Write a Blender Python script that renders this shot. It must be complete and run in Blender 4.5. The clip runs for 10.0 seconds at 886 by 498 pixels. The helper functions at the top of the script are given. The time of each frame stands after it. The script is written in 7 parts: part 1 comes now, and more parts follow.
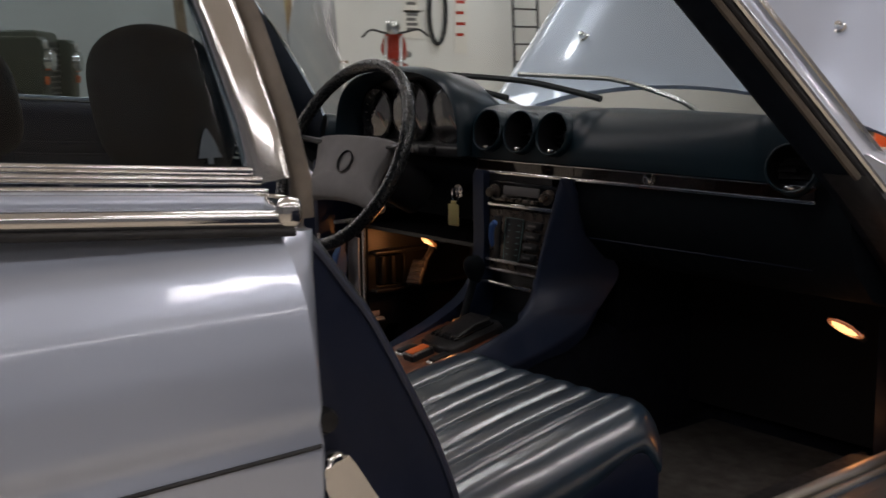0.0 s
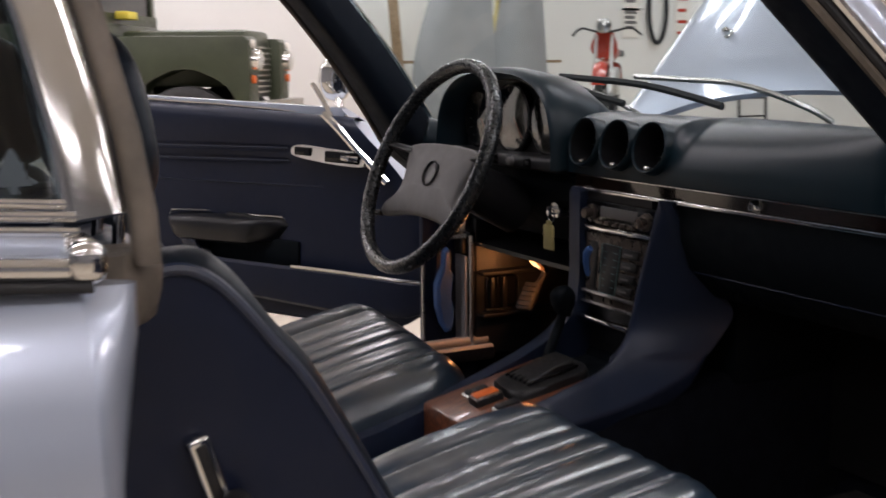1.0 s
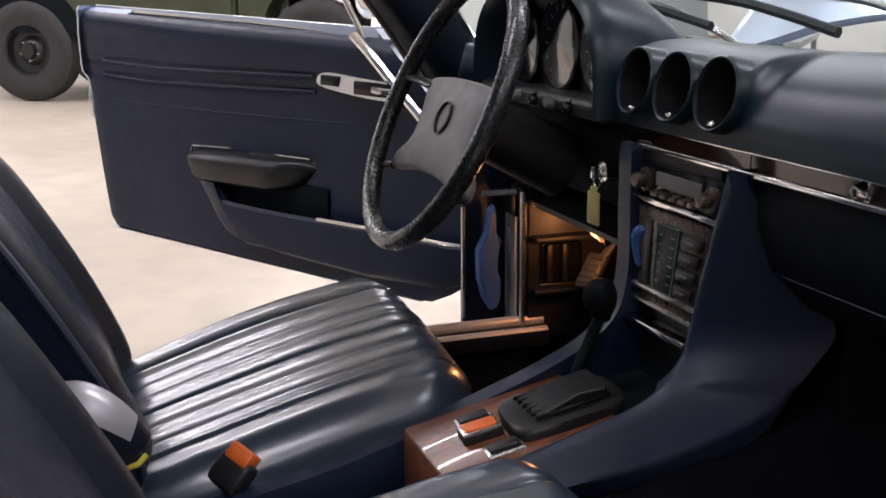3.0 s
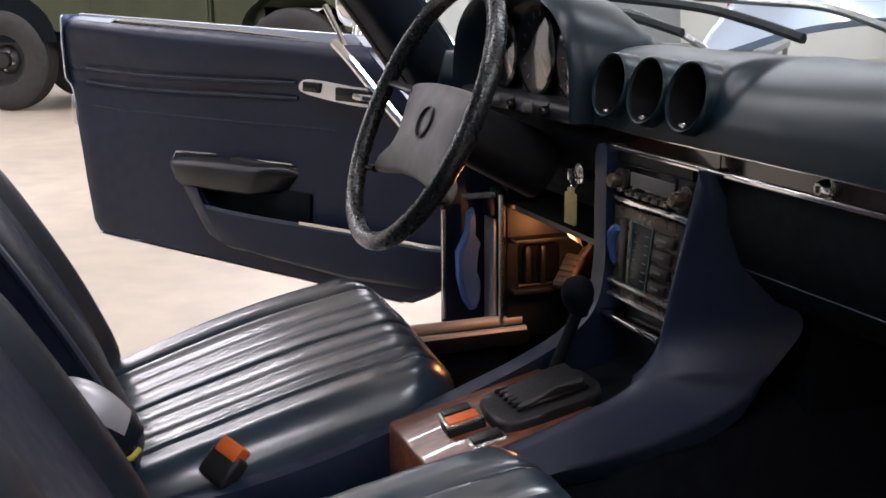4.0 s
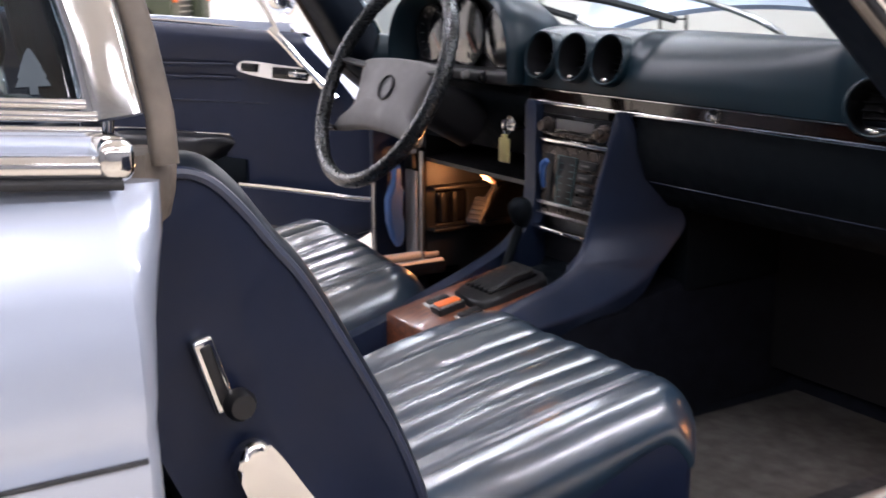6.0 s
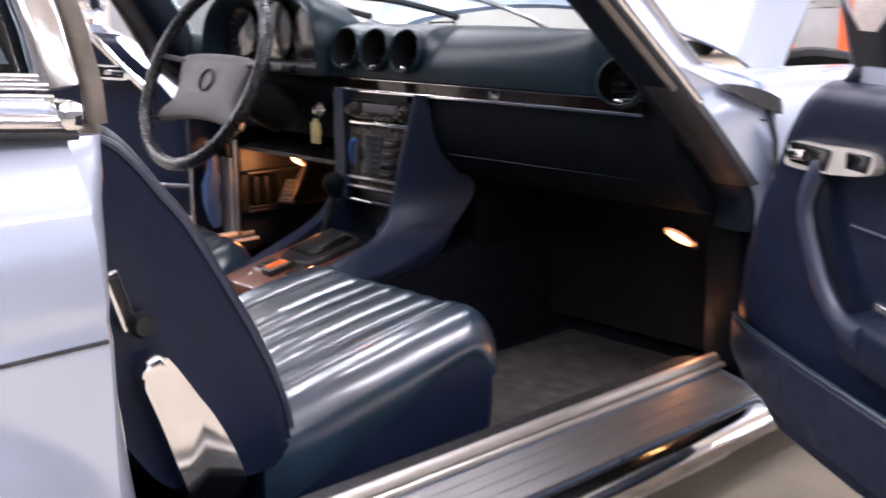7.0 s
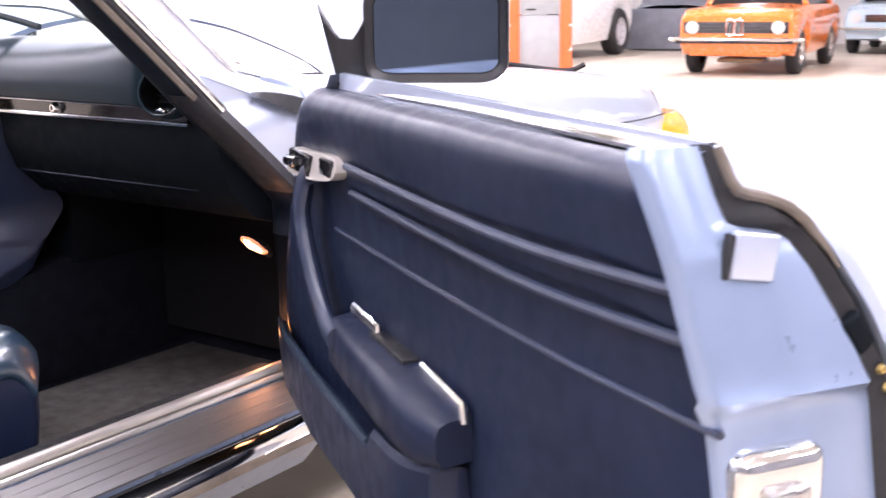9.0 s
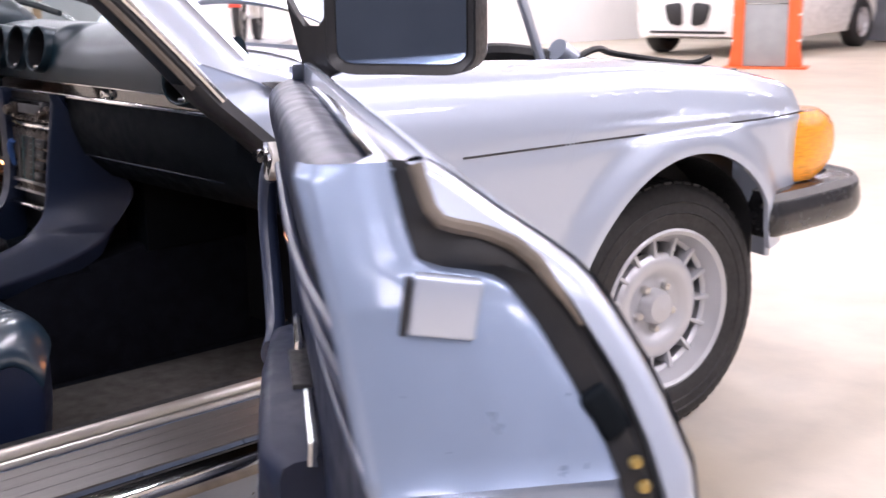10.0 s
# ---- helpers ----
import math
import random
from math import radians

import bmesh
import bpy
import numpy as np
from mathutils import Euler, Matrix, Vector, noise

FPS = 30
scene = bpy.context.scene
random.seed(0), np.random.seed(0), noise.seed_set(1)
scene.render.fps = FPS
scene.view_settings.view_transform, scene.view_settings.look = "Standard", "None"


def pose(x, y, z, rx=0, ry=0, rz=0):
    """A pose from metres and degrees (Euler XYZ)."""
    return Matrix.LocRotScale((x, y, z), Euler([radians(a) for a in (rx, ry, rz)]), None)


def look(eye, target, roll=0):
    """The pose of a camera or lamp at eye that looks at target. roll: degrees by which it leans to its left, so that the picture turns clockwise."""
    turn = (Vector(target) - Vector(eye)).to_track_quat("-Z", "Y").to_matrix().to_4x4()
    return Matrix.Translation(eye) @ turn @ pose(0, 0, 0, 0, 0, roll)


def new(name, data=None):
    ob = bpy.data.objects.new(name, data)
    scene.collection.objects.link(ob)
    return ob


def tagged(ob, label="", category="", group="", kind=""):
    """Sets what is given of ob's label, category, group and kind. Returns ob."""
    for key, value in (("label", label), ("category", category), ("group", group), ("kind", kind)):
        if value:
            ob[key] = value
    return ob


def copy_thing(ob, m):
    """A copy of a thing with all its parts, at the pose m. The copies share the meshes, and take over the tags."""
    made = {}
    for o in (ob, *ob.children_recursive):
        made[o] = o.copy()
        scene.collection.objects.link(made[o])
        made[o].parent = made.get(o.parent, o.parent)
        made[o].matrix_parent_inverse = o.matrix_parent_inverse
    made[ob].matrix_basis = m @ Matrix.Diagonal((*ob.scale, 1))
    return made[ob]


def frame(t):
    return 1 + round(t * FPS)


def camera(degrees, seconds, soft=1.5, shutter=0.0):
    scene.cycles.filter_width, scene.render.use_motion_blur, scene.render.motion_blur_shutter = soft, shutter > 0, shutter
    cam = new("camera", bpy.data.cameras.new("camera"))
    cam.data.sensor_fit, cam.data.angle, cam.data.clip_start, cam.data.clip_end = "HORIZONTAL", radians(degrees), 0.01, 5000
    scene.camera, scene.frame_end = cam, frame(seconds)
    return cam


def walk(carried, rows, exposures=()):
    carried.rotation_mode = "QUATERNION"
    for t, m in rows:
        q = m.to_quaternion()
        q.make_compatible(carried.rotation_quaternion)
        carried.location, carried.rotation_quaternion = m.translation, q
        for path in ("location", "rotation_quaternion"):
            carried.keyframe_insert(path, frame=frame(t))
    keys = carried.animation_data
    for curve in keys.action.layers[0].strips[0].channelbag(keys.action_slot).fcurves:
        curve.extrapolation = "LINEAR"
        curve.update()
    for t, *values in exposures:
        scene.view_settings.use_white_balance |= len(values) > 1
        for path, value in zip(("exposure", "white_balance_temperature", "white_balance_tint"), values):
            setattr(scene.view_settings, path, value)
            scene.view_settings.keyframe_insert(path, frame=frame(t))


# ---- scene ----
cam = camera(42.8, 10.0, 1.6, 0.5)
PATH = [
    (0, (1.7583, -1.6572, 1.1001), (0.2221, -0.4161, 0.7799), -0.62),
    (0.5, (1.7380, -1.4482, 1.0961), (0.0924, -0.3574, 0.7790), -0.21),
    (1, (1.6682, -1.2350, 1.1007), (-0.0863, -0.3302, 0.7831), -0.49),
    (1.5, (1.5358, -1.0154, 1.0961), (-0.2932, -0.2704, 0.7832), -0.30),
    (2, (1.4216, -0.8895, 1.0881), (-0.4334, -0.2834, 0.6514), -0.49),
    (2.5, (1.3202, -0.8012, 1.0930), (-0.5288, -0.2031, 0.6221), -0.51),
    (3, (1.2648, -0.7613, 1.0950), (-0.5772, -0.1351, 0.6321), -0.50),
    (4.5, (1.3787, -0.8564, 1.0940), (-0.4503, -0.1832, 0.6461), -0.49),
    (5, (1.4677, -1.0031, 1.0920), (-0.3622, -0.3290, 0.6468), -0.20),
    (5.2, (1.5091, -1.0531, 1.0894), (-0.3039, -0.3359, 0.6447), -0.31),
    (6.3, (1.7373, -1.4082, 1.0824), (0.1368, -0.2944, 0.6352), -0.27),
    (6.5, (1.7931, -1.4530, 1.0799), (0.2322, -0.2841, 0.6368), -0.37),
    (7, (1.8975, -1.5859, 1.0805), (0.4656, -0.2613, 0.6357), -0.51),
    (7.5, (1.9638, -1.6751, 1.0752), (0.7181, -0.1749, 0.6327), -0.44),
    (8, (2.0175, -1.6362, 1.0779), (0.9094, -0.0314, 0.6325), -0.81),
    (8.5, (2.0826, -1.5164, 1.0810), (1.0394, 0.1315, 0.6380), -0.60),
    (9, (2.1811, -1.3275, 1.0779), (1.0499, 0.2634, 0.6429), -0.60),
    (9.5, (2.2553, -1.1482, 1.0777), (0.9803, 0.3276, 0.6364), -0.48),
    (10, (2.3428, -0.9770, 1.0663), (0.9067, 0.3399, 0.6183), -0.72),
]
walk(cam, [(t, look(eye, target, roll)) for t, eye, target, roll in PATH],
     [(0.0, -1.28, 6950, 8), (0.5, -0.96, 6850, 9), (1.0, -0.74, 6750, 10), (1.5, -0.37, 6600, 10), (2.5, -0.23, 6500, 10), (4.5, -0.16, 6400, 10), (5.2, 0.08, 6350, 10),
      (6.5, 0.56, 6200, 12), (7.5, 0.50, 6300, 14), (8.0, 0.64, 6250, 14), (9.0, 1.06, 6200, 18), (9.5, 0.82, 6250, 20), (10.0, 0.38, 6300, 16)])

# ---- world, lights and exposure ----
world = bpy.data.worlds.new("world")
scene.world = world
world.use_nodes = True
world.node_tree.nodes["Background"].inputs[0].default_value = (0.9, 0.95, 1.0, 1)
world.node_tree.nodes["Background"].inputs[1].default_value = 0.05


def strip_lamp(x, y, z, length, width, watts, turn=0.0, warm=(0.985, 0.95, 1.06)):
    data = bpy.data.lights.new("strip_light", "AREA")
    data.shape, data.size, data.size_y, data.energy, data.color = "RECTANGLE", length, width, watts, warm
    ob = new("strip_light", data)
    ob.matrix_world = pose(x, y, z, 0, 0, turn)
    return ob


# rows at x -11.6 and 7.4 are added to brighten the west wall and body side
LAMPS = [(x, y) for y in (-6.0, -2.0, 2.0, 6.0, 11.0, 16.0) for x in (-11.6, -8.5, -4.5, -0.4, 3.6, 7.4)]
for lx, ly in LAMPS:
    strip_lamp(lx, ly, 4.02, 0.30, 2.6, {-11.6: 110.0, -8.5: 104.0, -4.5: 98.0, 7.4: 55.0}.get(lx, 82.0))

# ---- materials ----
def nodes_of(name):
    m = bpy.data.materials.new(name)
    m.use_nodes = True
    return m, m.node_tree, m.node_tree.nodes["Principled BSDF"]


def material(name, base, rough=0.5, metal=0.0, vary=0.12, scale=8.0, bump=0.0, bscale=200.0, coat=0.0, rvary=0.1, bdist=0.002,
             spec=0.5, vor=False, random=0.0, stretch=(1, 1, 1), coatr=0.04):
    """Paint, plastic, leather, metal: colour and gloss varied at two scales, with fine relief."""
    m, t, p = nodes_of(name)
    N, L = t.nodes.new, t.links.new
    co = N("ShaderNodeTexCoord")
    mp = N("ShaderNodeMapping")
    mp.inputs["Scale"].default_value = stretch
    L(co.outputs["Object"], mp.inputs[0])
    n1 = N("ShaderNodeTexNoise")
    n1.inputs["Scale"].default_value, n1.inputs["Detail"].default_value = scale, 6
    L(mp.outputs[0], n1.inputs["Vector"])
    ramp = N("ShaderNodeMapRange")
    ramp.inputs[1].default_value, ramp.inputs[2].default_value = 0.3, 0.7
    ramp.inputs[3].default_value, ramp.inputs[4].default_value = 1 - vary, 1 + vary
    L(n1.outputs[0], ramp.inputs[0])
    mul = N("ShaderNodeMix")
    mul.data_type, mul.blend_type = "RGBA", "MULTIPLY"
    mul.inputs[0].default_value = 1.0
    mul.inputs[6].default_value = (*base, 1)
    L(ramp.outputs[0], mul.inputs[7])
    out = mul.outputs[2]
    if random:
        oi = N("ShaderNodeObjectInfo")
        r2 = N("ShaderNodeMapRange")
        r2.inputs[3].default_value, r2.inputs[4].default_value = 1 - random, 1 + random
        L(oi.outputs["Random"], r2.inputs[0])
        mul2 = N("ShaderNodeMix")
        mul2.data_type, mul2.blend_type = "RGBA", "MULTIPLY"
        mul2.inputs[0].default_value = 1.0
        L(out, mul2.inputs[6])
        L(r2.outputs[0], mul2.inputs[7])
        out = mul2.outputs[2]
    L(out, p.inputs["Base Color"])
    n2 = N("ShaderNodeTexNoise")
    n2.inputs["Scale"].default_value, n2.inputs["Detail"].default_value = scale * 6, 4
    L(mp.outputs[0], n2.inputs["Vector"])
    rr = N("ShaderNodeMapRange")
    rr.inputs[1].default_value, rr.inputs[2].default_value = 0.3, 0.7
    rr.inputs[3].default_value, rr.inputs[4].default_value = max(rough - rvary, 0.02), min(rough + rvary, 1)
    L(n2.outputs[0], rr.inputs[0])
    L(rr.outputs[0], p.inputs["Roughness"])
    p.inputs["Metallic"].default_value = metal
    p.inputs["Specular IOR Level"].default_value = spec
    if coat:
        p.inputs["Coat Weight"].default_value = coat
        p.inputs["Coat Roughness"].default_value = coatr
    if bump:
        if vor:
            b = N("ShaderNodeTexVoronoi")
            b.feature = "DISTANCE_TO_EDGE"
        else:
            b = N("ShaderNodeTexNoise")
            b.inputs["Detail"].default_value = 3
        b.inputs["Scale"].default_value = bscale
        L(mp.outputs[0], b.inputs["Vector"])
        bp = N("ShaderNodeBump")
        bp.inputs["Strength"].default_value, bp.inputs["Distance"].default_value = bump, bdist
        L(b.outputs[0], bp.inputs["Height"])
        L(bp.outputs[0], p.inputs["Normal"])
    return m


def glass(name, tint=(0.9, 0.95, 0.95), gloss=0.05, least=0.05):
    """A thin pane: clear, with a Fresnel sheen."""
    m, t, p = nodes_of(name)
    N, L = t.nodes.new, t.links.new
    t.nodes.remove(p)
    tr, gl, mx, fr = N("ShaderNodeBsdfTransparent"), N("ShaderNodeBsdfGlossy"), N("ShaderNodeMixShader"), N("ShaderNodeLayerWeight")
    pw, ad = N("ShaderNodeMath"), N("ShaderNodeMath")
    pw.operation, ad.operation = "POWER", "MULTIPLY_ADD"
    pw.inputs[1].default_value, ad.inputs[1].default_value, ad.inputs[2].default_value = 5.0, 0.8, least
    tr.inputs[0].default_value = (*tint, 1)
    gl.inputs["Roughness"].default_value = gloss
    fr.inputs[0].default_value = 0.5
    L(fr.outputs["Facing"], pw.inputs[0])
    L(pw.outputs[0], ad.inputs[0])
    L(ad.outputs[0], mx.inputs[0])
    L(tr.outputs[0], mx.inputs[1])
    L(gl.outputs[0], mx.inputs[2])
    L(mx.outputs[0], t.nodes["Material Output"].inputs[0])
    return m


def glowing(name, col, power, base=(0.9, 0.9, 0.9)):
    m, t, p = nodes_of(name)
    p.inputs["Base Color"].default_value = (*base, 1)
    p.inputs["Emission Color"].default_value = (*col, 1)
    p.inputs["Emission Strength"].default_value = power
    return m


def wood(name, a, b, rough=0.3):
    m, t, p = nodes_of(name)
    N, L = t.nodes.new, t.links.new
    co, mp = N("ShaderNodeTexCoord"), N("ShaderNodeMapping")
    mp.inputs["Scale"].default_value = (14, 2.2, 14)
    L(co.outputs["Object"], mp.inputs[0])
    n = N("ShaderNodeTexNoise")
    n.inputs["Scale"].default_value, n.inputs["Detail"].default_value, n.inputs["Distortion"].default_value = 5, 8, 1.6
    L(mp.outputs[0], n.inputs["Vector"])
    cr = N("ShaderNodeValToRGB")
    cr.color_ramp.elements[0].position, cr.color_ramp.elements[0].color = 0.35, (*a, 1)
    cr.color_ramp.elements[1].position, cr.color_ramp.elements[1].color = 0.65, (*b, 1)
    L(n.outputs[0], cr.inputs[0])
    L(cr.outputs[0], p.inputs["Base Color"])
    p.inputs["Roughness"].default_value = rough
    p.inputs["Coat Weight"].default_value = 0.5
    return m


PAINT = material("silver_blue_paint", (0.50, 0.56, 0.67), 0.32, 0.5, 0.02, 1.5, coat=1.0, rvary=0.015)
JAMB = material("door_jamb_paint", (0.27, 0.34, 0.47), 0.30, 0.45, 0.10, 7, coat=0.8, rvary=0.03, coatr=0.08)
PILLARTRIM = material("navy_pillar_vinyl", (0.0055, 0.0095, 0.0170), 0.5, 0, 0.08, 6, 0.06, 380, vor=True, bdist=0.0006, spec=0.25)
GREYSEAL = material("grey_seal_face", (0.028, 0.028, 0.030), 0.5, 0, 0.12, 12)
VINYL = material("navy_vinyl", (0.0072, 0.0126, 0.0325), 0.43, 0, 0.12, 5, 0.02, 420, vor=True, bdist=0.0005, spec=0.36)
LEATHER = material("blue_black_leather", (0.015, 0.034, 0.056), 0.36, 0, 0.25, 11, 0.07, 45, bdist=0.0012, rvary=0.08, coat=1.0, coatr=0.20, spec=0.8)
LEATHER.node_tree.nodes["Principled BSDF"].inputs["Coat IOR"].default_value = 1.68
# headrest leather; also darkens the back cushions, whose shade is put into the colour
HEADVINYL = material("dark_and_shaded_leather", (0.0085, 0.0135, 0.0210), 0.45, 0, 0.15, 9, 0.04, 60, bdist=0.001, spec=0.35)
PIPING = material("polished_vinyl_piping", (0.016, 0.025, 0.055), 0.42, 0, 0.1, 8, spec=0.75, rvary=0.02)
DASHPAD = material("dark_dash_vinyl", (0.0050, 0.0150, 0.0220), 0.34, 0, 0.05, 3, 0.04, 420, vor=True, bdist=0.0005, rvary=0.02, spec=0.30)
CARPET = material("grey_carpet", (0.115, 0.108, 0.098), 0.95, 0, 0.25, 30, 0.8, 700, bdist=0.003, spec=0.1)
DARKCARPET = material("dark_blue_carpet", (0.010, 0.012, 0.018), 0.95, 0, 0.25, 30, 0.8, 700, bdist=0.003, spec=0.1)
CHROME = material("chrome", (0.82, 0.81, 0.79), 0.10, 1.0, 0.03, 5, rvary=0.03)
STEEL = material("brushed_aluminium", (0.62, 0.61, 0.59), 0.28, 1.0, 0.06, 10, 0.1, 90, stretch=(20, 1, 20), rvary=0.08)
ALLOY = material("painted_alloy", (0.56, 0.56, 0.58), 0.34, 0.40, 0.03, 4, coat=0.3, rvary=0.02)
BUMPER = material("polished_bumper_rubber", (0.020, 0.020, 0.022), 0.24, 0, 0.15, 6, 0.05, 40, rvary=0.06, bdist=0.001, spec=0.7)
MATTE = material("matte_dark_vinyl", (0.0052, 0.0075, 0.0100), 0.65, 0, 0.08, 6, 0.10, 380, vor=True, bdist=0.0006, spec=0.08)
DUCT = material("black_duct", (0.004, 0.004, 0.005), 0.55, 0, 0.1, 10, spec=0.3)
GLOSSVINYL = material("polished_dark_vinyl", (0.009, 0.010, 0.013), 0.36, 0, 0.03, 6, rvary=0.01)
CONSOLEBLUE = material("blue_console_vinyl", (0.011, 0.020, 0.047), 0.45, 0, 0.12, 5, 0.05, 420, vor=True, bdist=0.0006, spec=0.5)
ANODISED = material("anodised_sill", (0.52, 0.46, 0.40), 0.36, 0.35, 0.05, 12, rvary=0.05)
SATIN = material("satin_nickel", (0.60, 0.565, 0.51), 0.40, 0.65, 0.06, 15, rvary=0.06)
BLACK = material("black_plastic", (0.012, 0.012, 0.013), 0.42, 0, 0.15, 20, 0.2, 500, bdist=0.0005)
GLOSSBLACK = material("gloss_black", (0.008, 0.008, 0.009), 0.12, 0, 0.1, 10)
RUBBER = material("black_rubber", (0.016, 0.016, 0.017), 0.62, 0, 0.2, 12, 0.3, 150, bdist=0.001)
TYRE = material("tyre_rubber", (0.022, 0.021, 0.021), 0.68, 0, 0.25, 14, 0.3, 120, bdist=0.001)
PADGREY = material("grey_wheel_pad", (0.135, 0.129, 0.125), 0.55, 0, 0.05, 6, 0.12, 420, vor=True, bdist=0.0006)
RIMLEATHER = material("worn_wheel_rim", (0.013, 0.015, 0.016), 0.28, 0, 0.2, 30, 0.02, 260, bdist=0.0004, rvary=0.04, spec=0.55)
WALNUT = wood("walnut", (0.085, 0.024, 0.008), (0.25, 0.080, 0.030))
DARKWOOD = wood("dark_zebrano", (0.012, 0.007, 0.006), (0.035, 0.018, 0.012), 0.08)
ORANGE = material("orange_plastic", (0.80, 0.16, 0.03), 0.4, 0, 0.06, 20)
AMBER = material("amber_lens", (1.0, 0.38, 0.015), 0.12, 0, 0.22, 30, 0.5, 90, stretch=(1, 1, 6), bdist=0.003, coat=0.6)
BLUEPLASTIC = material("blue_plastic", (0.05, 0.12, 0.32), 0.4, 0, 0.1, 20)
CREAM = material("cream_tag", (0.55, 0.47, 0.20), 0.6, 0, 0.1, 30)
RUBBERTAN = material("aged_weatherstrip", (0.15, 0.125, 0.098), 0.55, 0, 0.25, 25)
BRASS = material("dull_brass", (0.45, 0.33, 0.12), 0.35, 0.9, 0.15, 30)
PANE = glass("window_glass", (0.68, 0.76, 0.76), 0.01)
TINTPANE = glass("tinted_glass", (0.20, 0.26, 0.28), 0.02)
LENS = glass("gauge_lens", (0.75, 0.75, 0.72), 0.06, 0.20)
# mirror base lowered to blue-grey: the dim reflection is put into its colour
MIRROR = material("mirror_glass", (0.17, 0.21, 0.27), 0.03, 1.0, 0.02, 5, rvary=0.01)
BULB = glowing("courtesy_bulb", (1.0, 0.46, 0.17), 5.5)
# weak orange emission that imitates the halo round the lit lens
HALOGLOW = glowing("amber_halo", (1.0, 0.22, 0.03), 0.55)
PLATE = material("worn_sill_plate", (0.20, 0.19, 0.185), 0.42, 0.6, 0.08, 8, 0.05, 90, stretch=(20, 1, 20), rvary=0.08)
SMOKED = material("smoked_metal", (0.105, 0.086, 0.072), 0.30, 0.7, 0.15, 12, rvary=0.1)
NEEDLE = material("dull_orange_needle", (0.16, 0.035, 0.010), 0.5)
TEALLINE = material("pale_teal_print", (0.10, 0.17, 0.17), 0.5)
TUBE = glowing("fluorescent_tube", (1.0, 0.95, 0.88), 5.0)


def floor_material():
    m, t, p = nodes_of("worn_epoxy_floor")
    N, L = t.nodes.new, t.links.new
    co = N("ShaderNodeTexCoord")
    n1, n2, n3 = N("ShaderNodeTexNoise"), N("ShaderNodeTexNoise"), N("ShaderNodeTexNoise")
    for n, s, d in ((n1, 0.45, 8), (n2, 5, 10), (n3, 90, 2)):
        n.inputs["Scale"].default_value, n.inputs["Detail"].default_value = s, d
        L(co.outputs["Object"], n.inputs["Vector"])
    cr = N("ShaderNodeValToRGB")
    e = cr.color_ramp.elements
    e[0].position, e[0].color = 0.30, (0.37, 0.32, 0.245, 1)
    e[1].position, e[1].color = 0.62, (0.53, 0.465, 0.37, 1)
    L(n1.outputs[0], cr.inputs[0])
    mx = N("ShaderNodeMix")
    mx.data_type, mx.blend_type = "RGBA", "MULTIPLY"
    mx.inputs[0].default_value = 1
    r = N("ShaderNodeMapRange")
    r.inputs[1].default_value, r.inputs[2].default_value, r.inputs[3].default_value, r.inputs[4].default_value = 0.35, 0.6, 0.86, 1.04
    L(n2.outputs[0], r.inputs[0])
    L(cr.outputs[0], mx.inputs[6])
    L(r.outputs[0], mx.inputs[7])
    L(mx.outputs[2], p.inputs["Base Color"])
    rr = N("ShaderNodeMapRange")
    rr.inputs[3].default_value, rr.inputs[4].default_value = 0.30, 0.55
    L(n2.outputs[0], rr.inputs[0])
    L(rr.outputs[0], p.inputs["Roughness"])
    bp = N("ShaderNodeBump")
    bp.inputs["Strength"].default_value, bp.inputs["Distance"].default_value = 0.15, 0.002
    L(n3.outputs[0], bp.inputs["Height"])
    L(bp.outputs[0], p.inputs["Normal"])
    return m


FLOOR = floor_material()
WHITEWALL = material("white_wall_paint", (0.74, 0.73, 0.70), 0.7, 0, 0.05, 0.7, 0.15, 60)
# for the walls out of view: dark grey to lower fill and deepen reflections
GREYWALL = material("unseen_dark_wall", (0.20, 0.205, 0.22), 0.6, 0.1, 0.10, 0.7, 0.15, 60)
CEILWHITE = material("ceiling_paint", (0.78, 0.77, 0.75), 0.8, 0, 0.06, 0.8)
OLIVE = material("olive_army_paint", (0.045, 0.055, 0.028), 0.42, 0, 0.18, 4, 0.1, 200)
ORANGECAR = material("orange_car_paint", (0.80, 0.20, 0.03), 0.25, 0, 0.04, 4, coat=0.8)
WHITECAR = material("white_car_paint", (0.78, 0.77, 0.74), 0.25, 0, 0.03, 4, coat=0.8)
GREYCLOTH = material("grey_car_cover", (0.16, 0.17, 0.19), 0.85, 0, 0.15, 5, 0.5, 60)
BLUECAR = material("pale_blue_car_paint", (0.42, 0.52, 0.58), 0.3, 0, 0.05, 4, coat=0.6)
TEALCAR = material("teal_car_paint", (0.02, 0.20, 0.16), 0.3, 0, 0.05, 4, coat=0.6)
LIFTORANGE = material("lift_orange_paint", (0.78, 0.13, 0.03), 0.4, 0, 0.08, 6)
LIFTGREY = material("lift_grey_panel", (0.30, 0.31, 0.31), 0.5, 0, 0.08, 6)
REDPAINT = material("red_motorcycle_paint", (0.42, 0.035, 0.015), 0.3, 0, 0.08, 10, coat=0.6)
GREYMETAL = material("grey_body_panel", (0.33, 0.34, 0.35), 0.4, 0.2, 0.08, 3)
BROWNWOOD = wood("shelf_wood", (0.20, 0.13, 0.07), (0.36, 0.25, 0.15), 0.6)
PAPER = material("paper", (0.75, 0.72, 0.66), 0.8, 0, 0.06, 10)
HEADLAMP = material("headlamp_glass", (0.75, 0.75, 0.70), 0.08, 0.3, 0.1, 30, 0.5, 60, stretch=(6, 1, 1), coat=1.0)
STICKER = material("faded_sticker", (0.055, 0.075, 0.088), 0.6)
YELLOW = material("yellow_card", (0.75, 0.62, 0.08), 0.6)


# ---- shaping helpers ----
def V(*a):
    return Vector(a)


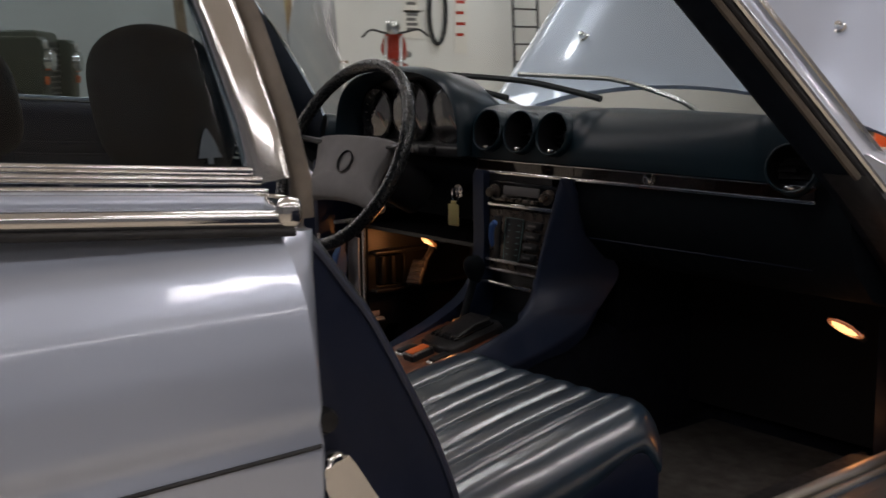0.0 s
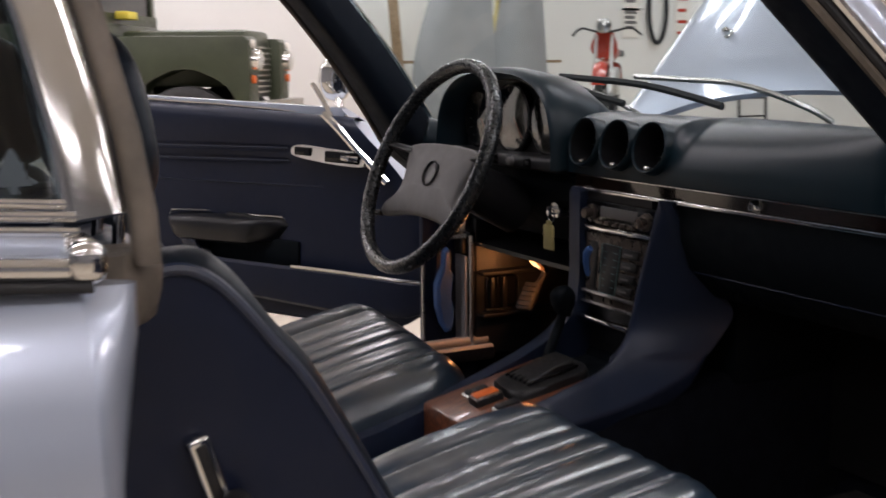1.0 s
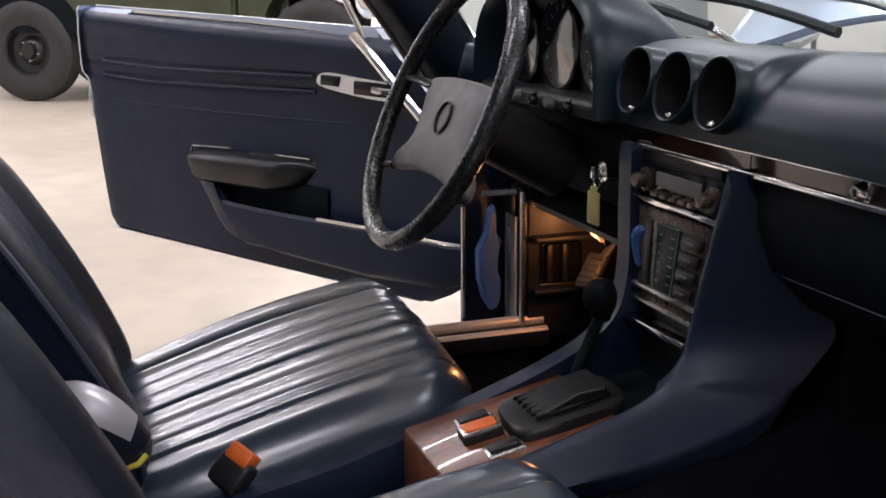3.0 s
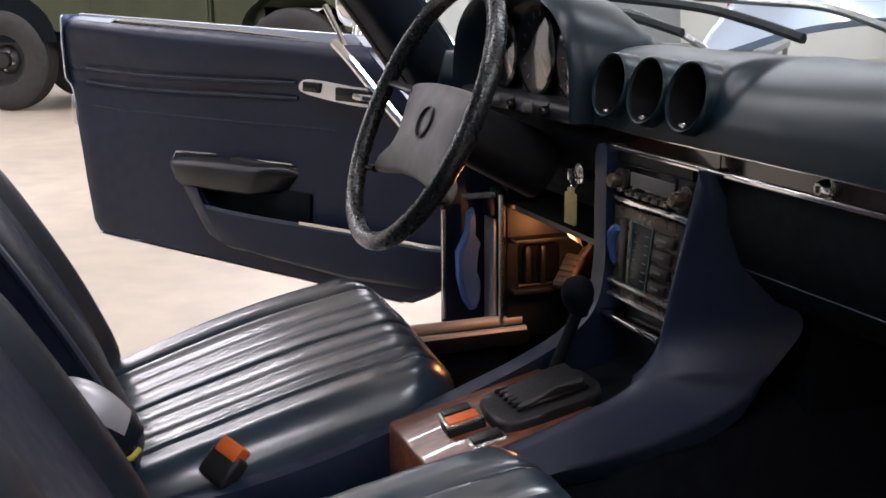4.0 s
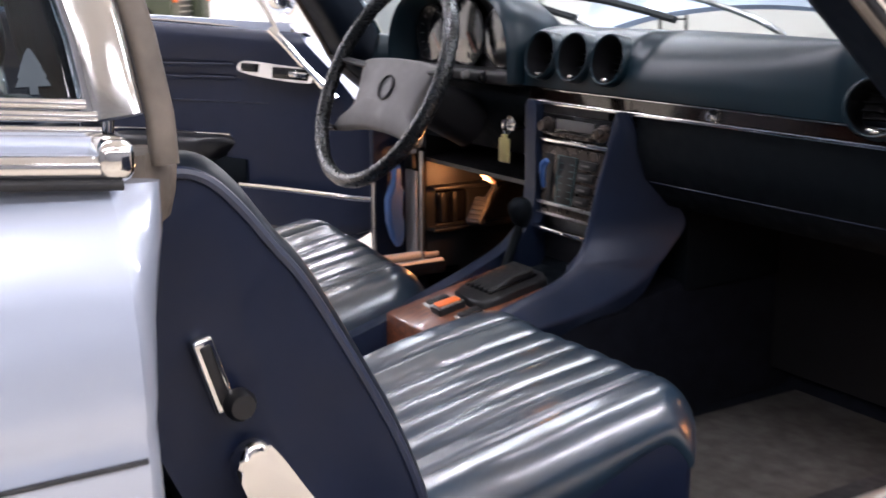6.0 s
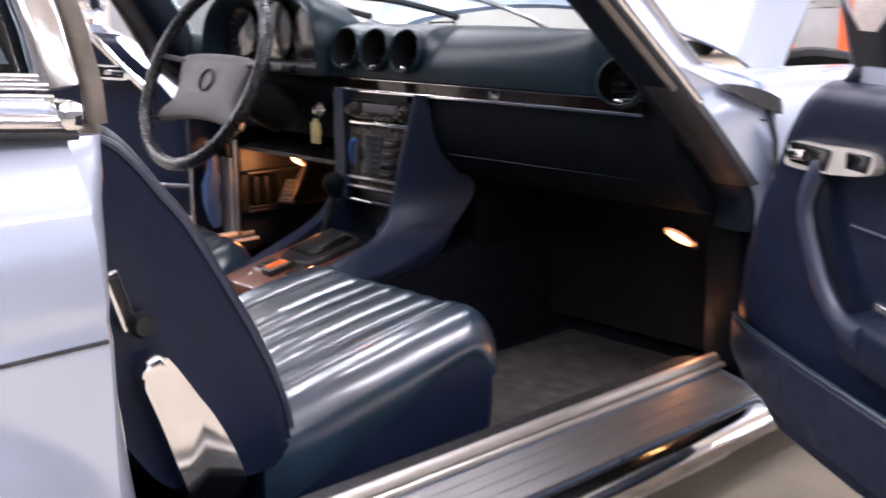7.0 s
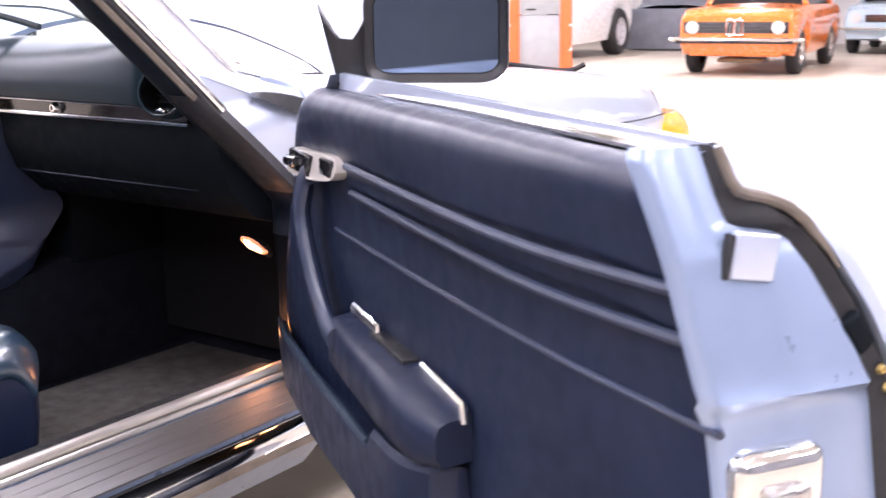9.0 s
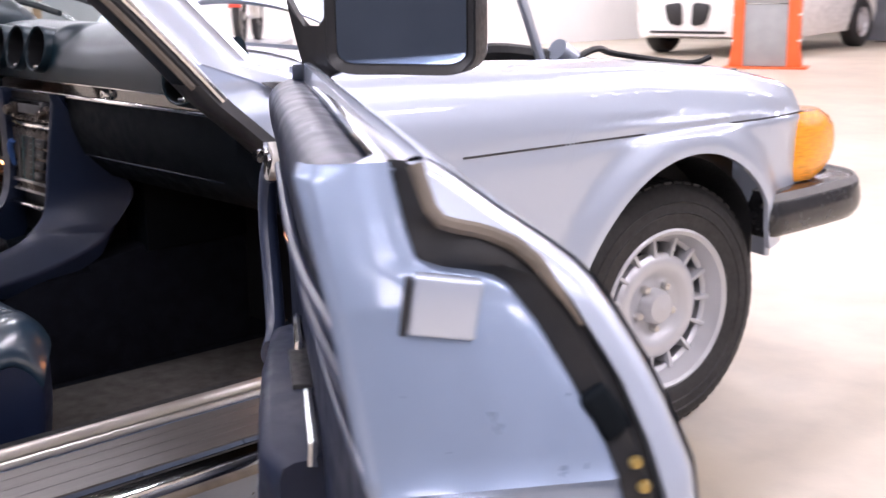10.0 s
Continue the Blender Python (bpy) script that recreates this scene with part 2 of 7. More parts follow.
def link_mesh(name, bm, mat, parent=None, label="", sharp=38):
    bmesh.ops.recalc_face_normals(bm, faces=bm.faces[:])
    me = bpy.data.meshes.new(name)
    bm.to_mesh(me)
    bm.free()
    me.materials.append(mat)
    me.polygons.foreach_set("use_smooth", [True] * len(me.polygons))
    me.set_sharp_from_angle(angle=radians(sharp))
    ob = new(name, me)
    if parent:
        ob.parent = parent
    if label:
        ob["label"] = label
    return ob


def part(name, bm, mat, parent, label="", sharp=38):
    return link_mesh(name, bm, mat, parent, label, sharp)


def thing(name, label, category, m=None, group="", kind=""):
    ob = new(name)
    ob.empty_display_size = 0.1
    if m is not None:
        ob.matrix_world = m
    return tagged(ob, label, category, group, kind)


def structure(name, bm, mat, label, category=""):
    return tagged(link_mesh(name, bm, mat), label, category or name.split("_")[0], "", "structure")


def B():
    return bmesh.new()


def box(bm, x0, x1, y0, y1, z0, z1, bev=0.0, seg=2, m=None):
    r = bmesh.ops.create_cube(bm, size=1.0)
    vs = r["verts"]
    for v in vs:
        v.co = V(x0 + (v.co.x + 0.5) * (x1 - x0), y0 + (v.co.y + 0.5) * (y1 - y0), z0 + (v.co.z + 0.5) * (z1 - z0))
    if m is not None:
        for v in vs:
            v.co = m @ v.co
    if bev > 0:
        es = list({e for v in vs for e in v.link_edges})
        bmesh.ops.bevel(bm, geom=es, offset=bev, segments=seg, affect="EDGES", profile=0.5)
    return bm


def basis(d):
    d = d.normalized()
    a = V(0, 0, 1) if abs(d.z) < 0.9 else V(1, 0, 0)
    x = a.cross(d).normalized()
    return x, d.cross(x)


def cyl(bm, p0, p1, r0, r1=None, seg=16, cap=True):
    p0, p1 = Vector(p0), Vector(p1)
    r1 = r0 if r1 is None else r1
    x, y = basis(p1 - p0)
    rings = [[bm.verts.new(p + (x * math.cos(2 * math.pi * i / seg) + y * math.sin(2 * math.pi * i / seg)) * r) for i in range(seg)]
             for p, r in ((p0, r0), (p1, r1))]
    for i in range(seg):
        j = (i + 1) % seg
        bm.faces.new((rings[0][i], rings[0][j], rings[1][j], rings[1][i]))
    if cap:
        bm.faces.new(rings[0])
        bm.faces.new(rings[1])
    return bm


def loft(bm, rings, closed=True, cap=True, loop=False):
    """Skin a list of rings of points."""
    vv = [[bm.verts.new(p) for p in r] for r in rings]
    n = len(vv[0])
    pairs = list(zip(vv, vv[1:])) + ([(vv[-1], vv[0])] if loop else [])
    for a, b in pairs:
        for i in range(n if closed else n - 1):
            j = (i + 1) % n
            bm.faces.new((a[i], a[j], b[j], b[i]))
    if cap and closed and not loop:
        bm.faces.new(vv[0])
        bm.faces.new(vv[-1])
    return bm


def tube(bm, pts, r, seg=8, loop=False, flat=1.0):
    """A round (or flattened) tube along a line of points."""
    pts = [Vector(p) for p in pts]
    n = len(pts)
    rings = []
    up = None
    for i, p in enumerate(pts):
        a = pts[(i - 1) % n] if (loop or i > 0) else p
        b = pts[(i + 1) % n] if (loop or i < n - 1) else p
        d = (b - a).normalized()
        if up is None:
            up = basis(d)[0]
        up = (up - d * up.dot(d)).normalized()
        side = d.cross(up)
        rr = r[i] if isinstance(r, (list, tuple)) else r
        rings.append([p + (up * math.cos(2 * math.pi * k / seg) + side * math.sin(2 * math.pi * k / seg) * flat) * rr for k in range(seg)])
    return loft(bm, rings, True, True, loop)


def prism(bm, poly, axis, a, b, bev=0.0, seg=2):
    """A polygon (in the two other axes, in xyz order) drawn out along an axis from a to b."""
    def at(p, h):
        return V(h, p[0], p[1]) if axis == "x" else V(p[0], h, p[1]) if axis == "y" else V(p[0], p[1], h)
    lo, hi = [bm.verts.new(at(p, a)) for p in poly], [bm.verts.new(at(p, b)) for p in poly]
    n = len(poly)
    fs = [bm.faces.new((lo[i], lo[(i + 1) % n], hi[(i + 1) % n], hi[i])) for i in range(n)]
    fs += [bm.faces.new(lo), bm.faces.new(hi)]
    if bev > 0:
        es = [e for f in fs[-2:] for e in f.edges]
        bmesh.ops.bevel(bm, geom=es, offset=bev, segments=seg, affect="EDGES", profile=0.5)
    return bm


def lathe(bm, prof, m=None, seg=48):
    """Profile of (radius, height) turned round z."""
    m = m or Matrix()
    rings = [[m @ V(r * math.cos(2 * math.pi * k / seg), r * math.sin(2 * math.pi * k / seg), h) for k in range(seg)] for r, h in prof]
    return loft(bm, rings, True, False)


def sheet(bm, fn, nu, nv):
    """A grid skin from fn(u, v) with u and v from 0 to 1."""
    g = [[bm.verts.new(fn(i / nu, j / nv)) for j in range(nv + 1)] for i in range(nu + 1)]
    for i in range(nu):
        for j in range(nv):
            bm.faces.new((g[i][j], g[i + 1][j], g[i + 1][j + 1], g[i][j + 1]))
    return g


def thick(bm, d):
    """Give a skin thickness against its normals."""
    bmesh.ops.recalc_face_normals(bm, faces=bm.faces[:])
    bmesh.ops.solidify(bm, geom=bm.faces[:], thickness=d)
    return bm


def smooth_line(pts, n=6):
    """Points of a smooth curve through pts (Catmull-Rom)."""
    pts = [Vector(p) for p in pts]
    out = []
    for i in range(len(pts) - 1):
        p0, p1, p2, p3 = pts[max(i - 1, 0)], pts[i], pts[i + 1], pts[min(i + 2, len(pts) - 1)]
        for k in range(n):
            t = k / n
            out.append(0.5 * ((2 * p1) + (p2 - p0) * t + (2 * p0 - 5 * p1 + 4 * p2 - p3) * t * t + (3 * p1 - p0 - 3 * p2 + p3) * t ** 3))
    out.append(pts[-1])
    return out


def curve2(pts, n=6):
    return [(p.x, p.y) for p in smooth_line([(a, b, 0) for a, b in pts], n)]


def lerp(a, b, t):
    return a + (b - a) * t


def interp(x, table):
    for (x0, y0), (x1, y1) in zip(table, table[1:]):
        if x <= x1:
            return lerp(y0, y1, max(0, (x - x0) / (x1 - x0)))
    return table[-1][1]


def sstep(a, b, x):
    t = min(max((x - a) / (b - a), 0), 1)
    return t * t * (3 - 2 * t)


# ---- the hall ----
X0, X1, Y0, Y1, H = -12.72, 9.0, -9.0, 24.0, 4.2
bm = B()
box(bm, X0 - 0.3, X1 + 0.3, Y0 - 0.3, Y1 + 0.3, -0.2, 0.0)
structure("floor", bm, FLOOR, "beige worn epoxy floor of a car storage hall")
bm = B()
box(bm, X0 - 0.3, X1 + 0.3, Y0 - 0.3, Y1 + 0.3, H, H + 0.2)
structure("ceiling", bm, CEILWHITE, "pale painted flat ceiling of the hall")
for nm, a in (("wall_west", (X0 - 0.2, X0, Y0, Y1)), ("wall_east", (X1, X1 + 0.2, Y0, Y1)),
              ("wall_south", (X0 - 0.2, X1 + 0.2, Y0 - 0.2, Y0)), ("wall_north", (X0 - 0.2, X1 + 0.2, Y1, Y1 + 0.2))):
    bm = B()
    box(bm, *a, 0.0, H)
    # east and south are never in view; darkened to hold back bounced light
    dark = nm in ("wall_east", "wall_south")
    structure(nm, bm, GREYWALL if dark else WHITEWALL, "unseen hall wall darkened to cut fill and reflections" if dark else "plain white painted hall wall", "wall")


def ceiling_lamp():
    t = thing("ceiling_light", "unseen long white fluorescent strip light under the ceiling", "ceiling light", pose(0, 0, 0), "hall strip lights")
    bm = B()
    prism(bm, [(-0.17, 0.06), (0.17, 0.06), (0.10, 0.13), (-0.10, 0.13)], "y", -1.35, 1.35)
    part("housing", bm, WHITECAR, t)
    for s in (-0.08, 0.08):
        bm = B()
        cyl(bm, (s, -1.3, 0.035), (s, 1.3, 0.035), 0.013, seg=10)
        part("tube", bm, TUBE, t)
    return t


lamp0 = ceiling_lamp()
lamp0.matrix_world = pose(LAMPS[0][0], LAMPS[0][1], 4.06)
# the added outer rows get the same fixtures, all out of view
for lx, ly in LAMPS[1:]:
    copy_thing(lamp0, pose(lx, ly, 4.06))

# ---- the open roadster ----
CX = -0.03
car = thing("car", "silver-blue vintage roadster with hardtop, raised bonnet and open doors", "car", pose(0, 0, 0))
WY, WR = 1.18, 0.315
RY = -1.42


def side_x(z):
    """Half profile of the body side."""
    return interp(z, [(0.22, 0.80), (0.30, 0.835), (0.42, 0.862), (0.60, 0.876), (0.745, 0.880), (0.757, 0.874), (0.765, 0.874),
                      (0.775, 0.879), (0.83, 0.872), (0.88, 0.858), (0.92, 0.835), (0.945, 0.812), (0.97, 0.80)])


def body_side(name, y0, y1, wy, ztop, nose=None, label="", sg=1):
    """Outer skin of a wing with its wheel arch and rolled lip."""
    bm = B()
    ny, nz = 120, 36
    R, ZA = (0.400, 0.305) if wy > 0 else (0.345, 0.30)
    wy = wy - (0.075 if wy > 0 else 0)

    def low(y):
        d = abs(y - wy)
        if wy > 0 and y > 1.428:
            return interp(y, [(1.43, 0.50), (1.455, 0.43), (1.53, 0.44), (1.7, 0.45)])
        if d < R:
            return ZA + math.sqrt(R * R - d * d)
        return interp(d, [(R, 0.30), (R + 0.02, 0.26), (3, 0.26)])

    def fn(u, v):
        y = lerp(y0, y1, u)
        zt = ztop(y)
        z = lerp(low(y), zt, v)
        k = zt - 0.92
        x = side_x(z - k if z > 0.80 + k * 0.5 else z) if k < 0 else side_x(z)
        d = math.hypot(y - wy, z - ZA)
        x += 0.024 * (1 - sstep(R + 0.012, R + 0.10, d)) * (1 if z > 0.3 else 0)
        if nose:
            x -= nose(y)
        return V(CX + sg * (x - CX), y, z)
    sheet(bm, fn, ny, nz)
    # top roll inwards
    def top(u, v):
        y = lerp(y0, y1, u)
        zt = ztop(y)
        k = zt - 0.92
        x = side_x(zt - min(k, 0)) if k < 0 else side_x(zt)
        x -= (nose(y) if nose else 0)
        return V(CX + sg * (x - 0.10 * v - CX), y, zt + 0.018 * math.sin(v * math.pi * 0.5))
    sheet(bm, top, ny, 6)
    bmesh.ops.remove_doubles(bm, verts=bm.verts[:], dist=0.0008)
    thick(bm, 0.012)
    return part(name, bm, PAINT, car, label, sharp=50)


def fender_top(y):
    return interp(y, [(0.10, 0.925), (0.55, 0.912), (1.0, 0.895), (1.38, 0.860), (1.60, 0.825), (1.70, 0.79), (1.76, 0.755)])


def seam_z(y):
    return 0.768 - 0.012 * (y - 0.4) if y > 0 else 0.744 - 0.01 * (-1.1 - y)


def nose_in(y):
    return 0.055 * sstep(1.35, 1.85, y) ** 1.2


for sg in (1, -1):
    body_side("front_wing", 0.15, 1.66, WY, fender_top, nose_in, "", sg)
    body_side("rear_wing", -2.55, -1.098, RY, lambda y: interp(y, [(-2.55, 0.90), (-1.9, 0.965), (-1.4, 0.968), (-1.08, 0.953)]),
              lambda y: 0.06 * sstep(-1.9, -2.6, y), "", sg)
    # dark seam line along the wing
    for a, b in ((0.42, 1.64), (-2.4, -1.10)):
        bm = B()
        pts = [V(CX + sg * (side_x(seam_z(y)) + 0.0012 - (nose_in(y) if y > 0 else 0.06 * sstep(-1.9, -2.6, y)) - CX), y, seam_z(y))
               for y in [lerp(a, b, i / 24) for i in range(25)]]
        tube(bm, pts, 0.0022, 6)
        part("seam", bm, RUBBER, car)

# nose, tail and floor of the body
for y, w, z0, z1 in ((1.66, 0.79, 0.36, 0.80), (-2.52, 0.78, 0.36, 0.85)):
    bm = B()
    s = 1 if y > 0 else -1
    loft(bm, [[V(CX + w * a, y + s * 0.10 * (1 - abs(a) ** 3), z) for a in [i / 8 - 1 for i in range(17)]] for z in [lerp(z0, z1, k / 6) for k in range(7)]], False, False)
    part("end_panel", thick(bm, 0.015), PAINT, car)
bm = B()
sheet(bm, lambda u, v: V(lerp(-0.80, 0.74, v), lerp(-2.5, -1.25, u), 0.93 + 0.015 * math.sin(v * math.pi)), 12, 12)
part("boot_lid", thick(bm, 0.012), PAINT, car)
bm = B()
box(bm, -0.80, 0.74, -2.40, 1.60, 0.20, 0.225)
part("underbody", bm, BLACK, car)

# inner wheel arches
for wy in (WY, RY):
    for sg in (1, -1):
        bm = B()
        sheet(bm, lambda u, v: V(CX + sg * lerp(0.56, 0.868, v), min(wy + (0.394 * math.cos(math.pi * u) - (0.07 if wy > 0 else 0)), 1.445), 0.305 + 0.394 * math.sin(math.pi * u)), 24, 2)
        thick(bm, 0.006)
        box(bm, CX + sg * 0.55, CX + sg * 0.57, wy - 0.385, wy + (0.26 if wy > 0 else 0.385), 0.29, 0.68)
        part("wheel_arch", bm, BLACK, car)


# wheels
def wheel(m, label=""):
    bm = B()
    lathe(bm, [(0.186, 0.085), (0.192, 0.090), (0.215, 0.098), (0.250, 0.101), (0.280, 0.096), (0.298, 0.084), (0.304, 0.072),
               (0.305, 0.03), (0.305, -0.03), (0.304, -0.072), (0.290, -0.09), (0.25, -0.10), (0.19, -0.088)], None, 72)
    tread = B()
    for k in range(60):
        a = 2 * math.pi * k / 60
        for h0, h1, da in ((0.034, 0.078, 0.0), (-0.004, 0.028, 0.05), (-0.040, -0.010, 0.0), (-0.078, -0.046, 0.05)):
            box(tread, -0.011, 0.011, 0.300, 0.3066, h0, h1, m=Matrix.Rotation(a + da, 4, "Z") @ Matrix.Rotation(0.0, 4, "Y"))
    for r in (0.262, 0.236):
        lathe(bm, [(r - 0.003, 0.0995), (r, 0.1025), (r + 0.003, 0.0995)], None, 64)
    tyre = part("wheel", bm, TYRE, car, label)
    tyre.matrix_local = m
    part("tread", tread, TYRE, tyre)["kind"] = "stuff"
    bm = B()
    lathe(bm, [(0.196, 0.088), (0.198, 0.094), (0.192, 0.097), (0.183, 0.092), (0.176, 0.070), (0.168, 0.052), (0.160, 0.048), (0.158, 0.044), (0.163, 0.03), (0.165, -0.08)], None, 64)
    part("rim", bm, ALLOY, tyre, "silver painted alloy rim")
    bm = B()
    lathe(bm, [(0.132, 0.030), (0.131, 0.050), (0.124, 0.058), (0.110, 0.062), (0.094, 0.060), (0.078, 0.050), (0.062, 0.040), (0.044, 0.038), (0.041, 0.062), (0.034, 0.072), (0.0, 0.077)], None, 48)
    part("wheel_disc", bm, ALLOY, tyre)
    for k in range(15):
        bm = B()
        prism(bm, [(-0.0045, 0.122), (0.0045, 0.122), (0.0055, 0.172), (-0.0055, 0.172)], "z", 0.012, 0.060, 0.0025)
        o = part("spoke", bm, ALLOY, tyre)
        o.matrix_local = Matrix.Rotation(2 * math.pi * k / 15, 4, "Z")
    for k in range(5):
        bm = B()
        a = 2 * math.pi * k / 5
        cyl(bm, (0.056 * math.cos(a), 0.056 * math.sin(a), 0.040), (0.056 * math.cos(a), 0.056 * math.sin(a), 0.058), 0.010, 0.009, 6)
        part("wheel_bolt", bm, STEEL, tyre)
    bm = B()
    lathe(bm, [(0.1635, -0.012), (0.05, -0.016), (0.0, -0.016), (0.0, -0.06), (0.15, -0.06)], None, 32)
    part("brake_drum", bm, MATTE, tyre)


for sg in (1, -1):
    for wy in (WY, RY):
        wheel(pose(CX + sg * 0.735, wy, WR, 0, sg * 90, -9 if wy > 0 else 0), "black tyre on a slotted silver alloy wheel")

# front bumper, lamp
for y, s in ((1.66, 1), (-2.52, -1)):
    bm = B()
    line = smooth_line([(0.852, y - 0.212 * s, 0.515), (0.862, y - 0.175 * s, 0.515), (0.868, y - 0.02 * s, 0.515), (0.864, y + 0.15 * s, 0.515), (0.82, y + 0.250 * s, 0.515), (0.72, y + 0.300 * s, 0.515), (0.50, y + 0.325 * s, 0.515), (CX, y + 0.335 * s, 0.515)], 5)
    line += [V(2 * CX - p.x, p.y, p.z) for p in reversed(line[:-1])]
    prof = [(-0.045, -0.062), (0.010, -0.063), (0.032, -0.054), (0.044, -0.036), (0.048, -0.012), (0.046, 0.008), (0.042, 0.022), (0.040, 0.034), (0.028, 0.050), (0.010, 0.055), (-0.045, 0.056)]
    rings = []
    for i, p in enumerate(line):
        d = (line[min(i + 1, len(line) - 1)] - line[max(i - 1, 0)]).normalized()
        out = V(d.y, -d.x, 0) * s
        e = min(i, len(line) - 1 - i)
        k = (0.42, 0.70, 0.86, 0.95, 0.99, 1.0)[min(e, 5)]
        rings.append([p + out * a * (k if a > 0 else 1) + V(0, 0, b * k) for a, b in prof])
    loft(bm, rings, True, True)
    bump = part("bumper", bm, BUMPER, car, "thick black rubber impact bumper")
    bm = B()
    a, b = sorted((y + 0.02 * s, y + 0.30 * s))
    box(bm, CX - 0.70, CX + 0.70, a, b, 0.40, 0.60, 0.03, 3)
    part("valance", bm, PAINT, car)
    bm = B()
    loft(bm, [[r[7] + V(0, 0, 0.003), r[8] + V(0, 0, 0.003)] for r in rings], False, False)
    part("bright_strip", thick(bm, 0.004), PADGREY, bump)
bm = B()
ring = []
for v in range(9):
    z = lerp(0.575, 0.752, v / 8)
    q = 0.062 * abs(v / 4 - 1) ** 2.4
    h = 0.018 * abs(v / 4 - 1) ** 4
    ring.append([V(x, y, z) for x, y in ((0.850 - h, 1.590), (0.868 - h, 1.615), (0.876 - h, 1.67), (0.872 - h, 1.752 - q), (0.845 - h, 1.815 - q), (0.775, 1.842 - q), (0.70, 1.84 - q), (0.74, 1.67), (0.80, 1.63))])
loft(bm, ring, True, True)
part("indicator", bm, AMBER, car, "ribbed amber front turn signal")

# bonnet, raised
HY, HZ, HA = 0.425, 0.925, radians(50)


def bonnet_pt(x, s, up=0.0):
    return V(CX + x, HY + s * math.cos(HA) - up * math.sin(HA), HZ + s * math.sin(HA) + up * math.cos(HA))


def bonnet_up(u, v):
    a = abs(u * 2 - 1)
    return 0.028 * (1 - a * a) - 0.045 * sstep(0.86, 1.0, a) + 0.007 * sstep(0.68, 0.50, a) - 0.03 * sstep(0.93, 1.0, v) - 0.01 * sstep(0.05, 0, v)


def bonnet_rear(u):
    """The rear edge of the bonnet follows the curve of the windscreen."""
    return 0.140 * (1 - (u * 2 - 1) ** 2)


bm = B()
sheet(bm, lambda u, v: bonnet_pt((u * 2 - 1) * lerp(0.70, 0.655, v), lerp(bonnet_rear(u), 1.32, v), bonnet_up(u, v)), 48, 30)
part("bonnet", thick(bm, 0.02), PAINT, car, "raised silver-blue bonnet with two washer jets")
for x in (-0.385, 0.385):
    bm = B()
    lathe(bm, [(0.0, 0.021), (0.006, 0.020), (0.010, 0.013), (0.010, 0.006), (0.014, 0.003), (0.015, -0.004)],
          Matrix.Translation(bonnet_pt(x, 0.300, bonnet_up((x / 0.69 + 1) / 2, 0.2))) @ Matrix.Rotation(HA, 4, "X"), 20)
    part("washer_jet", bm, CHROME, car, "small chrome washer jet")
# hinges and strut
for sg in (1, -1):
    bm = B()
    tube(bm, [(CX + sg * 0.60, 0.50, 0.86), (CX + sg * 0.60, 0.56, 0.93), (CX + sg * 0.60, 0.60, 1.08)], 0.012, 8)
    box(bm, CX + sg * 0.60 - 0.012, CX + sg * 0.60 + 0.012, 0.46, 0.66, 0.80, 0.86, 0.004)
    part("bonnet_hinge", bm, PAINT, car)
bm = B()
tube(bm, [(0.60, 0.93, 0.80), (0.60, 0.93, 0.90), (0.60, 0.86, 1.05), (0.60, 0.80, 1.30)], 0.011, 8)
cyl(bm, (0.60, 1.15, 0.84), (0.60, 0.98, 0.93), 0.026, seg=12)
part("bonnet_strut", bm, PAINT, car)

# engine bay
for nm, a in (("firewall", (-0.74, 0.68, 0.46, 0.475, 0.30, 0.90)), ("radiator_panel", (-0.74, 0.68, 1.55, 1.565, 0.30, 0.80)),
              ("inner_wing", (-0.76, -0.745, 0.46, 1.56, 0.3, 0.86)), ("inner_wing", (0.685, 0.70, 0.46, 1.56, 0.3, 0.86))):
    bm = B()
    box(bm, *a)
    part(nm, bm, BLACK, car)
bm = B()
box(bm, -0.34, 0.28, 0.62, 1.35, 0.45, 0.80, 0.03)
cyl(bm, (-0.03, 0.98, 0.80), (-0.03, 0.98, 0.875), 0.20, seg=32)
cyl(bm, (-0.03, 0.98, 0.875), (-0.03, 0.98, 0.885), 0.17, seg=32)
part("engine", bm, BLACK, car, "black engine with round air cleaner")
bm = B()
tube(bm, smooth_line([(0.35, 0.75, 0.82), (0.48, 0.85, 0.92), (0.58, 1.02, 0.90), (0.52, 1.25, 0.86)], 6), 0.022, 8)
tube(bm, smooth_line([(0.62, 1.0, 0.90), (0.60, 1.12, 0.925), (0.50, 1.32, 0.90), (0.62, 1.45, 0.875), (0.66, 1.5, 0.89)], 6), 0.008, 6)
part("hose", bm, RUBBER, car)
bm = B()
box(bm, 0.40, 0.58, 0.58, 0.72, 0.70, 0.86, 0.01)
box(bm, -0.60, -0.42, 0.60, 0.85, 0.66, 0.87, 0.01)
part("battery", bm, CREAM, car, "pale plastic reservoir")

# cowl with air slots, curved like the foot of the windscreen
def cowl_y(x, v):
    k = 1 - ((x - CX) / 0.77) ** 2
    return lerp(0.02 + 0.235 * k, 0.405 + 0.155 * k, v)


